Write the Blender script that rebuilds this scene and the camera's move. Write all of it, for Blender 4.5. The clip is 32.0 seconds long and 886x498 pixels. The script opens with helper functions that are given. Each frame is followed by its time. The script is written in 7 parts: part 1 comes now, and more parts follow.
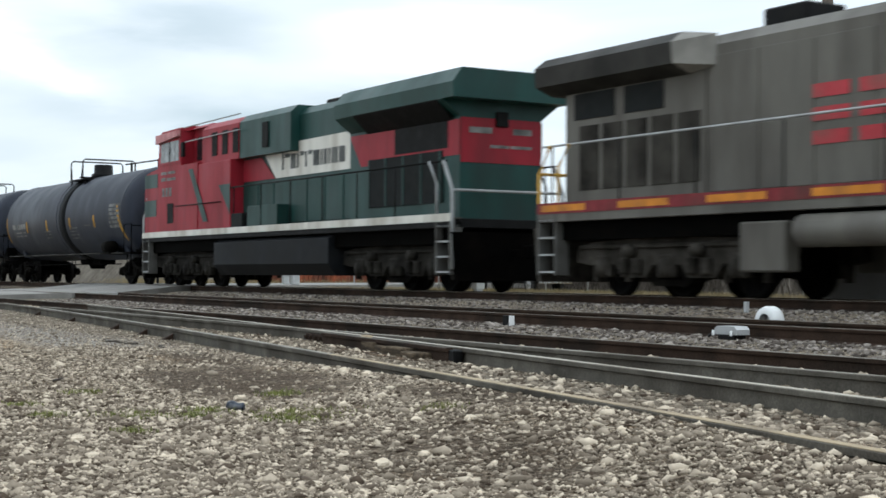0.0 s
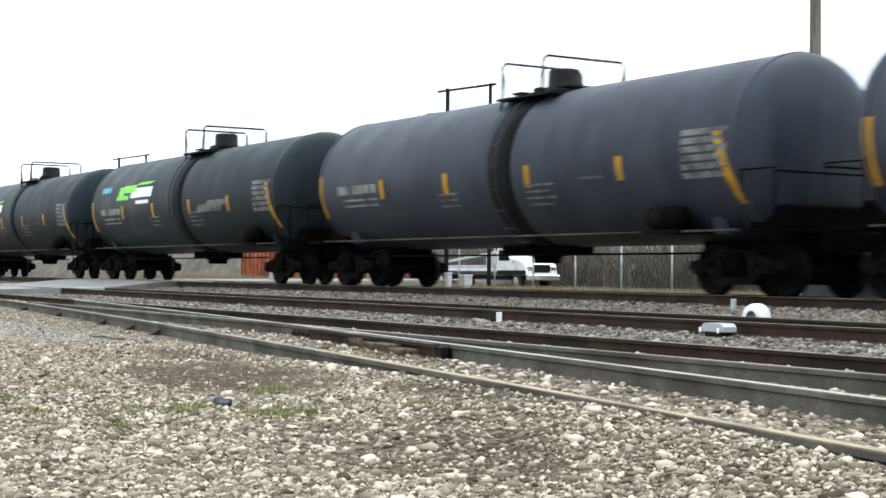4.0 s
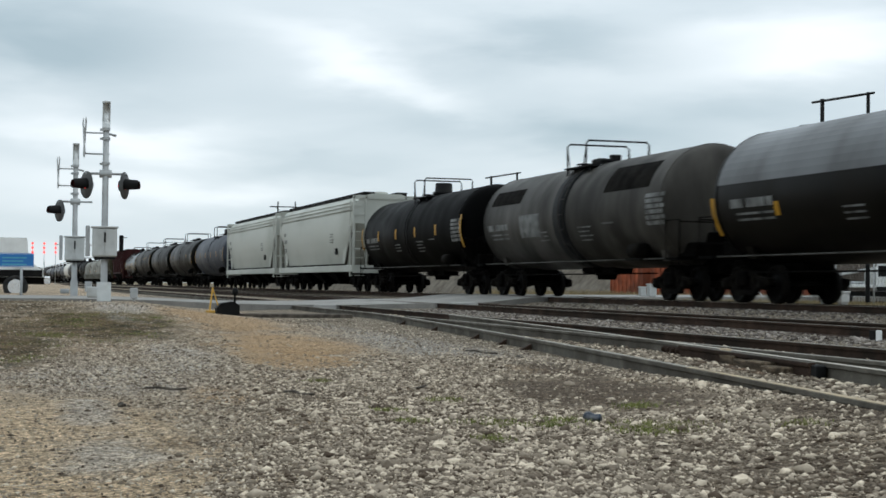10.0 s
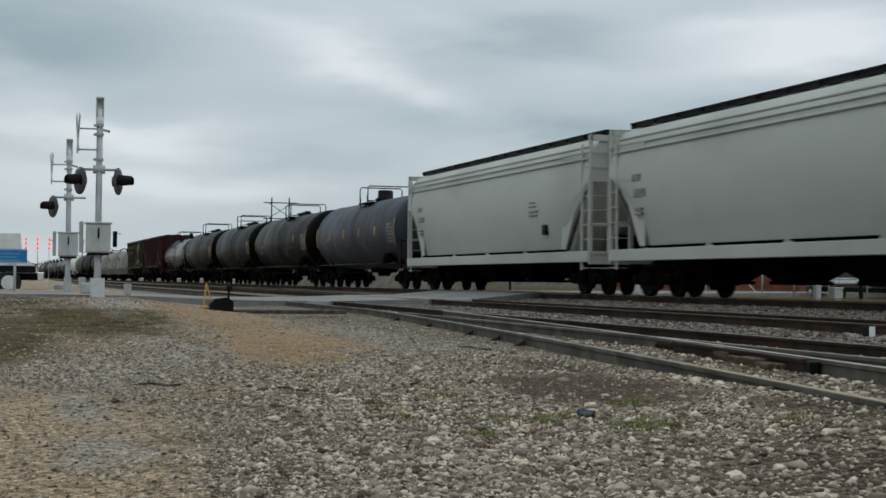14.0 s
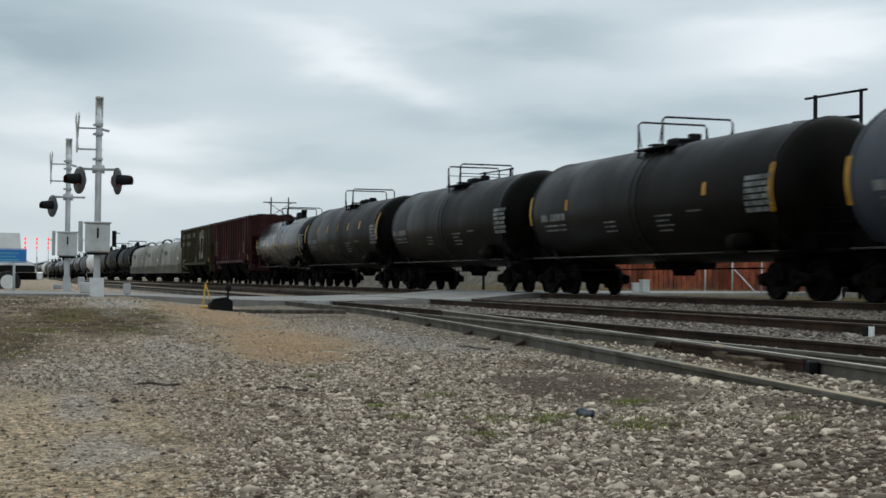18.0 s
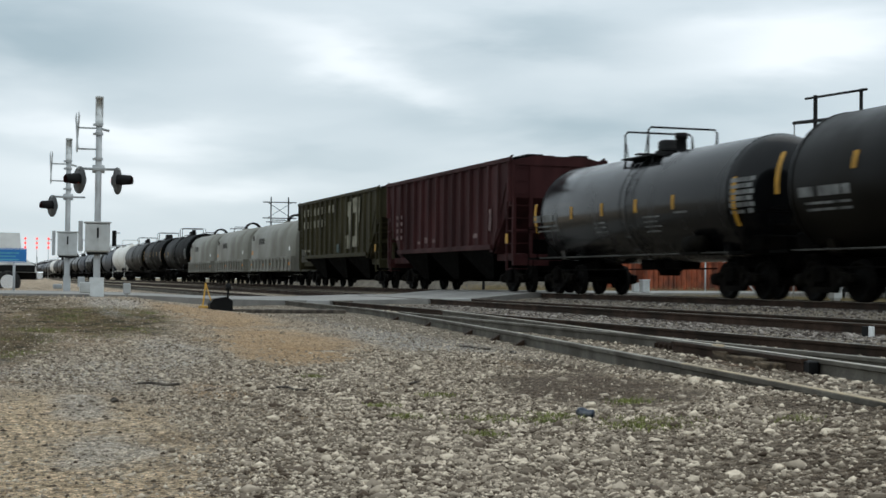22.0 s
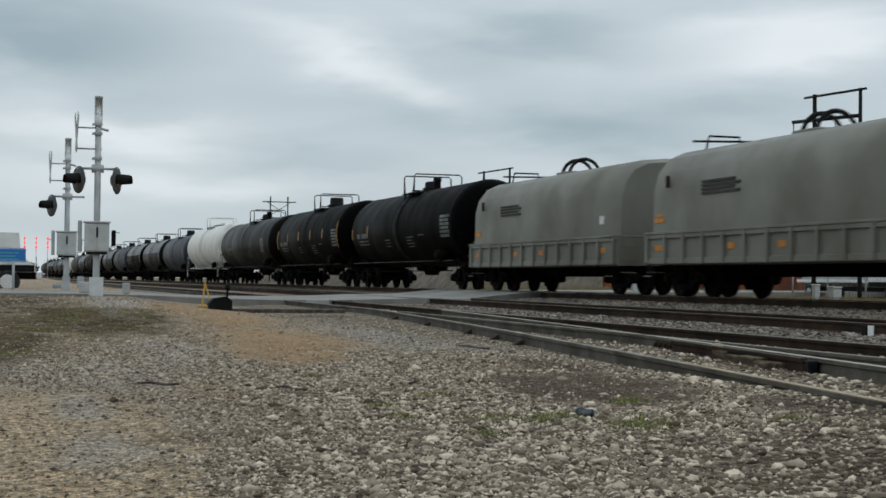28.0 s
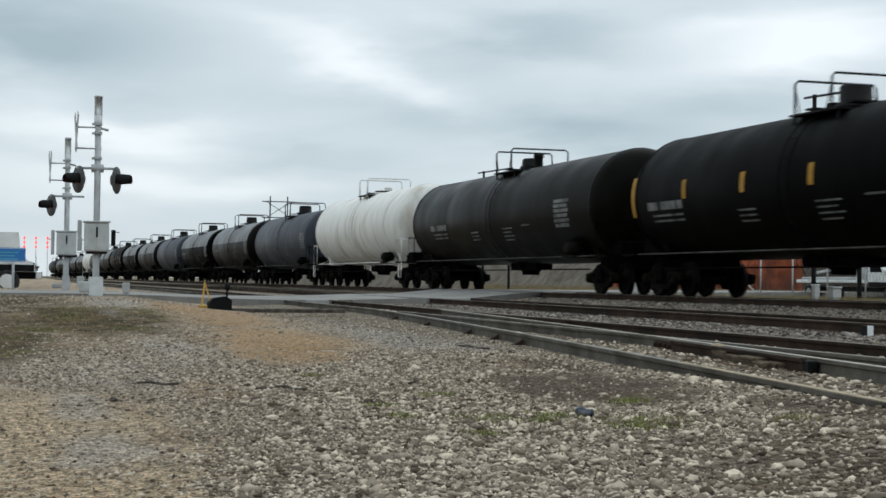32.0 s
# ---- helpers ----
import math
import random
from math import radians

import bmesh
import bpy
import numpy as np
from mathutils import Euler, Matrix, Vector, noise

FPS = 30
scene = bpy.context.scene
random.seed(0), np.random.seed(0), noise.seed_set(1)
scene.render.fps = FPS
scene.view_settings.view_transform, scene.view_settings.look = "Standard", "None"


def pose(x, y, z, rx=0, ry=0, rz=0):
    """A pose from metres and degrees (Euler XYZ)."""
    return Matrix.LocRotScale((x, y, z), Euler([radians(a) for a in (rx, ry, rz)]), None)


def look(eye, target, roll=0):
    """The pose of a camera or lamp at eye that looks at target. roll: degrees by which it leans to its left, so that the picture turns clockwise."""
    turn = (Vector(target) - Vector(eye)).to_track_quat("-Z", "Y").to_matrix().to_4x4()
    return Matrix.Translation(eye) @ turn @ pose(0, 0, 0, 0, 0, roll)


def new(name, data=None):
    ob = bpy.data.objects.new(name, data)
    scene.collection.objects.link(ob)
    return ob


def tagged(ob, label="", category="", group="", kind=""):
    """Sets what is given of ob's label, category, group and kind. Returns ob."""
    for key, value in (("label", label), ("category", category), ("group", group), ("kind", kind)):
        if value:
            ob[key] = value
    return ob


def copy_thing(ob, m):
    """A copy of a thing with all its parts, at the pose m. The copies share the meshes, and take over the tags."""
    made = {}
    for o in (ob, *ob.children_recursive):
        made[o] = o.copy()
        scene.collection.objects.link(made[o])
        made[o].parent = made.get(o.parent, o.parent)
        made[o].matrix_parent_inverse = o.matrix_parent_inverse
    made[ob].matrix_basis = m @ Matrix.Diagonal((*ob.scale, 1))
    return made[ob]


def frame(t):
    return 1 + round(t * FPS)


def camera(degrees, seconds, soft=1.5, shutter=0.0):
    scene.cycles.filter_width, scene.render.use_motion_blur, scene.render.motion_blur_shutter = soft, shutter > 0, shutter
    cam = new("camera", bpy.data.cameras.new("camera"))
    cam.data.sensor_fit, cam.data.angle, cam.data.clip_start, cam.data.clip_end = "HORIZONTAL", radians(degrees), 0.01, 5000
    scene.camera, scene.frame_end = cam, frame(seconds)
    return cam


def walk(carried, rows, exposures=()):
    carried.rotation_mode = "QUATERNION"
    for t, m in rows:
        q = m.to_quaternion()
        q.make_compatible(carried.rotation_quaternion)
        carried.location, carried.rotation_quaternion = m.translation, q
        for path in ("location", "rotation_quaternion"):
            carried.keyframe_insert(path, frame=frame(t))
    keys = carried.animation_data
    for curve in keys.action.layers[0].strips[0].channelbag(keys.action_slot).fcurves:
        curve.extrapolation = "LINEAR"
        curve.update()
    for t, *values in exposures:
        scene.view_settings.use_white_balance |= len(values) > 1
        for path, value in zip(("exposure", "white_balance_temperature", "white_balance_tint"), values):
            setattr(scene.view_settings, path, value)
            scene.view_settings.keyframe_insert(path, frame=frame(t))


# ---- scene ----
# Lens, and a tripod head that pans once: seconds, yaw, pitch, lean.
cam = camera(33.7, 32.0, soft=1.6, shutter=0.4)
EYE_Z = 0.95
PAN = [
    (0.0, 60.73, 1.06, 0.30), (0.5, 60.27, 1.06, 0.43), (1.0, 60.01, 1.08, 0.50), (1.5, 59.90, 1.12, 0.47),
    (2.0, 60.10, 1.05, 0.48), (2.5, 60.19, 0.98, 0.49), (4.5, 60.27, 0.91, 0.49), (5.0, 60.30, 0.91, 0.50),
    (5.5, 60.27, 0.85, 0.51), (6.0, 60.55, 0.80, 0.58), (6.5, 60.86, 0.81, 0.60), (7.0, 62.92, 0.88, 0.51),
    (7.5, 65.64, 1.00, 0.51), (8.0, 68.40, 1.06, 0.57), (8.5, 71.52, 1.13, 0.56), (9.0, 72.96, 1.18, 0.65),
    (9.5, 73.86, 1.29, 0.58), (10.0, 74.64, 1.41, 0.57), (10.5, 74.67, 1.38, 0.63), (11.0, 74.65, 1.35, 0.65),
    (11.5, 74.60, 1.34, 0.63), (12.0, 74.55, 1.32, 0.60), (12.5, 74.53, 1.33, 0.52), (13.0, 74.55, 1.31, 0.50),
    (13.5, 74.42, 1.32, 0.61), (14.0, 74.40, 1.26, 0.60), (14.5, 74.39, 1.23, 0.58), (16.5, 74.38, 1.25, 0.62),
    (20.0, 74.37, 1.25, 0.63), (24.0, 74.38, 1.24, 0.64), (27.5, 74.35, 1.25, 0.59), (28.5, 74.35, 1.19, 0.63),
    (29.5, 74.34, 1.17, 0.69), (31.0, 74.37, 1.21, 0.66), (32.0, 74.34, 1.22, 0.63)]


def head(yaw, pitch, lean):
    return pose(0, 0, EYE_Z, 90 + pitch, 0, yaw) @ pose(0, 0, 0, 0, 0, lean)


# Seconds, stops, and the white balance: kelvin and tint.
EXPOSE = [(0.0, -0.08, 6300, 10.0), (1.0, 0.45, 6300, 10.0), (2.5, 0.62, 6300, 10.0), (6.5, 0.67, 6300, 10.0), (7.5, 0.52, 6300, 9.5), (8.5, 0.04, 6300, 9.0), (9.5, -0.29, 6300, 8.5), (10.5, -0.51, 6300, 8.0), (12.0, -0.63, 6300, 8.0), (13.0, -0.77, 6300, 8.0), (14.0, -0.87, 6300, 8.0), (15.5, -0.81, 6300, 8.0), (18.0, -0.65, 6300, 8.0), (20.0, -0.56, 6300, 8.0), (23.0, -0.47, 6300, 8.0), (25.0, -0.51, 6300, 8.0), (26.5, -0.69, 6300, 8.0), (28.0, -0.79, 6300, 8.0), (29.0, -0.75, 6300, 8.0), (30.0, -0.63, 6300, 8.0), (32.0, -0.54, 6300, 8.0)]
walk(cam, [(t, head(a, p, r)) for t, a, p, r in PAN], EXPOSE)

# ---- light: an overcast sky with a wide, weak sun ----
world = bpy.data.worlds.new("overcast_sky")
scene.world = world
world.use_nodes = True
wn, wl = world.node_tree.nodes, world.node_tree.links
wn.clear()
w_out, w_bg = wn.new("ShaderNodeOutputWorld"), wn.new("ShaderNodeBackground")
w_sky = wn.new("ShaderNodeTexSky")
w_sky.sky_type, w_sky.sun_disc = "NISHITA", False
w_sky.sun_elevation, w_sky.sun_rotation = radians(62), radians(-18)
w_co, w_map = wn.new("ShaderNodeTexCoord"), wn.new("ShaderNodeMapping")
w_map.inputs["Scale"].default_value = (1.0, 1.0, 4.2)
w_noise = wn.new("ShaderNodeTexNoise")
w_map.inputs["Location"].default_value = (0.35, 0.2, 0.1)
w_noise.inputs["Scale"].default_value, w_noise.inputs["Detail"].default_value = 3.2, 5.0
w_noise.inputs["Roughness"].default_value = 0.5
w_noise.inputs["Distortion"].default_value = 0.35


def w_math(op, a, b=0.0, c=None):
    """One arithmetic node of the sky."""
    q = wn.new("ShaderNodeMath")
    q.operation = op
    for i, v in enumerate((a, b) if c is None else (a, b, c)):
        if isinstance(v, (int, float)):
            q.inputs[i].default_value = v
        else:
            wl.new(v, q.inputs[i])
    return q.outputs["Value"]


# Cloud banks by bearing and height above the horizon, in degrees: middle, spread, slope, thickness.
BANKS = [(77.3, 8.3, 5.0, 0.75, 0.30, 0.30), (72.0, 9.8, 4.6, 1.0, 0.1, -0.22), (89.0, 9.0, 4.5, 2.1, 0.0, -0.24), (69.0, 5.8, 5.5, 1.0, 0.1, -0.22),
         (61.5, 9.4, 4.6, 1.1, -0.1, 0.30), (62.0, 6.9, 4.5, 0.8, 0.0, -0.10), (88.0, 5.7, 5.5, 0.55, 0.0, 0.22), (85.0, 3.5, 7.0, 0.6, 0.05, 0.16),
         (80.0, 4.6, 5.0, 0.4, 0.0, -0.08), (104.0, 8.0, 6.0, 1.4, 0.2, 0.2), (45.0, 7.5, 6.0, 1.2, -0.2, -0.2)]
w_xyz = wn.new("ShaderNodeSeparateXYZ")
wl.new(w_co.outputs["Generated"], w_xyz.inputs["Vector"])
w_wisp = wn.new("ShaderNodeTexNoise")
w_wisp.inputs["Scale"].default_value, w_wisp.inputs["Detail"].default_value = 9.0, 6.0
wl.new(w_map.outputs["Vector"], w_wisp.inputs["Vector"])
w_az = w_math("MULTIPLY", w_math("ARCTAN2", w_math("MULTIPLY", w_xyz.outputs["X"], -1.0), w_xyz.outputs["Y"]), 57.2958)
w_el = w_math("MULTIPLY", w_math("ARCSINE", w_xyz.outputs["Z"]), 57.2958)
w_el = w_math("MULTIPLY_ADD", w_math("SUBTRACT", w_wisp.outputs["Fac"], 0.5), 3.0, w_el)
w_az = w_math("MULTIPLY_ADD", w_math("SUBTRACT", w_noise.outputs["Fac"], 0.5), 14.0, w_az)
w_fac = w_math("MULTIPLY_ADD", w_noise.outputs["Fac"], 0.5, 0.25)
for b_az, b_el, b_wide, b_high, b_tilt, b_thick in BANKS:
    w_du = w_math("SUBTRACT", w_az, b_az)
    w_dv = w_math("SUBTRACT", w_math("SUBTRACT", w_el, b_el), w_math("MULTIPLY", w_du, b_tilt))
    w_r = w_math("ADD", w_math("POWER", w_math("ABSOLUTE", w_math("DIVIDE", w_du, b_wide)), 2.0), w_math("POWER", w_math("ABSOLUTE", w_math("DIVIDE", w_dv, b_high)), 2.0))
    w_fac = w_math("MULTIPLY_ADD", w_math("POWER", 2.71828, w_math("MULTIPLY", w_r, -1.0)), b_thick, w_fac)
w_ramp = wn.new("ShaderNodeValToRGB")
w_ramp.color_ramp.elements[0].position, w_ramp.color_ramp.elements[0].color = 0.25, (0.46, 0.56, 0.61, 1)
w_ramp.color_ramp.elements[1].position, w_ramp.color_ramp.elements[1].color = 0.80, (1.06, 1.10, 1.12, 1)
w_scale, w_mix = wn.new("ShaderNodeVectorMath"), wn.new("ShaderNodeMixRGB")
w_scale.operation = "SCALE"
w_scale.inputs["Scale"].default_value = 0.09
w_mix.inputs["Fac"].default_value = 0.9
wl.new(w_co.outputs["Generated"], w_map.inputs["Vector"])
wl.new(w_map.outputs["Vector"], w_noise.inputs["Vector"])
wl.new(w_fac, w_ramp.inputs["Fac"])
wl.new(w_sky.outputs["Color"], w_scale.inputs[0])
wl.new(w_scale.outputs["Vector"], w_mix.inputs["Color1"])
wl.new(w_ramp.outputs["Color"], w_mix.inputs["Color2"])
# An overcast sky is about three times as bright overhead as at the horizon.
w_sep, w_up = wn.new("ShaderNodeSeparateXYZ"), wn.new("ShaderNodeMapRange")
w_up.inputs["From Min"].default_value, w_up.inputs["From Max"].default_value = 0.0, 1.0
w_up.inputs["To Min"].default_value, w_up.inputs["To Max"].default_value = 1.0, 2.2
w_lift = wn.new("ShaderNodeVectorMath")
w_lift.operation = "SCALE"
wl.new(w_co.outputs["Generated"], w_sep.inputs["Vector"])
wl.new(w_sep.outputs["Z"], w_up.inputs["Value"])
wl.new(w_mix.outputs["Color"], w_lift.inputs[0])
wl.new(w_up.outputs["Result"], w_lift.inputs["Scale"])
# The haze along the horizon is brighter than the clouds above it.
w_low, w_haze = wn.new("ShaderNodeMapRange"), wn.new("ShaderNodeVectorMath")
w_low.inputs["From Min"].default_value, w_low.inputs["From Max"].default_value = 0.0, 0.16
w_low.inputs["To Min"].default_value, w_low.inputs["To Max"].default_value = 1.22, 1.0
w_haze.operation = "SCALE"
wl.new(w_sep.outputs["Z"], w_low.inputs["Value"])
wl.new(w_lift.outputs["Vector"], w_haze.inputs[0])
wl.new(w_low.outputs["Result"], w_haze.inputs["Scale"])
wl.new(w_haze.outputs["Vector"], w_bg.inputs["Color"])
w_bg.inputs["Strength"].default_value = 1.15
wl.new(w_bg.outputs["Background"], w_out.inputs["Surface"])
sun = new("sun", bpy.data.lights.new("sun", "SUN"))
sun.data.energy, sun.data.angle, sun.data.color = 0.5, radians(40), (1.0, 0.96, 0.9)
sun.matrix_world = look((-10, 30, 60), (0, 0, 0))


# ---- mesh building ----
class Build:
    """Collects vertices, faces and which faces are smooth."""

    def __init__(self):
        self.v, self.f, self.s = [], [], []

    def add(self, verts, faces, smooth=False):
        n = len(self.v)
        self.v.extend(verts)
        self.f.extend(tuple(i + n for i in f) for f in faces)
        self.s.extend([smooth] * len(faces))
        return self

    def box(self, x0, x1, y0, y1, z0, z1, c=0.0):
        if c <= 0:
            vs = [(x, y, z) for z in (z0, z1) for y in (y0, y1) for x in (x0, x1)]
            return self.add(vs, [(0, 2, 3, 1), (4, 5, 7, 6), (0, 1, 5, 4), (2, 6, 7, 3), (0, 4, 6, 2), (1, 3, 7, 5)])
        vs, fs = [], []
        X, Y, Z = (x0, x1), (y0, y1), (z0, z1)
        ix = {}
        for i in (0, 1):
            for j in (0, 1):
                for k in (0, 1):
                    sx, sy, sz = (c if i == 0 else -c), (c if j == 0 else -c), (c if k == 0 else -c)
                    p = (X[i], Y[j], Z[k])
                    for a in range(3):
                        q = [p[0] + sx, p[1] + sy, p[2] + sz]
                        q[a] = p[a]
                        ix[i, j, k, a] = len(vs)
                        vs.append(tuple(q))
        for a in range(3):
            for e in (0, 1):
                loop = []
                for u, w in ((0, 0), (1, 0), (1, 1), (0, 1)):
                    t = [u, w]
                    t.insert(a, e)
                    loop.append(ix[t[0], t[1], t[2], a])
                fs.append(tuple(loop))
        for a in range(3):
            b, d = (a + 1) % 3, (a + 2) % 3
            for eb in (0, 1):
                for ed in (0, 1):
                    lo, hi = [0, 0, 0], [0, 0, 0]
                    lo[b] = hi[b] = eb
                    lo[d] = hi[d] = ed
                    hi[a] = 1
                    fs.append((ix[(*lo, b)], ix[(*hi, b)], ix[(*hi, d)], ix[(*lo, d)]))
        for i in (0, 1):
            for j in (0, 1):
                for k in (0, 1):
                    fs.append((ix[i, j, k, 0], ix[i, j, k, 1], ix[i, j, k, 2]))
        return self.add(vs, fs)

    def prism(self, outline, lo, hi, axis="y"):
        """An outline of (u, v), pushed along an axis: y takes (x, z), x takes (y, z), z takes (x, y)."""
        def at(u, v, w):
            return (u, w, v) if axis == "y" else (w, u, v) if axis == "x" else (u, v, w)
        n = len(outline)
        vs = [at(u, v, lo) for u, v in outline] + [at(u, v, hi) for u, v in outline]
        fs = [tuple(range(n)), tuple(range(2 * n - 1, n - 1, -1))]
        fs += [(i, (i + 1) % n, n + (i + 1) % n, n + i) for i in range(n)]
        return self.add(vs, fs)

    def tube(self, points, r, n=6, closed=False):
        pts = [Vector(p) for p in points]
        vs, fs = [], []
        m = len(pts)
        for i, p in enumerate(pts):
            if closed:
                d = (pts[(i + 1) % m] - pts[i - 1])
            else:
                d = pts[min(i + 1, m - 1)] - pts[max(i - 1, 0)]
            d.normalize()
            a = d.orthogonal().normalized() if abs(d.z) > 0.95 else d.cross(Vector((0, 0, 1))).normalized()
            b = d.cross(a)
            for k in range(n):
                w = 2 * math.pi * (k + 0.5) / n
                vs.append(tuple(p + (a * math.cos(w) + b * math.sin(w)) * r))
        for i in range(m if closed else m - 1):
            j = (i + 1) % m
            for k in range(n):
                q = (k + 1) % n
                fs.append((i * n + k, i * n + q, j * n + q, j * n + k))
        if not closed:
            fs += [tuple(range(n - 1, -1, -1)), tuple((m - 1) * n + k for k in range(n))]
        return self.add(vs, fs, n > 4)

    def lathe(self, profile, centre, axis="x", n=32, a0=0.0, a1=360.0):
        """A profile of (along, radius) turned about an axis through centre."""
        cx, cy, cz = centre
        full = a1 - a0 >= 360
        m = n if full else n + 1
        vs, fs = [], []
        for u, r in profile:
            for k in range(m):
                w = radians(a0 + (a1 - a0) * k / n)
                s, c = math.sin(w) * r, math.cos(w) * r
                vs.append((cx + u, cy + s, cz + c) if axis == "x" else (cx + s, cy + u, cz + c) if axis == "y" else (cx + s, cy + c, cz + u))
        for i in range(len(profile) - 1):
            for k in range(n):
                q = (k + 1) % m
                fs.append((i * m + k, i * m + q, (i + 1) * m + q, (i + 1) * m + k))
        self.add(vs, fs, True)
        if full:
            for i, flip in ((0, 1), (len(profile) - 1, 0)):
                if profile[i][1] > 0.001:
                    ring = [vs[i * m + k] for k in range(m)]
                    self.add(ring, [tuple(range(m))])
        return self

    def patch(self, x0, x1, z0, z1, radius, zc, lift=0.006, side=-1, slant=0.0):
        """A curved plate laid on the side of a lying cylinder, between two heights."""
        r = radius + lift
        t0 = math.asin(max(-1, min(1, (z0 - zc) / radius)))
        t1 = math.asin(max(-1, min(1, (z1 - zc) / radius)))
        n = max(1, int(abs(t1 - t0) / 0.12) + 1)
        vs, fs = [], []
        for i in range(n + 1):
            t = t0 + (t1 - t0) * i / n
            sh = slant * i / n
            for x in (x0 + sh, x1 + sh):
                vs.append((x, side * r * math.cos(t), zc + r * math.sin(t)))
        for i in range(n):
            fs.append((2 * i, 2 * i + 1, 2 * i + 3, 2 * i + 2))
        return self.add(vs, fs)

    def mesh(self, name):
        me = bpy.data.meshes.new(name)
        me.from_pydata(self.v, [], self.f)
        me.polygons.foreach_set("use_smooth", self.s)
        bm = bmesh.new()
        bm.from_mesh(me)
        bmesh.ops.recalc_face_normals(bm, faces=bm.faces)
        bm.to_mesh(me)
        bm.free()
        return me


def part(name, b, material, parent, label=""):
    """Links a build as one mesh under a thing or a part."""
    me = b.mesh(name) if isinstance(b, Build) else b
    if not me.materials:
        me.materials.append(material)
    ob = new(name, me)
    ob.parent = parent
    return tagged(ob, label)


def thing(name, m, label, category, group="", kind=""):
    ob = new(name)
    ob.empty_display_size = 0.3
    ob.matrix_basis = m
    return tagged(ob, label, category, group, kind)


def solid(name, b, material, label, category="", group="", kind="", m=None):
    me = b.mesh(name)
    me.materials.append(material)
    ob = new(name, me)
    if m is not None:
        ob.matrix_basis = m
    return tagged(ob, label, category, group, kind)


# ---- materials ----
def surface(name, colour, rough=0.6, metal=0.0, scale=3.0, vary=0.25, grime=None, grime_scale=0.7, grime_at=0.58, bump=0.1, stretch=(1, 1, 1), spot=0.0, fine=60.0, gloss=0.3):
    """Paint, metal or earth: a base colour, variation at two scales, stains with their own shape and a fine relief."""
    m = bpy.data.materials.new(name)
    m.use_nodes = True
    nd, ln = m.node_tree.nodes, m.node_tree.links
    bsdf = nd["Principled BSDF"]
    co, mp = nd.new("ShaderNodeTexCoord"), nd.new("ShaderNodeMapping")
    mp.inputs["Scale"].default_value = stretch
    ln.new(co.outputs["Object"], mp.inputs["Vector"])
    n1, n2, n3 = nd.new("ShaderNodeTexNoise"), nd.new("ShaderNodeTexNoise"), nd.new("ShaderNodeTexNoise")
    for n, s, d in ((n1, scale, 5), (n2, grime_scale, 6), (n3, fine, 3)):
        n.inputs["Scale"].default_value, n.inputs["Detail"].default_value = s, d
        ln.new(mp.outputs["Vector"], n.inputs["Vector"])
    r1 = nd.new("ShaderNodeMapRange")
    r1.inputs["From Min"].default_value, r1.inputs["From Max"].default_value = 0.3, 0.7
    r1.inputs["To Min"].default_value, r1.inputs["To Max"].default_value = 1 - vary, 1 + vary
    ln.new(n1.outputs["Fac"], r1.inputs["Value"])
    tone = nd.new("ShaderNodeVectorMath")
    tone.operation = "SCALE"
    tone.inputs[0].default_value = colour
    ln.new(r1.outputs["Result"], tone.inputs["Scale"])
    last = tone.outputs["Vector"]
    if grime is not None:
        r2 = nd.new("ShaderNodeMapRange")
        r2.inputs["From Min"].default_value, r2.inputs["From Max"].default_value = grime_at - 0.12, grime_at + 0.12
        ln.new(n2.outputs["Fac"], r2.inputs["Value"])
        mx = nd.new("ShaderNodeMixRGB")
        mx.inputs["Color2"].default_value = (*grime, 1)
        ln.new(r2.outputs["Result"], mx.inputs["Fac"])
        ln.new(last, mx.inputs["Color1"])
        last = mx.outputs["Color"]
    if spot > 0:
        r3 = nd.new("ShaderNodeMapRange")
        r3.inputs["From Min"].default_value, r3.inputs["From Max"].default_value = 0.3, 0.7
        r3.inputs["To Min"].default_value, r3.inputs["To Max"].default_value = 1 - spot, 1 + spot
        ln.new(n3.outputs["Fac"], r3.inputs["Value"])
        sp = nd.new("ShaderNodeVectorMath")
        sp.operation = "SCALE"
        ln.new(last, sp.inputs[0])
        ln.new(r3.outputs["Result"], sp.inputs["Scale"])
        last = sp.outputs["Vector"]
    ln.new(last, bsdf.inputs["Base Color"])
    rr = nd.new("ShaderNodeMapRange")
    rr.inputs["From Min"].default_value, rr.inputs["From Max"].default_value = 0.3, 0.7
    rr.inputs["To Min"].default_value, rr.inputs["To Max"].default_value = max(0.02, rough - 0.1), min(1, rough + 0.1)
    ln.new(n2.outputs["Fac"], rr.inputs["Value"])
    ln.new(rr.outputs["Result"], bsdf.inputs["Roughness"])
    bsdf.inputs["Metallic"].default_value = metal
    bsdf.inputs["Specular IOR Level"].default_value = gloss
    if bump > 0:
        bp = nd.new("ShaderNodeBump")
        bp.inputs["Strength"].default_value, bp.inputs["Distance"].default_value = bump, 0.02
        ln.new(n3.outputs["Fac"], bp.inputs["Height"])
        ln.new(bp.outputs["Normal"], bsdf.inputs["Normal"])
    return m


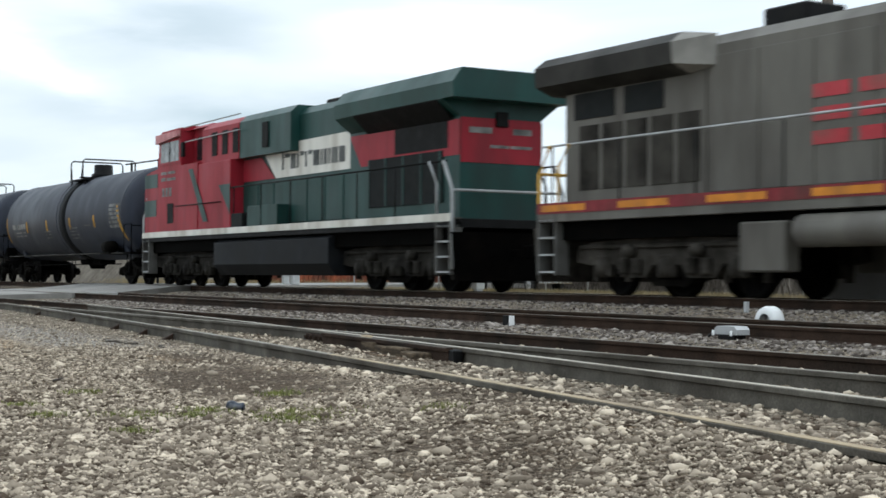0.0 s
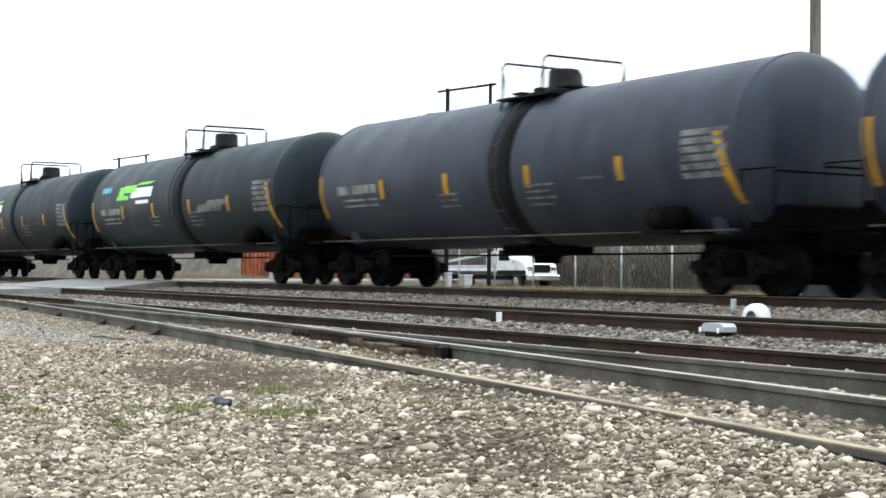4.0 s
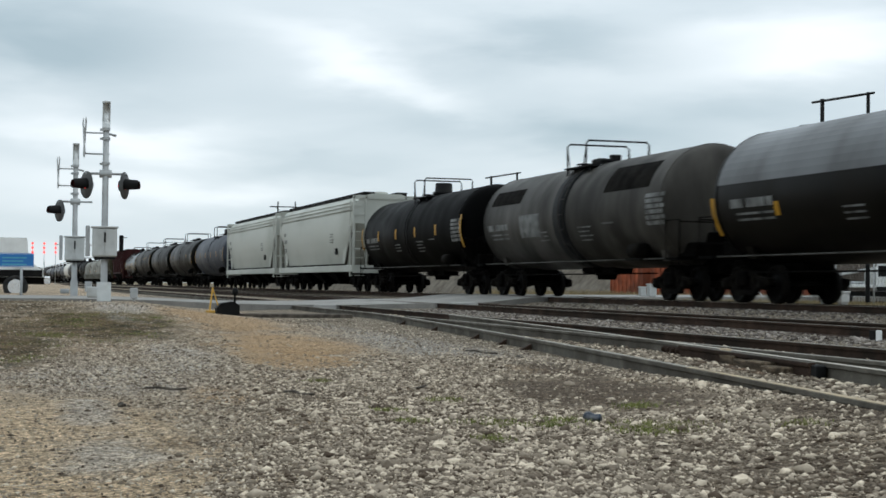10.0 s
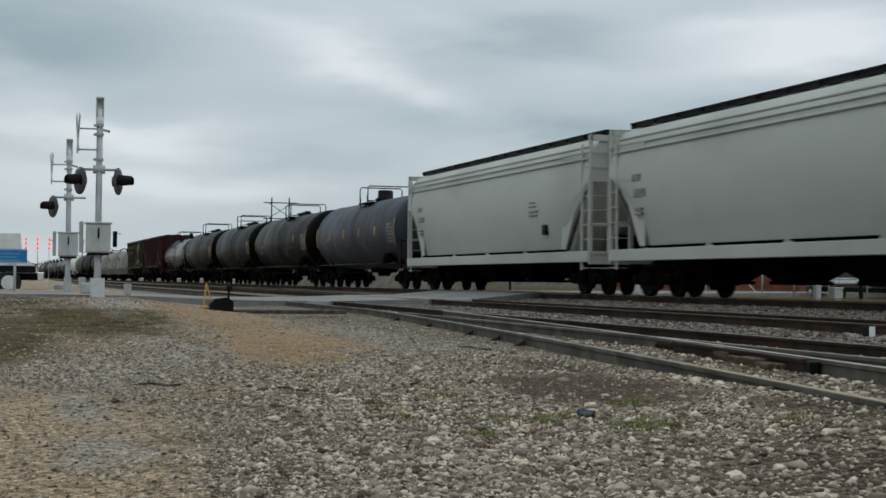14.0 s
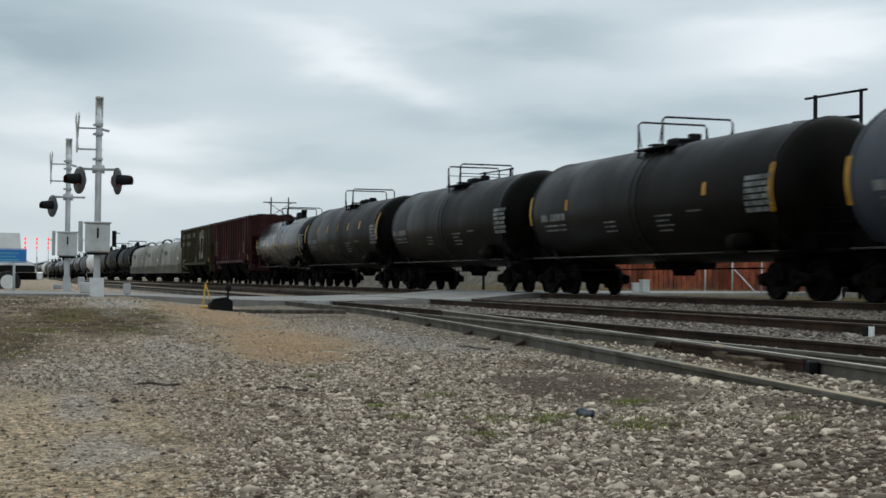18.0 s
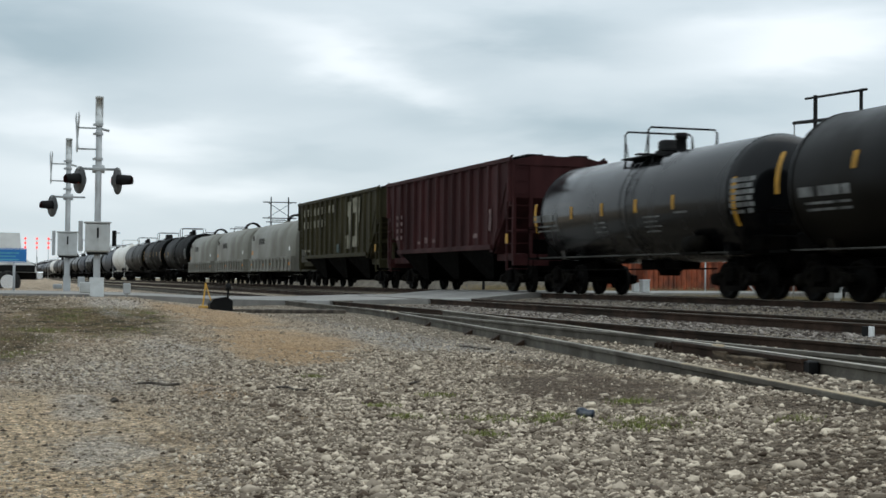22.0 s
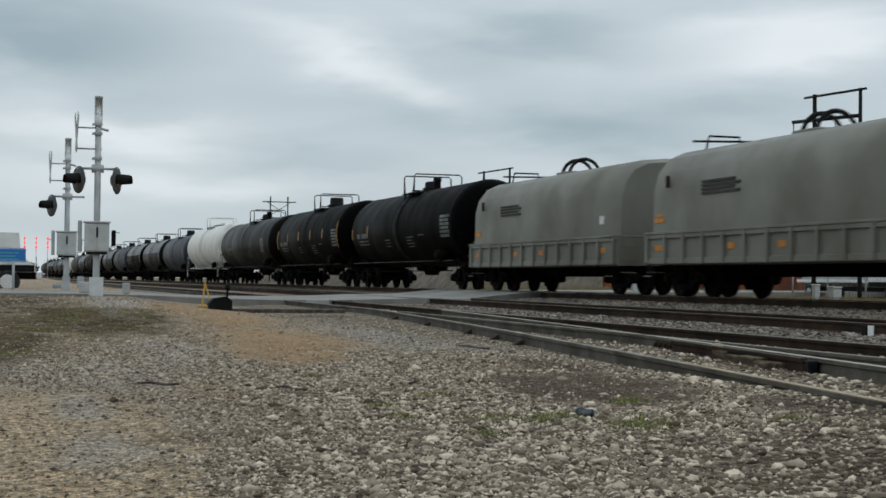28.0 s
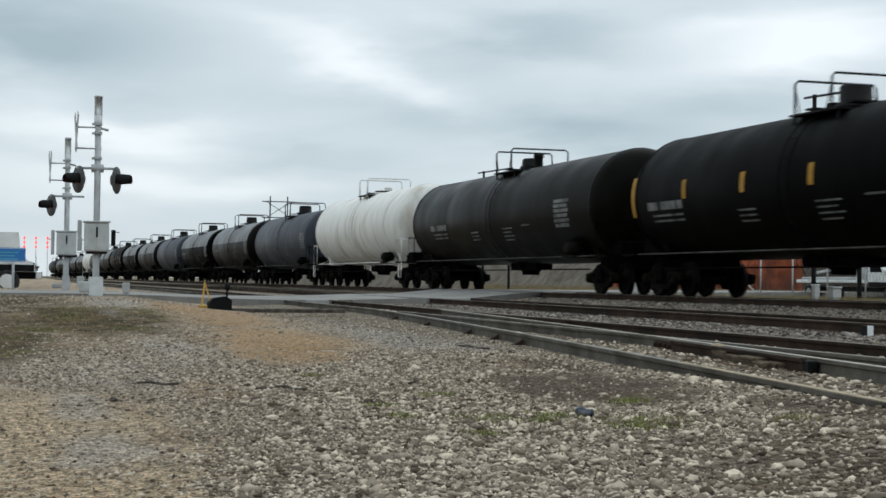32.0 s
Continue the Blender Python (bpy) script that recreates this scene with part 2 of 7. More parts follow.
sill_grey = surface("grimy_sill_grey", (0.055, 0.053, 0.048), 0.7, 0, 4.0, 0.3, (0.025, 0.023, 0.02), 1.5, 0.55, 0.05, gloss=0.1)
band_dark = surface("dark_middle_band", (0.006, 0.0065, 0.0072), 0.6, 0, 2.0, 0.35, (0.014, 0.015, 0.016), 1.2, 0.56, 0.03, (1, 1, 0.3), gloss=0.06)
truck_grime = surface("grimy_truck_casting", (0.026, 0.024, 0.020), 0.85, 0, 5.0, 0.35, (0.010, 0.009, 0.008), 2.0, 0.54, 0.25, gloss=0.08)
# Pale upper jacket tone; on the tail cars it is painted sky reflection.
jacket_sheen_pale = surface("pale_jacket_and_sheen", (0.085, 0.09, 0.095), 0.4, 0, 1.4, 0.25, (0.035, 0.035, 0.035), 0.7, 0.54, 0.03, (1, 1, 0.4), gloss=0.35)
black_paint = surface("black_paint", (0.0012, 0.0013, 0.0012), 0.5, 0, 2.0, 0.3, (0.004, 0.0037, 0.0032), 0.9, 0.62, 0.02, (1, 1, 0.5), gloss=0.02)
slate_paint = surface("slate_paint", (0.0258, 0.0304, 0.0426), 0.5, 0, 2.0, 0.25, (0.0426, 0.0471, 0.0562), 0.9, 0.62, 0.03, (1, 1, 0.5), gloss=0.164)
green_black_paint = surface("green_black_paint", (0.0100, 0.0157, 0.0200), 0.5, 0, 2.0, 0.25, (0.0214, 0.0262, 0.0274), 0.9, 0.62, 0.03, (1, 1, 0.5), gloss=0.134)
brown_paint = surface("brown_black_paint", (0.0025, 0.0022, 0.0015), 0.40, 0, 2.0, 0.3, (0.0068, 0.0056, 0.004), 0.8, 0.60, 0.02, (1, 1, 0.4), gloss=0.045)
grey_tank_paint = surface("grey_tank_paint", (0.050, 0.046, 0.040), 0.55, 0, 1.6, 0.3, (0.014, 0.0125, 0.010), 0.6, 0.53, 0.04, (1, 1, 0.35), gloss=0.12)
silver_paint = surface("gloss_black_paint", (0.004, 0.0042, 0.0045), 0.22, 0, 2.0, 0.2, (0.006, 0.006, 0.006), 0.8, 0.6, 0.01, (1, 1, 0.5), gloss=0.2)
white_paint = surface("white_paint", (0.66, 0.65, 0.61), 0.5, 0, 2.0, 0.1, (0.34, 0.27, 0.20), 0.7, 0.66, 0.04, (2.2, 1, 0.4))
hopper_grey = surface("hopper_grey_paint", (0.42, 0.43, 0.39), 0.55, 0, 0.9, 0.06, (0.33, 0.335, 0.30), 0.45, 0.58, 0.02, (0.5, 1, 1.0), gloss=0.2)
coil_grey = surface("coil_car_grey_paint", (0.185, 0.182, 0.155), 0.55, 0, 1.2, 0.12, (0.13, 0.122, 0.10), 0.7, 0.56, 0.03, (0.6, 1, 0.6), gloss=0.18)
oxide_red = surface("oxide_red_paint", (0.040, 0.0135, 0.0135), 0.65, 0, 2.0, 0.25, (0.024, 0.010, 0.010), 0.6, 0.56, 0.04, (1.6, 1, 0.3), gloss=0.07)
olive_paint = surface("olive_green_paint", (0.028, 0.025, 0.0125), 0.65, 0, 2.0, 0.3, (0.060, 0.053, 0.031), 1.4, 0.60, 0.04, (2.4, 1, 0.15), gloss=0.06)
loco_red = surface("locomotive_red_paint", (0.265, 0.016, 0.027), 0.5, 0, 2.0, 0.15, (0.16, 0.022, 0.028), 0.8, 0.62, 0.03, (1.5, 1, 0.4), gloss=0.2)
loco_green = surface("locomotive_green_paint", (0.005, 0.041, 0.035), 0.45, 0, 2.0, 0.2, (0.010, 0.032, 0.027), 0.8, 0.6, 0.03, (1.5, 1, 0.4), gloss=0.3)
loco_cream = surface("locomotive_cream_paint", (0.62, 0.60, 0.54), 0.5, 0, 2.0, 0.12, (0.38, 0.34, 0.28), 0.9, 0.6, 0.03, (1.5, 1, 0.4))
loco_grey = surface("locomotive_warm_grey_paint", (0.125, 0.117, 0.10), 0.55, 0, 1.8, 0.15, (0.075, 0.068, 0.058), 0.6, 0.56, 0.04, (1.5, 1, 0.4), gloss=0.25)
sign_red = surface("faded_red_paint", (0.40, 0.035, 0.045), 0.55, 0, 4.0, 0.2, (0.25, 0.08, 0.07), 1.2, 0.6, 0.03)
stripe_orange = surface("stripe_orange_paint", (0.55, 0.20, 0.015), 0.55, 0, 4.0, 0.2, (0.3, 0.12, 0.03), 1.5, 0.6, 0.03)
yellow_mark = surface("yellow_reflector", (0.37, 0.19, 0.014), 0.5, 0, 5.0, 0.15, (0.22, 0.12, 0.018), 2.0, 0.60, 0.02, gloss=0.15)
white_mark = surface("stencil_white", (0.22, 0.22, 0.21), 0.6, 0, 6.0, 0.35, (0.09, 0.09, 0.085), 3.0, 0.54, 0.02, gloss=0.12)
pale_mark = surface("faded_stencil", (0.15, 0.153, 0.148), 0.6, 0, 6.0, 0.3, (0.05, 0.05, 0.048), 3.0, 0.55, 0.02, gloss=0.15)
lime_mark = surface("lime_green_emblem", (0.17, 0.56, 0.035), 0.45, 0, 4.0, 0.15, None)
blue_mark = surface("blue_emblem", (0.09, 0.32, 0.42), 0.5, 0, 4.0, 0.15, None)
bright_white = surface("bright_white_paint", (0.70, 0.71, 0.70), 0.5, 0, 4.0, 0.06, (0.42, 0.41, 0.38), 1.4, 0.64, 0.02)
under_dark = surface("greasy_underframe", (0.0013, 0.0012, 0.001), 0.8, 0, 5.0, 0.4, (0.0045, 0.0036, 0.0028), 2.2, 0.62, 0.25, gloss=0.02)
under_dust = surface("dusty_cast_steel", (0.0065, 0.0057, 0.0044), 0.85, 0, 5.0, 0.35, (0.0025, 0.0022, 0.002), 2.2, 0.55, 0.25, gloss=0.03)
wheel_steel = surface("wheel_steel", (0.003, 0.0028, 0.0025), 0.7, 0.1, 6.0, 0.4, (0.009, 0.0075, 0.006), 3.0, 0.62, 0.2, gloss=0.05)
rail_rust = surface("rail_rust", (0.042, 0.026, 0.018), 0.9, 0, 4.0, 0.35, (0.024, 0.018, 0.014), 1.5, 0.52, 0.3, spot=0.25, gloss=0.1)
rail_dull = surface("dull_rail_steel", (0.105, 0.095, 0.078), 0.8, 0.0, 4.0, 0.3, (0.058, 0.05, 0.04), 1.2, 0.55, 0.25, spot=0.2, gloss=0.15)
rail_shine = surface("polished_rail_head", (0.43, 0.39, 0.32), 0.5, 0.1, 1.5, 0.2, (0.24, 0.205, 0.16), 1.0, 0.62, 0.05, gloss=0.3)
rail_grey = surface("weathered_rail_head", (0.23, 0.21, 0.175), 0.6, 0.1, 2.5, 0.25, (0.13, 0.115, 0.09), 1.2, 0.56, 0.1, gloss=0.2)
rail_tan = surface("sandy_rail_head", (0.33, 0.255, 0.155), 0.65, 0.05, 2.5, 0.25, (0.19, 0.15, 0.10), 1.5, 0.56, 0.1)
tie_wood = surface("creosoted_tie", (0.06, 0.048, 0.038), 0.9, 0, 4.0, 0.35, (0.14, 0.12, 0.095), 1.8, 0.56, 0.5, (0.6, 4, 4))
galvanised = surface("galvanised_steel", (0.40, 0.41, 0.41), 0.55, 0.2, 4.0, 0.15, (0.25, 0.25, 0.24), 2.0, 0.6, 0.05, gloss=0.25)
cabinet_silver = surface("aluminium_cabinet", (0.50, 0.51, 0.50), 0.45, 0.3, 3.0, 0.1, (0.36, 0.36, 0.34), 2.0, 0.62, 0.03)
dull_black = surface("dull_black_paint", (0.0049, 0.0049, 0.0049), 0.65, 0, 5.0, 0.3, (0.014, 0.0133, 0.0119), 3.0, 0.64, 0.1, gloss=0.140)
rubber = surface("tyre_rubber", (0.018, 0.018, 0.018), 0.8, 0, 8.0, 0.3, (0.06, 0.055, 0.05), 4.0, 0.6, 0.3)
weathered_wood = surface("weathered_pole_wood", (0.085, 0.070, 0.056), 0.9, 0, 4.0, 0.3, (0.15, 0.13, 0.11), 2.0, 0.57, 0.4, (6, 6, 0.5))
safety_yellow = surface("faded_yellow_paint", (0.62, 0.36, 0.06), 0.6, 0, 4.0, 0.2, (0.35, 0.2, 0.06), 2.0, 0.6, 0.05)
rust_orange = surface("rusted_orange_steel", (0.30, 0.085, 0.042), 0.9, 0, 0.9, 0.5, (0.12, 0.05, 0.035), 0.6, 0.54, 0.2, gloss=0.08)
sign_blue = surface("sign_blue", (0.03, 0.16, 0.42), 0.45, 0, 4.0, 0.08, None)
chrome = surface("bright_metal", (0.75, 0.75, 0.75), 0.18, 1.0, 3.0, 0.05, None, bump=0.0)
concrete = surface("pale_concrete", (0.36, 0.355, 0.34), 0.85, 0, 2.0, 0.15, (0.26, 0.25, 0.235), 0.7, 0.56, 0.3, spot=0.12)
grey_wall = surface("grey_coated_sheet", (0.21, 0.215, 0.21), 0.6, 0, 1.5, 0.1, (0.16, 0.16, 0.155), 0.8, 0.58, 0.05)


dark_glass = surface("dark_window_glass", (0.012, 0.014, 0.016), 0.14, 0, 3.0, 0.1, None, bump=0.0, gloss=0.15)


# The patchy pale base colour paints a sky reflection into the glass.
pale_glass = surface("painted_reflection_glass", (0.16, 0.17, 0.17), 0.12, 0, 3.0, 0.5, (0.05, 0.055, 0.055), 2.5, 0.5, 0.0, gloss=0.6)
name_grey = surface("worn_name_grey", (0.085, 0.09, 0.088), 0.7, 0, 3.0, 0.35, (0.20, 0.20, 0.185), 2.0, 0.58, 0.0, gloss=0.1)
louvre_dark = surface("dark_louvre_steel", (0.010, 0.012, 0.012), 0.7, 0, 4.0, 0.3, (0.02, 0.02, 0.019), 2.0, 0.6, 0.05, gloss=0.12)
stair_grey = surface("pale_grey_rail_paint", (0.33, 0.34, 0.34), 0.6, 0, 4.0, 0.2, (0.2, 0.2, 0.19), 2.0, 0.6, 0.02)
tank_grey = surface("fuel_tank_grey", (0.011, 0.0122, 0.014), 0.55, 0, 2.0, 0.25, (0.02, 0.02, 0.019), 0.9, 0.6, 0.03, gloss=0.08)


step_grey = surface("worn_step_grey", (0.10, 0.098, 0.09), 0.7, 0, 4.0, 0.25, (0.05, 0.045, 0.04), 2.0, 0.56, 0.03, gloss=0.15)
cast_dust = surface("dusty_locomotive_casting", (0.050, 0.045, 0.038), 0.85, 0, 5.0, 0.35, (0.018, 0.016, 0.013), 2.0, 0.54, 0.25, gloss=0.08)
visor_pink = surface("faded_pink_visor", (0.48, 0.22, 0.22), 0.6, 0, 4.0, 0.15, (0.36, 0.14, 0.15), 1.5, 0.56, 0.02, gloss=0.2)
dull_sill_red = surface("dull_sill_red", (0.20, 0.03, 0.035), 0.6, 0, 4.0, 0.25, (0.10, 0.04, 0.035), 1.2, 0.58, 0.03, gloss=0.15)
pale_patch = surface("pale_patch_paint", (0.19, 0.18, 0.135), 0.7, 0, 3.0, 0.35, (0.08, 0.075, 0.05), 1.6, 0.56, 0.03, gloss=0.1)


wing_grey = surface("dark_wing_grey", (0.040, 0.038, 0.033), 0.6, 0, 2.0, 0.25, (0.02, 0.019, 0.017), 0.8, 0.56, 0.04, gloss=0.15)
# Brighter body grey: the sunlight on the wing's bevel is in the colour.
wing_sunlit = surface("sunlit_wing_end", (0.26, 0.25, 0.225), 0.6, 0, 2.0, 0.2, (0.15, 0.145, 0.13), 0.8, 0.56, 0.03, gloss=0.2)
louvre_brown = surface("sooty_brown_louvre", (0.048, 0.044, 0.036), 0.7, 0, 3.0, 0.3, (0.014, 0.012, 0.010), 1.5, 0.55, 0.05, gloss=0.12)


mark_grey = surface("faded_mark_grey", (0.17, 0.175, 0.165), 0.7, 0, 6.0, 0.35, (0.28, 0.28, 0.26), 4.0, 0.56, 0.0, gloss=0.1)
mark_rose = surface("faded_mark_rose", (0.17, 0.12, 0.115), 0.7, 0, 6.0, 0.35, (0.08, 0.05, 0.05), 4.0, 0.56, 0.0, gloss=0.1)


mark_dark = surface("dark_emblem_grey", (0.045, 0.045, 0.042), 0.7, 0, 6.0, 0.3, (0.12, 0.12, 0.11), 4.0, 0.6, 0.0, gloss=0.1)


# Dark tone that paints the shade in the grey hoppers' open ends.
hopper_shade = surface("shaded_hopper_end", (0.075, 0.07, 0.06), 0.8, 0, 2.0, 0.3, (0.035, 0.032, 0.027), 1.0, 0.54, 0.05, gloss=0.08)


frog_rust = surface("worn_frog_rust", (0.115, 0.072, 0.042), 0.9, 0, 6.0, 0.45, (0.045, 0.034, 0.026), 2.5, 0.52, 0.3, spot=0.3, gloss=0.06)
filler_wood = surface("bleached_filler_wood", (0.125, 0.095, 0.064), 0.9, 0, 9.0, 0.5, (0.05, 0.04, 0.03), 4.0, 0.52, 0.6, (0.6, 4, 4), gloss=0.06)


def lens_red(name, strength):
    m = bpy.data.materials.new(name)
    m.use_nodes = True
    b = m.node_tree.nodes["Principled BSDF"]
    b.inputs["Base Color"].default_value = (0.5, 0.02, 0.02, 1)
    b.inputs["Emission Color"].default_value = (1.0, 0.06, 0.05, 1)
    b.inputs["Emission Strength"].default_value = strength
    return m


lamp_red = lens_red("lit_red_lens", 2.5)


# ---- plan: the line runs along x; tracks A (far), B and C (near, with a turnout) ----
B_Y, C_Y = 12.57, 8.07
A_TOP, B_TOP, C_TOP = 0.581, 0.387, 0.30
GAUGE = 1.505
GROUND_Y = [-404.8, -6.07, 0.0, 3.04, 4.45, 6.07, 9.72, 10.52, 11.64, 13.56, 14.8, 15.9, 20.0, 21.5, 22.26, 30.0, 40.0, 48.0, 60.0, 80.0, 4000.0]
GROUND_Z = [0.3, 0.20, 0.13, 0.13, 0.165, 0.165, 0.165, 0.21, 0.22, 0.24, 0.33, 0.41, 0.41, 0.39, 0.38, 0.33, 0.12, -0.05, 0.1, 0.4, 0.6]


TIP = -32.2
RAIL_N = C_Y - GAUGE / 2


def line_a(x):
    """The main line's middle, which slants across the near tracks' run."""
    return 18.78 + 0.034 * x


def bend(x):
    """How far the near tracks have swung towards the near side, far beyond the crossing."""
    u = min(0.0, x + 50.3)
    return -0.0352 * (math.sqrt(u * u + 268.0) - 16.37)


def ground_z(x, y):
    z = float(np.interp(y, GROUND_Y, GROUND_Z))
    if y < 5.5:
        far = min(1.0, max(0.0, (-x - 16.5) / 13))
        z += 0.38 * far * far * (3 - 2 * far) * min(1.0, max(0.0, (5.0 - y) / 3.0)) * (1.0 if y > -6 else 0.6)
        near = min(1.0, max(0.0, (x + 13.0) / 5.0))
        z += 0.115 * near * math.exp(-((y - (RAIL_N - diverge(x - TIP) - 0.2)) / 0.75) ** 2)
        z += 0.05 * noise.noise(Vector((x * 0.35, y * 0.35, 0.0))) * min(1.0, (5.5 - y))
    return z


def diverge(u):
    """How far the turnout's rails have swung out, u metres past its points."""
    return 0.0788 * u + 0.00119 * u * u if u > 0 else 0.0


ROAD_Y = [-60.0, -8.0, 1.5, 3.0, 4.5, 6.8, 9.2, 11.7, 13.5, 15.9, 18.6, 25.0, 80.0, 200.0]
ROAD_Z = [0.62, 0.60, 0.56, 0.50, 0.40, 0.312, 0.312, 0.397, 0.397, 0.588, 0.588, 0.55, 0.45, 0.6]
ROAD_R = [-29.5, -33.3, -33.7, -36.0, -40.0, -43.5, -44.0, -43.5, -44.5, -46.0, -48.0, -55.0, -110.0, -238.0]
ROAD_L = [-36.0, -39.7, -41.0, -44.0, -48.5, -53.0, -54.0, -54.5, -56.0, -57.5, -59.5, -66.0, -122.0, -250.0]


def road_z(y):
    return float(np.interp(y, ROAD_Y, ROAD_Z))


def earth(name):
    """Crushed limestone with soil, dry grass and clay patches, by place."""
    m = bpy.data.materials.new(name)
    m.use_nodes = True
    nd, ln = m.node_tree.nodes, m.node_tree.links
    bsdf = nd["Principled BSDF"]
    co = nd.new("ShaderNodeTexCoord")

    def noise_at(scale, detail=5, rough=0.6):
        n = nd.new("ShaderNodeTexNoise")
        n.inputs["Scale"].default_value, n.inputs["Detail"].default_value, n.inputs["Roughness"].default_value = scale, detail, rough
        ln.new(co.outputs["Object"], n.inputs["Vector"])
        return n.outputs["Fac"]

    def ramp(fac, lo, hi):
        r = nd.new("ShaderNodeMapRange")
        r.inputs["From Min"].default_value, r.inputs["From Max"].default_value = lo, hi
        ln.new(fac, r.inputs["Value"])
        return r.outputs["Result"]

    def mix(fac, a, b):
        x = nd.new("ShaderNodeMixRGB")
        for v, key in ((fac, "Fac"), (a, "Color1"), (b, "Color2")):
            if isinstance(v, (tuple, float)):
                x.inputs[key].default_value = (*v, 1) if isinstance(v, tuple) else v
            else:
                ln.new(v, x.inputs[key])
        return x.outputs["Color"]

    def math_op(op, a, b):
        q = nd.new("ShaderNodeMath")
        q.operation = op
        for i, v in enumerate((a, b)):
            if isinstance(v, (int, float)):
                q.inputs[i].default_value = v
            else:
                ln.new(v, q.inputs[i])
        return q.outputs["Value"]

    def blob(cx, cy, rx, ry, ragged=0.5):
        """1 inside a ragged oval on the plan, 0 outside."""
        mp = nd.new("ShaderNodeMapping")
        mp.inputs["Location"].default_value = (-cx / rx, -cy / ry, 0)
        mp.inputs["Scale"].default_value = (1 / rx, 1 / ry, 0)
        ln.new(co.outputs["Object"], mp.inputs["Vector"])
        le = nd.new("ShaderNodeVectorMath")
        le.operation = "LENGTH"
        ln.new(mp.outputs["Vector"], le.inputs[0])
        d = math_op("ADD", le.outputs["Value"], math_op("MULTIPLY", math_op("SUBTRACT", noise_at(1.9, 8, 0.75), 0.5), 2.6 * ragged))
        return ramp(d, 1.25, 0.65)

    def patches(col, into, spots, ragged, share):
        for cx, cy, rx, ry in spots:
            col = mix(math_op("MULTIPLY", blob(cx, cy, rx, ry, ragged), share), col, into)
        return col

    pale = mix(ramp(noise_at(30, 5, 0.7), 0.38, 0.62), (0.165, 0.122, 0.086), (0.50, 0.415, 0.31))
    soil = mix(ramp(noise_at(26, 6, 0.7), 0.38, 0.62), (0.15, 0.104, 0.066), (0.33, 0.24, 0.15))
    col = mix(ramp(noise_at(0.8, 7, 0.7), 0.47, 0.66), pale, soil)
    slaty = mix(ramp(noise_at(24, 6, 0.7), 0.38, 0.62), (0.155, 0.145, 0.13), (0.42, 0.395, 0.36))
    col = patches(col, slaty, ((-18.0, 5.1, 5.0, 1.1), (-25.0, 5.6, 5.0, 0.9)), 0.8, 0.8)
    clay = mix(ramp(noise_at(3.5, 8, 0.75), 0.38, 0.64), (0.43, 0.28, 0.15), (0.28, 0.19, 0.11))
    col = patches(col, clay, ((-15.9, 2.7, 2.4, 0.66), (-18.8, 3.15, 2.8, 0.9), (-25.5, 2.9, 4.5, 0.9), (-11.2, 1.3, 1.3, 0.25)), 1.0, 0.75)
    trodden = mix(ramp(noise_at(14, 6, 0.7), 0.36, 0.64), (0.35, 0.247, 0.15), (0.70, 0.54, 0.36))
    col = patches(col, trodden, ((-7.5, -0.15, 3.4, 0.95), (-5.2, 0.1, 1.6, 0.6), (-9.0, -1.6, 5.0, 1.3)), 1.0, 0.75)
    dark = mix(ramp(noise_at(24, 6, 0.7), 0.38, 0.62), (0.044, 0.031, 0.023), (0.12, 0.09, 0.066))
    col = patches(col, dark, ((-10.3, 3.95, 1.9, 0.62), (-12.6, 4.7, 1.5, 0.4), (-7.3, 4.35, 0.9, 0.35), (-27.5, 4.6, 2.6, 0.35)), 0.85, 0.8)
    col = patches(col, dark, ((-5.9, 3.2, 1.3, 0.55), (-4.7, 3.6, 1.6, 0.6), (-14.5, 4.1, 1.4, 0.3)), 1.2, 0.5)
    turf = mix(ramp(noise_at(2.4, 8, 0.75), 0.42, 0.58), (0.032, 0.030, 0.014), (0.15, 0.105, 0.062))
    col = patches(col, turf, ((-18.6, -0.75, 5.2, 1.05), (-22.8, 0.9, 3.6, 1.15), (-20.0, -3.4, 7.0, 2.2), (-29.0, -0.8, 5.0, 1.5)), 0.95, 0.95)
    ashen = mix(ramp(noise_at(20, 6, 0.7), 0.38, 0.62), (0.265, 0.25, 0.23), (0.56, 0.53, 0.485))
    col = patches(col, ashen, ((-12.9, 0.6, 2.0, 0.9), (-16.3, 1.55, 2.2, 0.4), (-7.3, 0.33, 0.8, 0.25), (-9.4, 0.3, 1.0, 0.2), (-28.0, 1.4, 4.0, 0.5)), 1.3, 0.5)
    # Beyond the far track the verge is dry grass.
    sep = nd.new("ShaderNodeSeparateXYZ")
    ln.new(co.outputs["Object"], sep.inputs["Vector"])
    verge = mix(ramp(noise_at(0.5, 6), 0.4, 0.6), (0.13, 0.10, 0.06), (0.17, 0.145, 0.10))
    col = mix(ramp(sep.outputs["Y"], 21.0, 22.5), col, verge)
    stone = mix(ramp(noise_at(18, 3), 0.35, 0.65), (0.08, 0.064, 0.048), (0.31, 0.262, 0.20))
    col = mix(math_op("MULTIPLY", ramp(sep.outputs["Y"], 4.8, 5.6), ramp(sep.outputs["Y"], 21.6, 21.0)), col, stone)
    for scale, lo, hi in ((38.0, 0.55, 1.5), (95.0, 0.5, 1.55)):
        vo = nd.new("ShaderNodeTexVoronoi")
        vo.inputs["Scale"].default_value = scale
        ln.new(co.outputs["Object"], vo.inputs["Vector"])
        pick = nd.new("ShaderNodeSeparateXYZ")
        ln.new(vo.outputs["Color"], pick.inputs["Vector"])
        span = nd.new("ShaderNodeMapRange")
        span.inputs["To Min"].default_value, span.inputs["To Max"].default_value = lo, hi
        ln.new(pick.outputs["X"], span.inputs["Value"])
        tone = nd.new("ShaderNodeVectorMath")
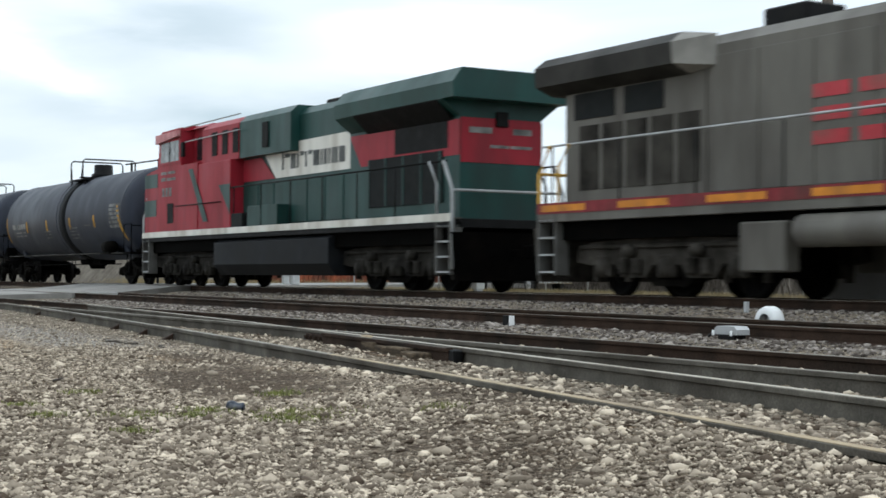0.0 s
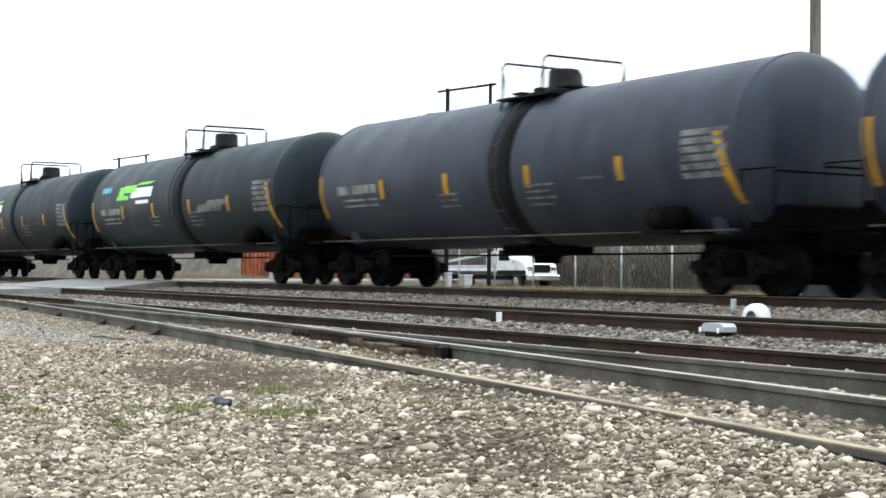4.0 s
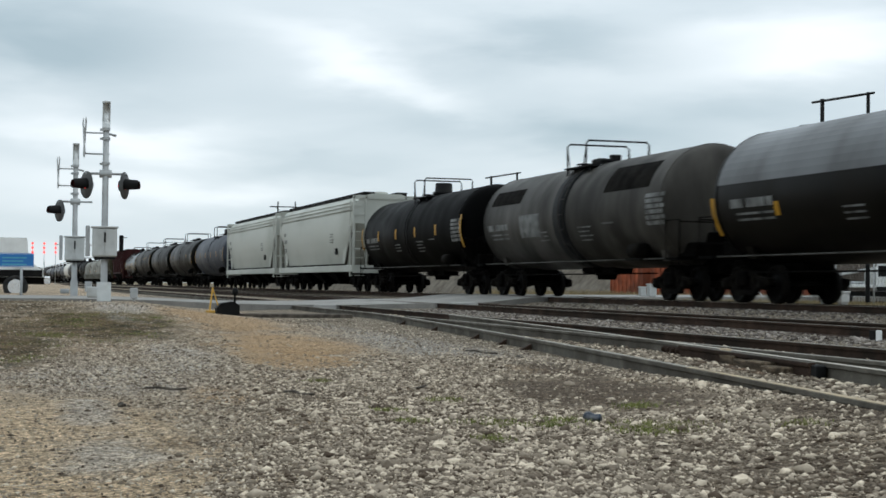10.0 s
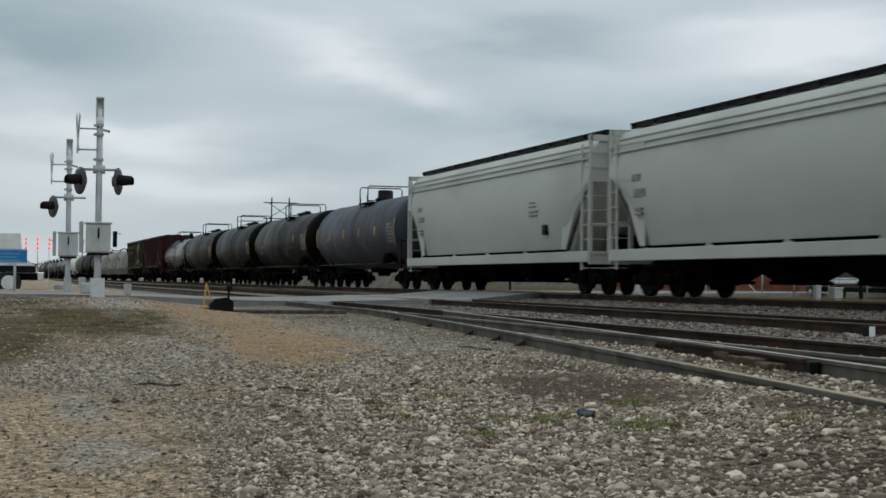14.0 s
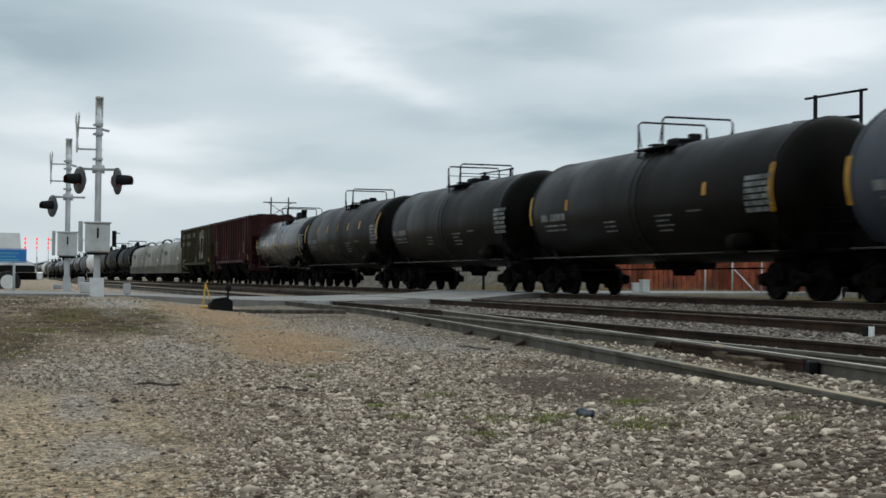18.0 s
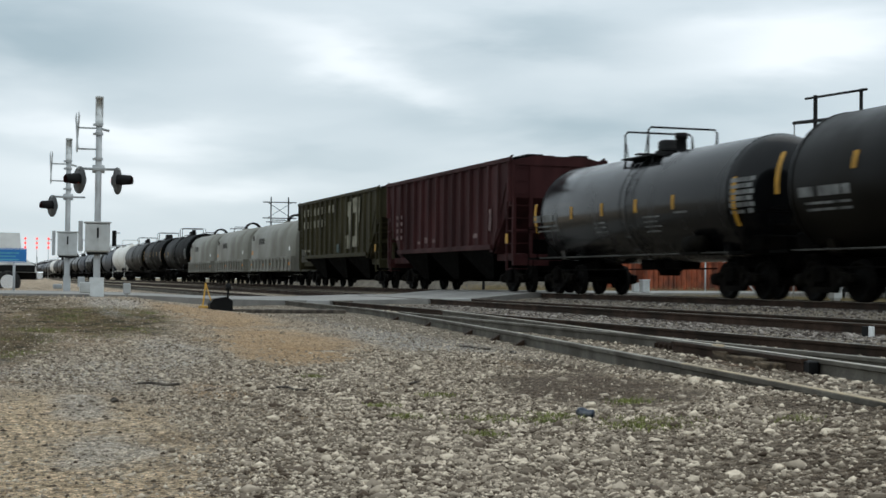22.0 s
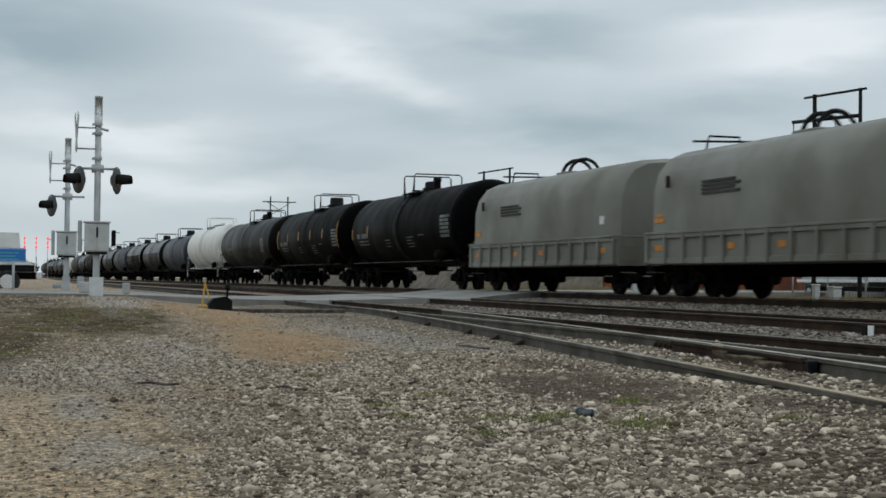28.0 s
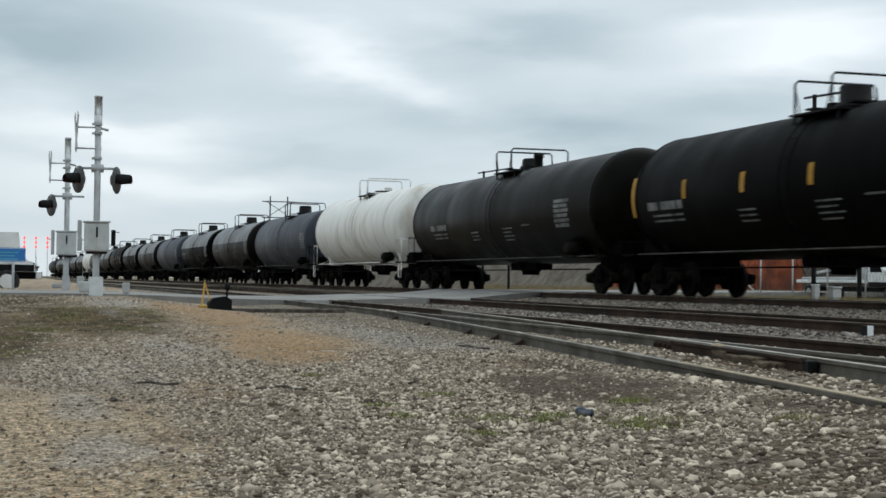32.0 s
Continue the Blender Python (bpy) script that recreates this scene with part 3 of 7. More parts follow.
        tone.operation = "SCALE"
        ln.new(col, tone.inputs[0])
        ln.new(span.outputs["Result"], tone.inputs["Scale"])
        col = tone.outputs["Vector"]
    ln.new(col, bsdf.inputs["Base Color"])
    bsdf.inputs["Roughness"].default_value = 0.95
    bsdf.inputs["Specular IOR Level"].default_value = 0.06
    bp = nd.new("ShaderNodeBump")
    bp.inputs["Strength"].default_value, bp.inputs["Distance"].default_value = 1.0, 0.05
    ln.new(noise_at(35, 6, 0.75), bp.inputs["Height"])
    ln.new(bp.outputs["Normal"], bsdf.inputs["Normal"])
    return m


def stone_material(name, lo, hi):
    m = bpy.data.materials.new(name)
    m.use_nodes = True
    nd, ln = m.node_tree.nodes, m.node_tree.links
    g, r = nd.new("ShaderNodeNewGeometry"), nd.new("ShaderNodeValToRGB")
    r.color_ramp.elements[0].color, r.color_ramp.elements[1].color = (*lo, 1), (*hi, 1)
    e = r.color_ramp.elements.new(0.6)
    e.color = (*[a * 0.62 + b * 0.38 for a, b in zip(lo, hi)], 1)
    n, co, mx = nd.new("ShaderNodeTexNoise"), nd.new("ShaderNodeTexCoord"), nd.new("ShaderNodeMixRGB")
    n.inputs["Scale"].default_value = 40
    mx.blend_type, mx.inputs["Fac"].default_value = "MULTIPLY", 0.5
    ln.new(co.outputs["Object"], n.inputs["Vector"])
    ln.new(g.outputs["Random Per Island"], r.inputs["Fac"])
    ln.new(r.outputs["Color"], mx.inputs["Color1"])
    ln.new(n.outputs["Fac"], mx.inputs["Color2"])
    ln.new(mx.outputs["Color"], nd["Principled BSDF"].inputs["Base Color"])
    nd["Principled BSDF"].inputs["Roughness"].default_value = 0.92
    nd["Principled BSDF"].inputs["Specular IOR Level"].default_value = 0.1
    return m


def lie(x, y):
    """The ground's height, kept under the road where the road lies."""
    z = ground_z(x, y)
    if -60 < y < 200 and np.interp(y, ROAD_Y, ROAD_L) - 2.5 < x < np.interp(y, ROAD_Y, ROAD_R) + 1.0:
        z = min(z, road_z(y) - 0.06)
    return z


def build_ground():
    xs = sorted({*np.arange(-18, 4.1, 0.2).round(2), *np.arange(-60, -18, 0.7).round(2), *np.arange(-120, -60, 6).round(1), -4000, -1500, -600, -300, -180, 8, 14, 25, 60, 200, 1000, 4000})
    ys = sorted({*np.arange(-2.0, 6.0, 0.2).round(2), *np.arange(-8, -2, 0.6).round(2), *GROUND_Y, 7, 8, 9, 12.5, 16, 20, 40, 200, 700, -15, -40, -100, -4000})
    b = Build()
    vs = [(float(x), float(y), lie(float(x), float(y))) for x in xs for y in ys]
    n = len(ys)
    fs = [(i * n + j, (i + 1) * n + j, (i + 1) * n + j + 1, i * n + j + 1) for i in range(len(xs) - 1) for j in range(n - 1)]
    b.add(vs, fs, True)
    return solid("ground", b, earth("limestone_gravel_and_soil"), "pale crushed limestone ground with soil and dry weeds", "ground", kind="structure")


build_ground()


def scatter_stones(name, label, count, area, size, material, seed, sink=0.3, keep=None, chips=False):
    """One joined field of small rounded-angular stones lying on the ground."""
    rng = np.random.default_rng(seed)
    g = (1 + 5 ** 0.5) / 2
    base = np.array([(-1, g, 0), (1, g, 0), (-1, -g, 0), (1, -g, 0), (0, -1, g), (0, 1, g), (0, -1, -g), (0, 1, -g), (g, 0, -1), (g, 0, 1), (-g, 0, -1), (-g, 0, 1)]) / 1.9
    tri = np.array([(0, 11, 5), (0, 5, 1), (0, 1, 7), (0, 7, 10), (0, 10, 11), (1, 5, 9), (5, 11, 4), (11, 10, 2), (10, 7, 6), (7, 1, 8), (3, 9, 4), (3, 4, 2), (3, 2, 6), (3, 6, 8), (3, 8, 9), (4, 9, 5), (2, 4, 11), (6, 2, 10), (8, 6, 7), (9, 8, 1)])
    if chips:
        base = np.array([(1, 0, 0), (-1, 0, 0), (0, 1, 0), (0, -1, 0), (0, 0, 1), (0, 0, -1)]) * 1.05
        tri = np.array([(0, 2, 4), (2, 1, 4), (1, 3, 4), (3, 0, 4), (2, 0, 5), (1, 2, 5), (3, 1, 5), (0, 3, 5)])
    nv = len(base)
    spots = []
    while len(spots) < count:
        x, y = area(rng)
        if keep is None or rng.random() < keep(x, y):
            spots.append((x, y, ground_z(x, y)))
    spots = np.array(spots)
    s = size[0] * (size[1] / size[0]) ** (rng.random(count) ** 2.4)
    shape = np.stack([rng.uniform(0.8, 1.6, count), rng.uniform(0.6, 1.0, count), rng.uniform(0.4, 0.8, count)], 1) * s[:, None]
    v = base[None] * rng.uniform(0.45, 1.4, (count, nv, 1)) * shape[:, None, :]
    a, t = rng.uniform(0, 6.283, count), rng.uniform(-0.5, 0.5, count)
    c, d = np.cos(t)[:, None], np.sin(t)[:, None]
    v[..., 1], v[..., 2] = v[..., 1] * c - v[..., 2] * d, v[..., 1] * d + v[..., 2] * c
    c, d = np.cos(a)[:, None], np.sin(a)[:, None]
    v[..., 0], v[..., 1] = v[..., 0] * c - v[..., 1] * d, v[..., 0] * d + v[..., 1] * c
    v += spots[:, None, :]
    v[..., 2] += (s * (0.5 - sink) * 0.7)[:, None]
    f = (tri[None] + nv * np.arange(count)[:, None, None]).reshape(-1, 3)
    me = bpy.data.meshes.new(name)
    me.vertices.add(count * nv)
    me.vertices.foreach_set("co", v.astype(np.float32).ravel())
    me.loops.add(len(f) * 3)
    me.loops.foreach_set("vertex_index", f.astype(np.int32).ravel())
    me.polygons.add(len(f))
    me.polygons.foreach_set("loop_start", np.arange(0, len(f) * 3, 3, dtype=np.int32))
    me.update(calc_edges=True)
    me.materials.append(material)
    return tagged(new(name, me), label, "gravel", kind="stuff")


# ---- rails ----
RAIL = [(-0.07, -0.17), (0.07, -0.17), (0.07, -0.158), (0.012, -0.14), (0.010, -0.045), (0.034, -0.035), (0.036, -0.006), (0.030, 0.0), (-0.030, 0.0), (-0.036, -0.006), (-0.034, -0.035), (-0.010, -0.045), (-0.012, -0.14), (-0.07, -0.158)]
HEAD = [(-0.031, -0.002), (0.031, -0.002), (0.031, 0.002), (-0.031, 0.002)]


def sweep(b, profile, path):
    n = len(profile)
    vs, fs = [], []
    for i, (x, y, z) in enumerate(path):
        x0, y0, _ = path[max(i - 1, 0)]
        x1, y1, _ = path[min(i + 1, len(path) - 1)]
        d = Vector((x1 - x0, y1 - y0)).normalized()
        for u, w in profile:
            vs.append((x - d.y * u, y + d.x * u, z + w))
    for i in range(len(path) - 1):
        for k in range(n):
            q = (k + 1) % n
            fs.append((i * n + k, i * n + q, (i + 1) * n + q, (i + 1) * n + k))
    fs += [tuple(range(n)), tuple((len(path) - 1) * n + k for k in range(n - 1, -1, -1))]
    return b.add(vs, fs)


def rail(path, side, head, label):
    ob = solid("rail", sweep(Build(), RAIL, path), side, label, "rail", "rails", "structure")
    part("running_surface", sweep(Build(), HEAD, path), head, ob, "wheel-worn running surface")
    return ob


def straight(y, z, x0=-900.0, x1=90.0):
    far = [x for x in (-900.0, -600.0, -400.0, -250.0, -180.0, -130.0, -100.0, -85.0, -75.0, -65.0, -60.0, -56.0, -53.0, -50.3) if x >= x0]
    return [(x, y + bend(x), z) for x in far + ([x0] if x0 > -50.3 else []) + [x1]]


def turnout(y, x0, x1, tip=0.0):
    return [(x, y - diverge(x - TIP), C_TOP) for x in np.linspace(x0, x1, 40)]


H = GAUGE / 2
rail([(x, line_a(x) - H, A_TOP) for x in (-900.0, 90.0)], rail_rust, rail_shine, "brown rusted main line rail under the train")
rail([(x, line_a(x) + H, A_TOP) for x in (-900.0, 90.0)], rail_rust, rail_shine, "brown rusted main line rail under the train")
rail(straight(B_Y - H, B_TOP), rail_rust, rail_grey, "brown rusted rail of the middle track")
rail(straight(B_Y + H, B_TOP), rail_rust, rail_grey, "brown rusted rail of the middle track")
rail(straight(C_Y + H, C_TOP), rail_rust, rail_grey, "rusted stock rail of the turnout")
rail(straight(C_Y - H, C_TOP, -29.45), rail_dull, rail_grey, "dull straight closure rail of the turnout")
rail(turnout(C_Y + H, -31.2, 13.0), rail_dull, rail_shine, "polished curved rail of the turnout")
rail(straight(C_Y - H, C_TOP, -900.0, -44.0) + turnout(C_Y - H, TIP, -11.0), rail_dull, rail_grey, "dull curved stock rail of the turnout")
rail(turnout(C_Y - H, -10.99, 13.0), rail_dull, rail_tan, "half-buried sandy rail of the turnout")


# ---- train ----
SPEED = 12.52
WHEEL_R = 0.457


def rolled(t):
    """Metres rolled at t seconds, at an even speed."""
    return SPEED * t


MESHES = {}


def shared(key, make):
    """A mesh that alike parts share."""
    if key not in MESHES:
        MESHES[key] = make()
    return MESHES[key]


def wheel_mesh(r):
    b = Build()
    b.lathe([(-0.9, 0.08), (0.9, 0.08)], (0, 0, 0), "y", 10)
    for s in (-1, 1):
        y = s * 0.72
        b.lathe([(y + s * 0.07, 0.10), (y + s * 0.07, 0.17), (y + s * 0.02, 0.22), (y + s * 0.02, r - 0.08), (y + s * 0.075, r - 0.06), (y + s * 0.075, r - 0.004), (y - s * 0.05, r), (y - s * 0.05, r + 0.028), (y - s * 0.075, r + 0.026), (y - s * 0.075, r - 0.07), (y - s * 0.02, r - 0.09), (y - s * 0.02, 0.2), (y - s * 0.07, 0.14)], (0, 0, 0), "y", 24)
        for k in range(6):
            w = radians(60 * k)
            b.box(0.27 * math.sin(w) - 0.02, 0.27 * math.sin(w) + 0.02, y + s * 0.02 - 0.012, y + s * 0.02 + 0.012, 0.27 * math.cos(w) - 0.02, 0.27 * math.cos(w) + 0.02)
    return b.mesh("wheelset")


def side_frame_mesh(half):
    """A cast side frame: two journal boxes, an arched top, a dipped middle with a spring opening."""
    b = Build()
    y0, y1 = -1.12, -0.98
    top = [(-half - 0.28, 0.46), (-half - 0.26, 0.60), (-half + 0.20, 0.66), (-0.42, 0.80), (0.42, 0.80), (half - 0.20, 0.66), (half + 0.26, 0.60), (half + 0.28, 0.46), (half + 0.16, 0.44), (half - 0.20, 0.50), (0.50, 0.66), (-0.50, 0.66), (-half + 0.20, 0.50), (-half - 0.16, 0.44)]
    b.prism(top, y0, y1)
    low = [(-half + 0.16, 0.48), (-0.46, 0.20), (0.46, 0.20), (half - 0.16, 0.48), (half - 0.20, 0.58), (0.40, 0.33), (-0.40, 0.33), (-half + 0.20, 0.58)]
    b.prism(low, y0, y1)
    for s in (-1, 1):
        b.box(s * 0.40 - 0.07, s * 0.40 + 0.07, y0, y1, 0.30, 0.70)
        b.lathe([(0, 0.0), (0, 0.10), (0.10, 0.13), (0.22, 0.13)], (s * half, -1.20, WHEEL_R), "y", 12)
        b.box(s * half - 0.14, s * half + 0.14, -1.13, -0.96, 0.40, 0.62, 0.02)
    return b.mesh("side_frame")


def spring_mesh():
    b = Build()
    for dx in (-0.16, 0.0, 0.16):
        b.lathe([(0, 0.0), (0, 0.07), (0.05, 0.075), (0.10, 0.065), (0.15, 0.075), (0.20, 0.065), (0.25, 0.07), (0.25, 0.0)], (dx, -1.06, 0.33), "z", 8)
    return b.mesh("spring_nest")


WHEELSETS = []


def truck(parent, x, half=0.89, axles=(-1, 1), r=WHEEL_R):
    """A freight truck under a car: frames, springs, bolster and turning wheelsets."""
    bol = Build().box(x - 0.2, x + 0.2, -1.2, 1.2, 0.42, 0.78, 0.03)
    t = part("truck", bol, under_dark, parent)
    for s in (1, -1):
        f = part("side_frame", shared(("frame", half), lambda: side_frame_mesh(half)), under_dust, t)
        f.matrix_basis = pose(x, 0, 0, 0, 0, 0 if s == 1 else 180)
        q = part("spring_nest", shared("spring", spring_mesh), under_dark, t)
        q.matrix_basis = pose(x, 0, 0, 0, 0, 0 if s == 1 else 180)
    for a in axles:
        w = part("wheelset", shared(("wheel", r), lambda: wheel_mesh(r)), wheel_steel, t)
        w.matrix_parent_inverse = pose(x + a * half, 0, r)
        WHEELSETS.append(w)
    return t


def coupler(parent, x, s):
    b = Build()
    b.box(min(x, x - s * 0.75), max(x, x - s * 0.75), -0.09, 0.09, 0.78, 0.94, 0.02)
    b.box(min(x + s * 0.02, x - s * 0.22), max(x + s * 0.02, x - s * 0.22), -0.15, 0.13, 0.72, 1.02, 0.03)
    return part("coupler", b, under_dark, parent)


def bar_row(b, x, z, widths, h, radius, zc, gap=0.10):
    """A line of plain bars in place of stencilled words."""
    for w in widths:
        if w > 0:
            b.patch(x, x + w, z, z + h, radius, zc, 0.007)
        x += abs(w) + gap
    return b


def tank_car(name, length, paint, label, radius=1.56, zc=2.43, housing=1, yellow=(), stencil=white_mark, logo=0, band=0.0, tone=None, rail_h=1, plat_mid=0.0, inset=0.95):
    """A tank car. x runs along it, the near side is -y."""
    car = thing(name, Matrix(), label, "tank car", "freight train")
    half = length / 2
    e = half - inset
    cap = 0.62
    prof = []
    for k in range(9):
        a = radians(90 * k / 8)
        prof.append((-e + cap - cap * math.cos(a), max(0.001, radius * math.sin(a) ** 0.72)))
    prof += [(-u, r) for u, r in reversed(prof)]
    tank = part("tank", Build().lathe(prof, (0, 0, zc), "x", 40), paint, car)
    # Paler near upper side; cars 26 and 27 get their sky sheen as colour.
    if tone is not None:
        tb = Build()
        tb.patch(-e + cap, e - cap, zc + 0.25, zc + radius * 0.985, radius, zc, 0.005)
        part("pale_jacket_panel", tb, tone, tank, "paler upper panel, painted sky sheen on the tail cars")
    for x in (-e + cap + 0.02, e - cap - 0.02):
        part("head_seam", Build().lathe([(-0.03, radius), (-0.03, radius + 0.012), (0.03, radius + 0.012), (0.03, radius)], (x, 0, zc), "x", 40), paint, tank)
    if band:
        part("jacket_band", Build().lathe([(-band, radius), (-band, radius + 0.012), (band, radius + 0.012), (band, radius)], (plat_mid, 0, zc), "x", 40), band_dark, tank, "dark band round the middle")
    # Platform, housing and rails on top.
    top = zc + radius
    deck = Build()
    deck.box(-1.0, 1.0, -1.02, -0.62, top - 0.16, top - 0.12).box(-1.0, 1.0, 0.62, 1.02, top - 0.16, top - 0.12)
    deck.box(-1.0, -0.62, -0.62, 0.62, top - 0.0, top + 0.04).box(0.62, 1.0, -0.62, 0.62, top - 0.0, top + 0.04)
    for x in (-0.9, 0.9):
        for s in (-1, 1):
            deck.tube([(x, s * 0.9, top - 0.12), (x, s * 1.0, top - 0.55)], 0.03, 5)
    plat = part("top_platform", deck, dull_black if rail_h else paint, car)
    ht = top + 0.60
    for x in (-0.76, 0.76):
        hr = Build()
        hr.tube([(x, -1.0, top - 0.2), (x, -1.0, ht - 0.08), (x, -0.92, ht), (x, 0.92, ht), (x, 1.0, ht - 0.08), (x, 1.0, top - 0.2)], 0.028, 5)
        for y in (-1.0, 1.0):
            hr.tube([(x, y, ht - 0.12), (x * 0.72, y, top - 0.14)], 0.016, 4)
        if rail_h == 2:
            hr.tube([(x, -1.0, top + 0.26), (x, 1.0, top + 0.26)], 0.018, 4)
        part("safety_rail", hr, dull_black if paint is not white_paint else white_paint, plat)
    plat.location.x = plat_mid
    hs = Build()
    if housing == 1:
        hs.lathe([(0, 0.40), (0.0, 0.44), (0.08, 0.44), (0.08, 0.36), (0.46, 0.34), (0.50, 0.30), (0.50, 0.0)], (0.15, 0, top - 0.04), "z", 20)
        hs.box(-0.75, -0.42, -0.2, 0.2, top - 0.03, top + 0.16, 0.02)
    elif housing == 2:
        hs.lathe([(0, 0.38), (0.10, 0.38), (0.10, 0.30), (0.34, 0.30), (0.40, 0.22), (0.42, 0.0)], (0.0, 0, top - 0.04), "z", 20)
        hs.lathe([(0, 0.16), (0.35, 0.14), (0.38, 0.18), (0.52, 0.16), (0.52, 0.0)], (0.75, 0, top - 0.03), "z", 12)
    else:
        hs.lathe([(0, 0.45), (0.12, 0.45), (0.16, 0.40), (0.16, 0.0)], (0.0, 0, top - 0.03), "z", 20)
        hs.box(-0.5, -0.3, -0.12, 0.12, top - 0.03, top + 0.2, 0.02).box(0.55, 0.8, -0.15, 0.15, top - 0.03, top + 0.22, 0.02)
    part("valve_housing", hs, dull_black if paint is not white_paint else white_paint, car).location.x = plat_mid - 0.1
    # Side ladder beside the platform.
    pts = []
    for k in range(9):
        a = radians(62 - 15.5 * k)
        pts.append((-(radius + 0.10) * math.cos(a), zc + (radius + 0.10) * math.sin(a)))
    for s in (-1, 1):
        lad = Build()
        for dx in (0.15, 0.55):
            lad.tube([(dx, s * -y, z) for y, z in pts], 0.014, 4)
        for y, z in pts:
            lad.tube([(0.15, s * -y, z), (0.55, s * -y, z)], 0.012, 4)
        part("side_ladder", lad, paint, car)
    # Underframe.
    for s in (-1, 1):
        sill = Build().box(min(s * (half - 0.55), s * (half - 3.6)), max(s * (half - 0.55), s * (half - 3.6)), -0.38, 0.38, 0.68, 1.06, 0.02)
        part("draft_sill", sill, under_dark, car)
        ep = Build()
        xa, xb = s * (half - 0.55), s * (half - 1.35)
        ep.box(min(xa, xb), max(xa, xb), -1.5, 1.5, 1.02, 1.08)
        part("end_platform", ep, under_dark, car)
        xo, xi = s * (half - 0.75), s * (half - 1.75)
        part("brake_rigging", Build().box(min(xo, xi), max(xo, xi), -0.95, 0.95, 1.08, 1.46, 0.04).box(min(xo, xi) + 0.2, max(xo, xi) - 0.2, -0.5, 0.5, 1.44, 1.72, 0.04), under_dark, car)
        rl = Build()
        for y in (-1.48, 1.48):
            rl.tube([(xa, y, 1.05), (xa, y, 2.0), (xb, y, 2.0), (xb, y, 1.05)], 0.02, 5)
            rl.tube([(xa, y, 1.05), (xa, y, 0.45), (xa - s * 0.42, y, 0.45), (xa - s * 0.42, y, 1.05)], 0.018, 5)
            rl.tube([(xa, y, 0.75), (xa - s * 0.42, y, 0.75)], 0.014, 4)
        rl.tube([(xa, -1.48, 1.95), (xa, 1.48, 1.95)], 0.018, 5)
        part("end_handrail", rl, under_dark if paint is not white_paint else white_paint, car)
        sd = Build()
        xc = s * (half - 2.35)
        arc = [((radius + 0.02) * math.sin(radians(a)), zc - (radius + 0.02) * math.cos(radians(a))) for a in range(-44, 45, 11)]
        sd.prism([(-1.0, 1.02)] + [(y, z) for y, z in arc] + [(1.0, 1.02)], xc - 0.16, xc + 0.16, "x")
        part("saddle", sd, paint, car)
        truck(car, s * (half - 2.0))
        coupler(car, s * half, s)
    sr = Build()
    for y in (-1.40, 1.40):
        sr.tube([(-half + 1.3, y, 1.06), (half - 1.3, y, 1.06)], 0.022, 5)
        arms = Build()
        for k in range(7):
            x = (-half + 1.6) + (length - 3.2) * k / 6
            arms.tube([(x, y, 1.06), (x, y * 0.62, zc - radius * 0.86)], 0.016, 4)
        part("side_rail_bracing", arms, paint, car)["kind"] = "stuff"
    part("side_rail", sr, sill_grey if paint is not white_paint else white_paint, car, "thin steel rail along the lower side")
    ov = Build()
    ov.lathe([(0, 0.0), (0, 0.28), (0.10, 0.30), (0.22, 0.42), (0.45, 0.45)], (0, 0, 0.55), "z", 14)
    ov.box(-1.3, 1.3, -0.3, 0.3, 0.74, 0.95, 0.04)
    part("bottom_outlet", ov, under_dark, car)
    br = Build()
    br.lathe([(-0.42, 0.0), (-0.39, 0.2), (0.39, 0.2), (0.42, 0.0)], (half - 3.4, -1.32, 1.29), "x", 14)
    br.box(half - 3.9, half - 2.9, -1.5, -0.5, 1.03, 1.10)
    part("brake_reservoir", br, under_dust, car)
    bt = Build().tube([(-half + 2.6, -1.15, 0.70), (half - 2.6, -1.15, 0.70)], 0.02, 5)
    part("brake_pipe", bt, under_dark, car)
    # Marks.
    if yellow:
        for x, z0, z1, sl in yellow:
            yb = Build().patch(x - 0.1, x + 0.1, z0, z1, radius, zc, 0.008, -1, sl)
            part("reflector_strip", yb, yellow_mark, tank, "yellow reflective strip")
    if stencil is not None:
        st = Build()
        bar_row(st, -6.76, 2.13, (0.62, -0.02, 0.85, 0.3), 0.20, radius, zc, 0.07)
        for k in range(2):
            bar_row(st, -6.54, 1.97 - 0.13 * k, (1.2, 0.5), 0.05, radius, zc, 0.05)
        part("reporting_mark", st, stencil, tank, "white stencilled marks as plain bars")["kind"] = "stuff"
        s2 = Build()
        for k in range(6):
            bar_row(s2, 6.3, 2.62 - 0.14 * k, (0.85 - 0.1 * (k % 2), 0.28), 0.10, radius, zc, 0.05)
        for k in range(4):
            bar_row(s2, 1.42, 2.0 - 0.12 * k, (1.0 - 0.2 * (k % 2),), 0.04, radius, zc)
            bar_row(s2, -1.96, 1.95 - 0.12 * k, (0.8,), 0.04, radius, zc) if k < 3 else None
        bar_row(s2, 3.27, 2.05, (0.8,), 0.045, radius, zc)
        part("data_panel", s2, pale_mark if stencil is white_mark else stencil, tank, "pale data panel as plain bars")["kind"] = "stuff"
    if logo:
        lb = Build()
        lb.patch(-4.96, -4.41, 2.66, 3.0, radius, zc, 0.008).patch(-4.58, -3.32, 2.80, 3.04, radius, zc, 0.0085)
        lb.patch(-5.07, -3.92, 2.58, 2.72, radius, zc, 0.009)
        lb.patch(-3.49, -2.18, 3.02, 3.10, radius, zc, 0.008, -1, 0.5)
        part("lime_emblem", lb, lime_mark, tank, "lime green emblem as a plain shape")
        wb = Build().patch(-3.71, -1.74, 2.62, 2.93, radius, zc, 0.008).patch(-3.16, -1.96, 2.42, 2.53, radius, zc, 0.008)
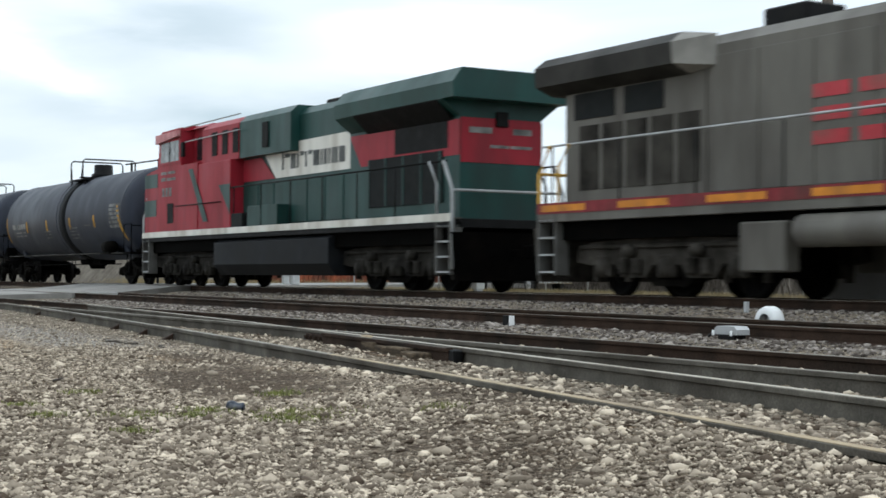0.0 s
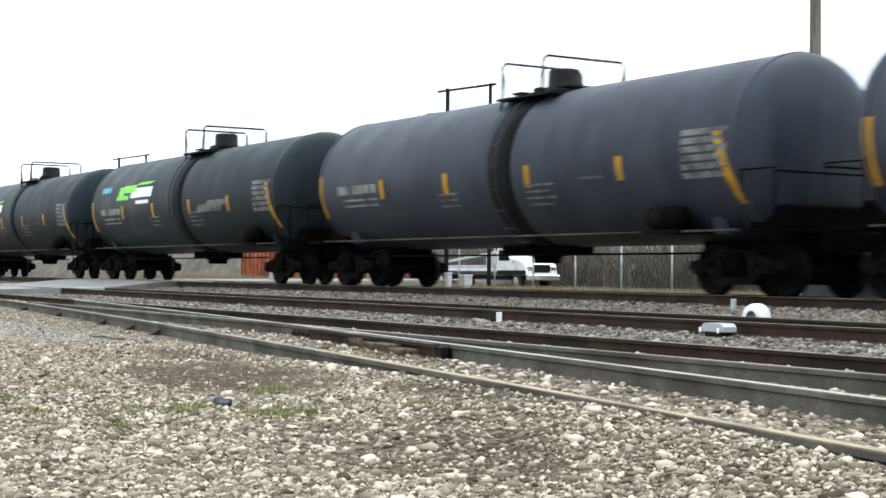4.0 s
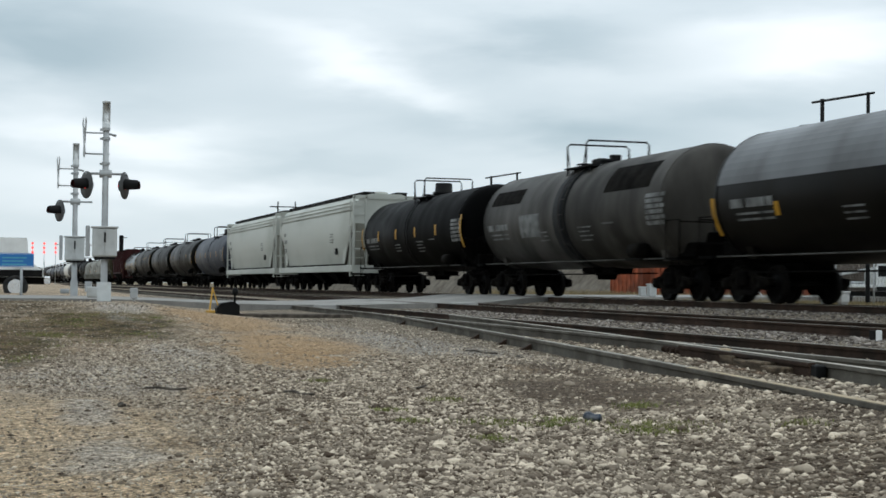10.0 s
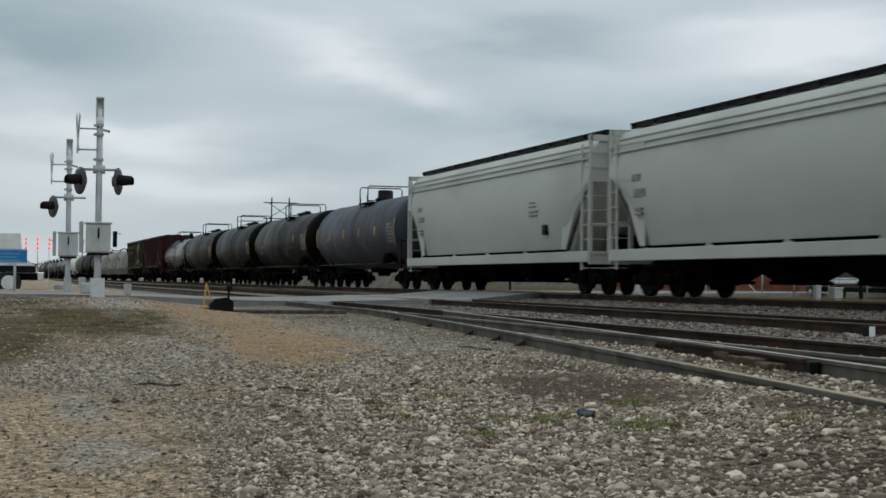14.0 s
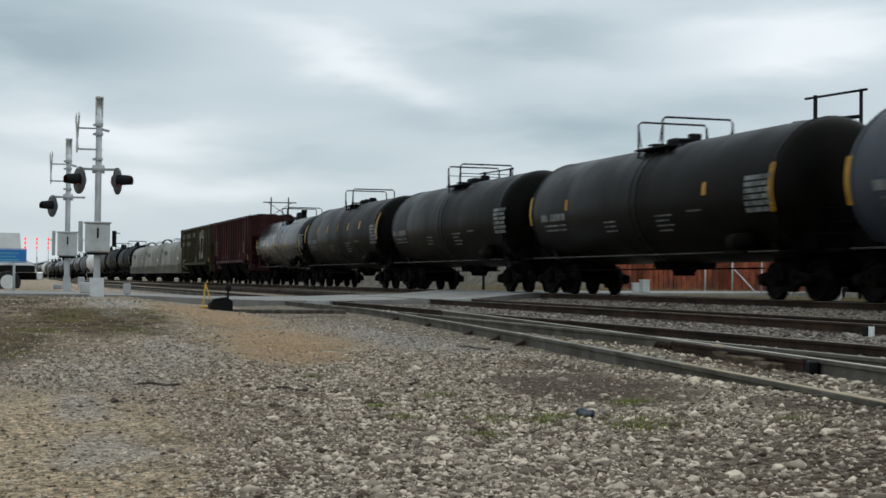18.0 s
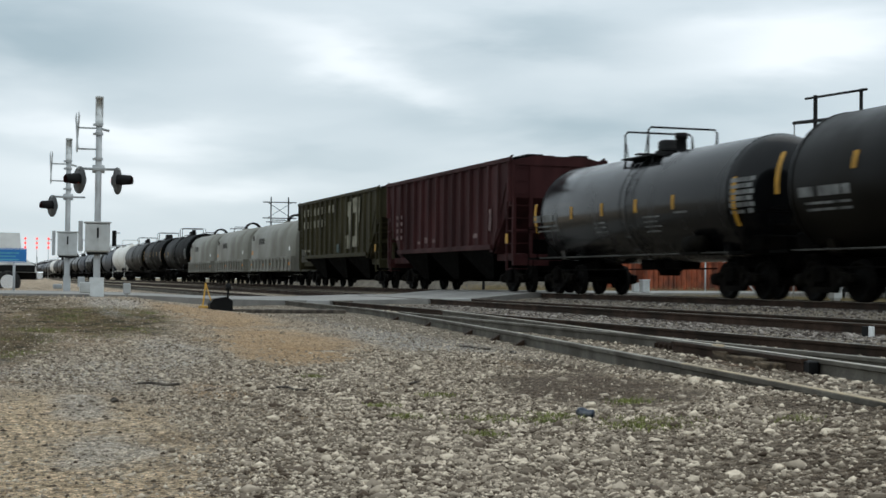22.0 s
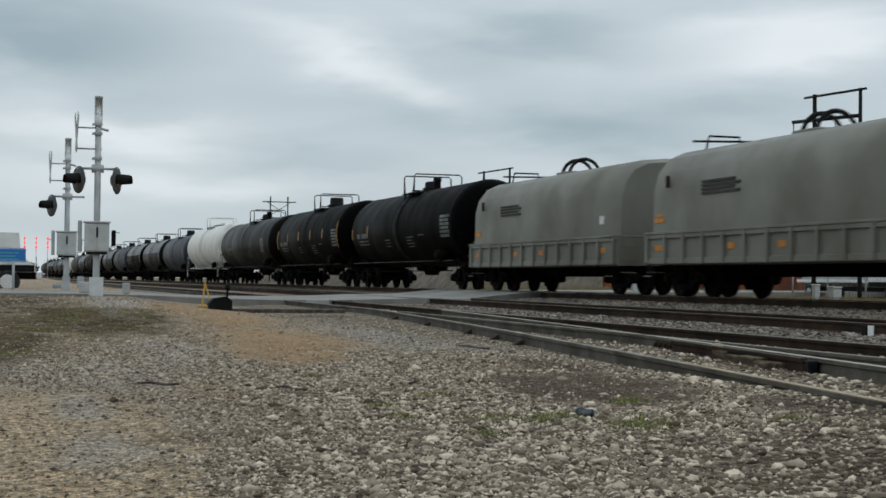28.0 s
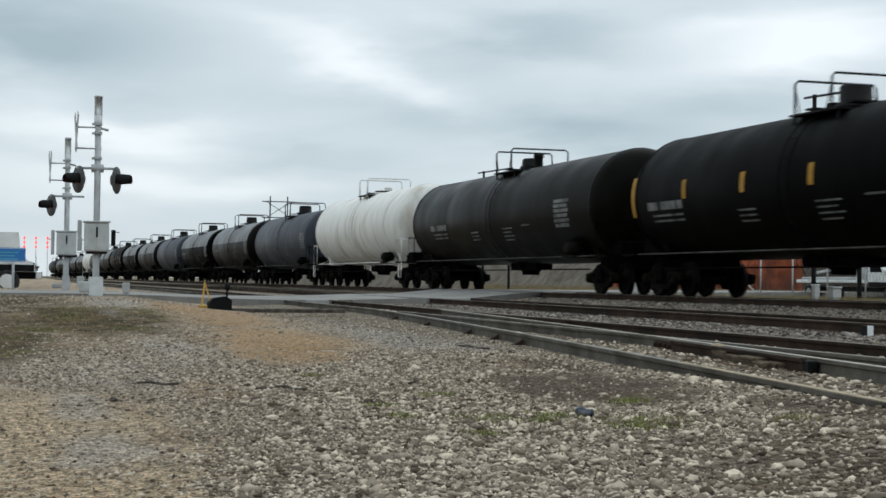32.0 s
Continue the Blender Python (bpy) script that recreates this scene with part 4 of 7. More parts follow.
        part("white_emblem", wb, bright_white, tank, "white emblem as a plain shape")
        bb = Build().patch(-6.81, -5.89, 2.87, 3.05, radius, zc, 0.008)
        part("blue_emblem", bb, blue_mark, tank, "small blue emblem")
        pb = Build().patch(2.07, 3.92, 2.02, 2.22, radius, zc, 0.008, -1, 0.3).patch(2.83, 4.36, 2.18, 2.32, radius, zc, 0.008, -1, 0.25)
        if logo == 1:
            part("pale_emblem", pb, pale_mark, tank, "faded grey emblem as a plain shape")
    if tone is None and paint is grey_tank_paint:
        for x0, x1, z0, z1, m_, lb_ in ((-6.65, -3.7, 2.95, 3.42, under_dust, "dark repaint patch"), (3.3, 6.4, 2.9, 3.6, under_dust, "dark repaint patch"), (-3.6, -1.75, 1.85, 2.55, pale_mark, "pale cleaned patch")):
            part("jacket_patch", Build().patch(x0, x1, z0, z1, radius, zc, 0.006), m_, tank, lb_)
    return car


def loco_truck(car, truck_x, pitch, cast):
    """A three-axle locomotive truck."""
    t = truck(car, truck_x, 1.02, (), 0.5)
    for a in (-pitch, 0.0, pitch):
        w = part("wheelset", shared(("wheel", WHEEL_R), lambda: wheel_mesh(WHEEL_R)), wheel_steel, t)
        w.matrix_parent_inverse = pose(truck_x + a, 0, WHEEL_R)
        WHEELSETS.append(w)
        for side in (-1, 1):
            j = Build().box(truck_x + a - 0.24, truck_x + a + 0.24, side * 1.16 - 0.1, side * 1.16 + 0.1, 0.36, 0.80, 0.04)
            j.lathe([(side * 1.16 - side * 0.1, 0.19), (side * 1.30, 0.17), (side * 1.32, 0.0)], (truck_x + a, 0, 0.55), "y", 12)
            part("journal_box", j, cast, t)
    for side in (-1, 1):
        out = [(-2.75, 0.66), (-2.7, 0.98), (-2.2, 1.06), (-0.5, 1.12), (0.5, 1.12), (2.2, 1.06), (2.7, 0.98), (2.75, 0.66), (2.35, 0.60), (1.55, 0.62), (1.3, 0.36), (0.62, 0.36), (0.4, 0.60), (-0.4, 0.60), (-0.62, 0.36), (-1.3, 0.36), (-1.55, 0.62), (-2.35, 0.60)]
        fr = Build().prism([(truck_x + u, z) for u, z in out], side * 1.14 - 0.08, side * 1.14 + 0.08)
        part("truck_frame", fr, cast, t)
        part("frame_rib", Build().box(truck_x - 2.6, truck_x + 2.6, side * 1.24 - 0.04, side * 1.24 + 0.04, 0.92, 1.0, 0.015), cast, t)
        for a in (-0.98, 0.98):
            bc = Build().lathe([(side * 1.2, 0.0), (side * 1.2, 0.13), (side * 1.42, 0.12), (side * 1.42, 0.0)], (truck_x + a, 0, 0.86), "y", 10)
            part("brake_cylinder", bc, cast, t)
            for d in (-0.2, 0.2):
                part("coil_spring", Build().lathe([(0, 0.0), (0, 0.10), (0.06, 0.11), (0.10, 0.09), (0.16, 0.11), (0.20, 0.09), (0.26, 0.11), (0.30, 0.10), (0.30, 0.0)], (truck_x + a + d, side * 1.27, 0.42), "z", 10), cast, t)
        for a in (-pitch, 0.0, pitch):
            for d in (-0.56, 0.56):
                part("brake_hanger", Build().prism([(truck_x + a + d - 0.05, 0.92), (truck_x + a + d + 0.05, 0.92), (truck_x + a + d * 0.9 + 0.06, 0.28), (truck_x + a + d * 0.9 - 0.06, 0.28)], side * 0.98 - 0.05, side * 0.98 + 0.05), cast, t)


def loco_steps(car, x, s):
    """Boarding steps at one end of a locomotive, both sides."""
    for side in (-1, 1):
        for k in range(4):
            z = 0.42 + 0.33 * k
            part("boarding_step", Build().box(min(x, x - s * 0.55), max(x, x - s * 0.55), side * 1.5 - 0.24 * (side > 0), side * 1.5 + 0.24 * (side < 0), z, z + 0.04), stair_grey, car, "pale edged boarding step")
        for dx in (0.0, 0.55):
            a = x - s * dx
            part("step_plate", Build().box(min(a, a - s * 0.06), max(a, a - s * 0.06), side * 1.36 - 0.15, side * 1.36 + 0.15, 0.38, 1.62), step_grey, car)


def grey_loco():
    """The grey road locomotive, radiator end at -x."""
    car = thing("grey_locomotive", Matrix(), "weathered warm grey locomotive with faded red and orange sill", "locomotive", "freight train")
    F0, F1 = -10.25, 10.25
    part("underframe", Build().box(F0 + 0.3, F1 - 0.3, -1.35, 1.35, 1.05, 1.42), under_dark, car)
    dk = part("deck", Build().box(F0, F1, -1.5, 1.5, 1.40, 1.60, 0.01), loco_grey, car)
    for s in (-1, 1):
        part("sill_band", Build().box(F0, F1, s * 1.505 - 0.006, s * 1.505 + 0.006, 1.56, 1.76), dull_sill_red, dk, "faded red band along the sill")
        for k in range(9):
            x = F0 + 0.15 + 2.3 * k
            part("sill_dash", Build().box(x, x + 1.35, s * 1.514 - 0.004, s * 1.514 + 0.004, 1.60, 1.72), stripe_orange, dk, "orange dash on the sill")
    hd = part("hood", Build().prism([(-1.05, 1.60), (-1.05, 4.12), (-0.85, 4.30), (0.85, 4.30), (1.05, 4.12), (1.05, 1.60)], -6.3, 5.0, "x"), loco_grey, car)
    rd = part("radiator_housing", Build().prism([(-1.08, 1.60), (-1.08, 3.75), (1.08, 3.75), (1.08, 1.60)], -9.9, -6.0, "x"), loco_grey, car)
    part("radiator_wing", Build().prism([(-1.12, 3.72), (-1.52, 3.86), (-1.55, 4.20), (-1.30, 4.38), (1.30, 4.38), (1.55, 4.20), (1.52, 3.86), (1.12, 3.72)], -10.3, -6.35, "x"), wing_grey, rd, "dark grey flared radiator wing")
    for s in (-1, 1):
        part("wing_end", Build().add([(-6.35, s * 1.12, 3.72), (-6.35, s * 1.52, 3.86), (-6.35, s * 1.55, 4.20), (-6.35, s * 1.30, 4.38), (-5.75, s * 1.06, 4.30), (-5.75, s * 1.06, 3.80)], [(0, 1, 5), (1, 2, 4, 5), (2, 3, 4)]), wing_sunlit, rd, "slanted end of the wing, painted sunlit")
        for x0, x1 in ((-9.62, -8.42), (-8.14, -7.06)):
            part("wing_grille", Build().box(x0, x1, s * 1.09 - 0.012, s * 1.09 + 0.012, 3.24, 3.70, 0.004), louvre_dark, rd, "black grille under the wing")
        for k in range(5):
            x = -9.45 + 0.69 * k
            part("louvre_panel", Build().box(x, x + 0.56, s * 1.09 - 0.012, s * 1.09 + 0.012, 1.98, 3.12, 0.004), louvre_brown, rd, "dark brown louvre panel")
        for k in range(9):
            x = -5.9 + 1.2 * k
            part("access_door", Build().box(x, x + 1.12, s * 1.058 - 0.010, s * 1.058 + 0.010, 1.80, 3.95, 0.006), loco_grey, hd)
        y = s * 1.076
        for x0, x1 in ((-3.6, -2.86), (-2.66, -1.74)):
            bb = Build()
            for z in (2.38, 2.72, 3.06):
                bb.box(x0, x1, y - 0.006, y + 0.006, z, z + 0.2)
            part("red_emblem", bb, sign_red, hd, "faded red emblem as plain bars")
        part("air_reservoir", Build().lathe([(-1.5, 0.0), (-1.45, 0.26), (1.45, 0.26), (1.5, 0.0)], (-2.0, s * 1.42, 1.08), "x", 18), loco_grey, car)
        part("valve_box", Build().box(-4.75, -3.75, s * 1.35 - 0.17, s * 1.35 + 0.17, 0.44, 1.25, 0.03), loco_grey, car)
        yr = s * 1.44
        part("walkway_rail", Build().tube([(F0 + 0.1, yr, 2.78), (4.9, yr, 2.78)], 0.022, 5), galvanised, car)
        for k in range(8):
            x = F0 + 0.4 + 2.0 * k
            part("rail_post", Build().tube([(x, yr, 1.60), (x, yr, 2.78)], 0.018, 5), dull_black, car)
    cb = part("cab", Build().prism([(9.2, 1.60), (9.2, 2.9), (8.2, 3.4), (7.7, 4.4), (5.0, 4.5), (5.0, 1.60)], -1.49, 1.49), loco_grey, car)
    for s in (-1, 1):
        part("side_window", Build().box(5.5, 7.2, s * 1.495 - 0.01, s * 1.495 + 0.01, 3.4, 4.1, 0.004), dark_glass, cb)
    part("exhaust_stack", Build().box(-5.3, -4.3, -0.45, 0.45, 4.28, 4.66, 0.03), dull_black, car)
    for s, x in ((-1, F0), (1, F1)):
        loco_steps(car, x, s)
        for side in (-1, 1):
            part("grab_rail", Build().tube([(x, side * 1.46, 0.9), (x, side * 1.46, 2.3), (x - s * 0.35, side * 1.46, 2.78)], 0.04, 6), safety_yellow, car, "faded yellow step rail")
            part("inner_grab_rail", Build().tube([(x - s * 0.62, side * 1.46, 1.6), (x - s * 0.62, side * 1.46, 2.4), (x - s * 0.95, side * 1.46, 2.78)], 0.03, 6), safety_yellow, car)
        part("end_rail", Build().tube([(x, -1.46, 2.3), (x, 1.46, 2.3)], 0.028, 6), safety_yellow, car)
        part("pilot_plate", Build().prism([(-1.4, 0.25), (1.4, 0.25), (1.5, 1.3), (-1.5, 1.3)], min(x, x + s * 0.12), max(x, x + s * 0.12), "x"), cast_dust, car)
        coupler(car, s * 11.1, s)
        loco_truck(car, s * 6.9, 1.9, cast_dust)
    part("fuel_tank", Build().prism([(-1.3, 0.35), (-1.5, 0.65), (-1.5, 1.0), (-1.1, 1.36), (1.1, 1.36), (1.5, 1.0), (1.5, 0.65), (1.3, 0.35)], -0.4, 3.7, "x"), loco_grey, car)
    return car


def red_loco():
    """The red and green road locomotive; its wide cab is at -x."""
    car = thing("red_green_locomotive", Matrix(), "red and green locomotive with a cream name panel", "locomotive", "freight train")
    F0, F1 = -9.3, 9.25
    part("underframe", Build().box(F0 + 0.3, F1 - 0.3, -1.35, 1.35, 1.05, 1.42), under_dark, car)
    dk = part("deck", Build().box(F0, F1, -1.5, 1.5, 1.40, 1.60, 0.01), dull_black, car)
    for s in (-1, 1):
        part("sill_stripe", Build().box(F0, F1, s * 1.508 - 0.008, s * 1.508 + 0.008, 1.53, 1.70), loco_cream, dk, "cream stripe along the sill")
    # Wide nose and cab in one red shell, the machinery cabinet behind it.
    shell = Build().prism([(-9.12, 1.60), (-9.12, 3.20), (-8.95, 3.40), (-7.98, 3.50), (-4.75, 3.50), (-4.75, 1.60)], -1.49, 1.49)
    cb = part("cab", shell, loco_red, car)
    part("cab_top", Build().prism([(-8.0, 3.50), (-7.86, 4.40), (-7.66, 4.52), (-6.05, 4.54), (-6.05, 3.50)], -1.49, 1.49), loco_red, cb)
    part("door_recess", Build().box(-6.05, -4.7, -1.08, 1.08, 3.5, 4.50, 0.02), loco_red, cb, "recessed red cab door wall")
    part("cab_roof", Build().prism([(-1.5, 4.44), (-1.2, 4.60), (1.2, 4.60), (1.5, 4.44)], -7.8, -6.0, "x"), loco_red, cb)
    part("rear_roof", Build().prism([(-1.2, 4.48), (-1.0, 4.58), (1.0, 4.58), (1.2, 4.48)], -6.0, -4.7, "x"), loco_red, cb)
    rear = Build().box(-4.75, -2.4, -1.47, 1.47, 1.60, 3.45, 0.02)
    part("equipment_cabinet", rear, loco_red, car)
    for s in (-1, 1):
        part("window_frame", Build().prism([(-7.78, 4.26), (-7.84, 3.56), (-6.1, 3.56), (-6.1, 4.26)], s * 1.496 - 0.008, s * 1.496 + 0.008), loco_red, cb)
        part("quarter_window", Build().prism([(-7.68, 4.20), (-7.72, 3.64), (-6.2, 3.64), (-6.2, 4.20)], s * 1.506 - 0.006, s * 1.506 + 0.006), pale_glass, cb, "cab window with a pale painted reflection")
        part("window_bar", Build().box(-6.98, -6.92, s * 1.514 - 0.006, s * 1.514 + 0.006, 3.64, 4.20), dull_black, cb)
        part("side_window", Build().box(-5.75, -5.1, s * 1.085 - 0.012, s * 1.085 + 0.012, 3.62, 4.25, 0.004), dark_glass, cb, "dark cab side window")
        part("mirror", Build().box(-5.98, -5.8, s * 1.5 - 0.05, s * 1.5 + 0.05, 3.72, 4.12, 0.02), dull_black, cb)
        part("sun_visor", Build().prism([(-7.9, 4.42), (-6.1, 4.46), (-6.1, 4.30), (-7.9, 4.18)], s * 1.56 - 0.06, s * 1.56 + 0.06), visor_pink, cb, "faded pink sun visor")
        for z in (4.12, 4.52):
            part("roof_handrail", Build().tube([(-6.2, s * 1.44, z), (-1.8, s * 1.44, z + 0.04)], 0.018, 5), stair_grey, cb, "pale handrail along the cab side")
        part("upper_block", Build().box(-9.122, -8.0, s * 1.494 - 0.006, s * 1.494 + 0.006, 2.97, 3.36), loco_green, cb, "green block on the red nose")
        part("lower_block", Build().box(-9.122, -8.1, s * 1.494 - 0.006, s * 1.494 + 0.006, 2.15, 2.62), loco_green, cb, "green block on the red nose")
        part("chevron", Build().prism([(-5.45, 3.35), (-5.12, 3.35), (-3.95, 1.90), (-4.3, 1.90)], s * 1.494 - 0.006, s * 1.494 + 0.006), loco_green, cb, "green slanting stripe")
        part("wedge", Build().prism([(-3.2, 2.82), (-2.4, 2.82), (-2.4, 2.05)], s * 1.478 - 0.006, s * 1.478 + 0.006), loco_green, cb, "green wedge behind the cab")
        part("nose_slot", Build().box(-7.16, -6.66, s * 1.494 - 0.006, s * 1.494 + 0.006, 1.92, 2.48), dull_black, cb)
        part("cabinet_handrail", Build().tube([(-6.4, s * 1.53, 2.38), (-3.0, s * 1.51, 2.38)], 0.015, 5), dull_black, cb)
        wm = Build()
        for x0, x1, z0, z1 in ((-7.7, -7.25, 3.30, 3.38), (-7.15, -6.55, 3.30, 3.38), (-7.7, -7.3, 3.12, 3.22), (-7.2, -6.5, 3.12, 3.20), (-7.6, -7.4, 2.68, 2.92), (-7.32, -7.12, 2.68, 2.92), (-7.04, -6.84, 2.68, 2.92)):
            wm.box(x0, x1, s * 1.494 - 0.006, s * 1.494 + 0.006, z0, z1)
        part("cab_mark", wm, white_mark, cb, "white cab marks as plain bars")["kind"] = "stuff"
    part("windshield", Build().prism([(-8.01, 3.70), (-7.875, 4.36), (-7.86, 4.36), (-7.995, 3.70)], -1.2, 1.2), pale_glass, cb)
    # Long hood with its blower housing and the flared radiator end.
    hood = Build().prism([(-1.05, 1.60), (-1.05, 4.30), (-0.85, 4.48), (0.85, 4.48), (1.05, 4.30), (1.05, 1.60)], -2.4, 4.2, "x")
    hd = part("hood", hood, loco_green, car)
    bw = part("blower_housing", Build().prism([(-1.32, 3.45), (-1.32, 4.36), (-1.1, 4.54), (1.1, 4.54), (1.32, 4.36), (1.32, 3.45)], -2.1, 1.15, "x"), loco_green, car)
    part("red_shroud", Build().prism([(-1.34, 3.45), (-1.34, 4.36), (-1.1, 4.53), (1.1, 4.53), (1.34, 4.36), (1.34, 3.45)], -4.75, -2.1, "x"), loco_red, car)
    for x in (-4.0, -3.25, -2.5, -0.55):
        for s in (-1, 1):
            part("intake_grille", Build().box(x, x + 0.38, s * 1.348 - 0.012, s * 1.348 + 0.012, 3.62, 4.24, 0.004), dull_black, bw, "black intake grille")
    rad = Build().prism([(-1.08, 1.60), (-1.08, 3.62), (-1.52, 3.92), (-1.55, 4.22), (-1.3, 4.50), (1.3, 4.50), (1.55, 4.22), (1.52, 3.92), (1.08, 3.62), (1.08, 1.60)], 4.0, 8.95, "x")
    rd = part("radiator_housing", rad, loco_green, car)
    part("radiator_wing", Build().prism([(-1.53, 3.93), (-1.56, 4.22), (-1.31, 4.51), (1.31, 4.51), (1.56, 4.22), (1.53, 3.93)], 4.3, 9.4, "x"), loco_green, rd, "green flared radiator wing")
    for s in (-1, 1):
        part("wing_underside", Build().prism([(s * 1.10, 3.55), (s * 1.51, 3.90), (s * 1.525, 3.93), (s * 1.115, 3.58)], 4.9, 8.7, "x"), dull_black, rd, "black grille under the radiator wing")
        y = s * 1.066
        part("hood_red", Build().prism([(-2.38, 3.42), (-2.38, 2.86), (-0.3, 2.86), (-1.15, 3.42)], y - 0.008, y + 0.008), loco_red, hd, "red flank of the hood")
        part("cream_panel", Build().prism([(-1.15, 3.66), (-0.25, 2.86), (4.55, 2.86), (3.99, 3.70)], y - 0.007, y + 0.007), loco_cream, hd, "cream name panel")
        part("red_flank", Build().prism([(4.02, 3.56), (4.58, 2.86), (8.955, 2.86), (8.955, 3.56)], s * 1.09 - 0.008, s * 1.09 + 0.008), loco_red, rd, "red flank of the radiator end")
        part("upper_grille", Build().box(6.2, 8.5, s * 1.10 - 0.008, s * 1.10 + 0.008, 3.02, 3.55), dull_black, rd)
        part("side_louvre", Build().box(4.95, 8.3, s * 1.105 - 0.010, s * 1.105 + 0.010, 1.95, 2.98, 0.004), louvre_dark, rd, "dark louvred radiator doors")
        for k in range(5):
            part("louvre_post", Build().box(5.0 + 0.8 * k - 0.03, 5.0 + 0.8 * k + 0.03, s * 1.12 - 0.01, s * 1.12 + 0.01, 1.95, 2.98), loco_green, rd)
        for k in range(11):
            x = -2.3 + 1.0 * k
            if x < 4.7:
                part("access_door", Build().box(x, x + 0.92, s * 1.062 - 0.012, s * 1.062 + 0.012, 1.76, 2.78, 0.006), loco_green, hd)
        lt = Build()
        x = 0.15
        for w, h in ((0.10, 0.52), (0.28, 0.10), (0.30, 0.36), (0.10, 0.36), (0.22, 0.10), (0.10, 0.36), (0.22, 0.10), (0.34, 0.36), (0.10, 0.36), (0.16, 0.36), (0.10, 0.36), (0.34, 0.36), (0.30, 0.36)):
            lt.box(x, x + w, s * 1.078 - 0.006, s * 1.078 + 0.006, 3.04 + (0.28 if h == 0.10 else 0), 3.04 + (0.28 if h == 0.10 else 0) + h)
            x += w + 0.075
        part("name_mark", lt, name_grey, hd, "worn dark grey name as plain bars")["kind"] = "stuff"
    part("step_box", Build().box(-2.35, -1.6, -1.46, -1.06, 1.60, 2.05, 0.01), louvre_dark, car)
    part("air_box", Build().box(-1.3, 0.6, -1.44, -1.08, 1.60, 2.2, 0.01), loco_green, car)
    # Rear face: red above, green below.
    part("end_face", Build().box(8.95, 8.962, -1.06, 1.06, 2.72, 3.60), loco_red, rd, "red upper end of the hood")
    em = Build()
    for y0, y1, z0, z1 in ((-0.85, -0.25, 3.30, 3.42), (-0.3, 0.2, 3.02, 3.08), (0.3, 0.8, 3.30, 3.42), (0.25, 0.8, 3.02, 3.08)):
        em.box(8.962, 8.97, y0, y1, z0, z1)
    part("end_mark", em, white_mark, rd, "white marks as plain bars")["kind"] = "stuff"
    part("end_headlight", Build().box(8.95, 9.02, -0.16, 0.16, 3.44, 3.74, 0.02), dull_black, rd)
    part("exhaust_stack", Build().box(1.5, 2.6, -0.45, 0.45, 4.46, 4.66, 0.03), dull_black, car)
    part("horn", Build().box(2.9, 3.15, -0.2, 0.2, 4.46, 4.68, 0.02), dull_black, car)
    for s, x in ((-1, F0), (1, F1)):
        loco_steps(car, x, s)
        for side in (-1, 1):
            y = side * 1.46
            part("grab_rail", Build().tube([(x, y, 0.5), (x, y, 2.15), (x - s * 0.35, y, 2.72)], 0.045, 6), stair_grey, car, "pale grey step rail")
            part("inner_grab_rail", Build().tube([(x - s * 0.62, y, 1.6), (x - s * 0.62, y, 2.3), (x - s * 0.95, y, 2.74)], 0.03, 6), stair_grey, car)
        part("end_rail", Build().tube([(x, -1.46, 2.15), (x, 1.46, 2.15)], 0.028, 6), stair_grey, car)
        part("pilot_plate", Build().prism([(-1.4, 0.25), (1.4, 0.25), (1.5, 1.3), (-1.5, 1.3)], min(x, x + s * 0.12), max(x, x + s * 0.12), "x"), under_dark, car)
        coupler(car, s * 10.2, s)
        loco_truck(car, s * 6.35, 1.85, truck_grime)
    ft = Build().prism([(-1.3, 0.35), (-1.52, 0.65), (-1.52, 1.28), (-1.35, 1.36), (1.35, 1.36), (1.52, 1.28), (1.52, 0.65), (1.3, 0.35)], -3.4, 3.7, "x")
    part("fuel_tank", ft, tank_grey, car, "dark grey fuel tank")
    for side in (-1, 1):
        y = side * 1.44
        part("walkway_rail", Build().tube([(-2.4, y, 2.72), (9.0, y, 2.72)], 0.02, 5), dull_black, car)
        for k in range(7):
            x = -2.2 + 1.8 * k
            part("rail_post", Build().tube([(x, y, 1.60), (x, y, 2.72)], 0.018, 5), dull_black, car)
    return car


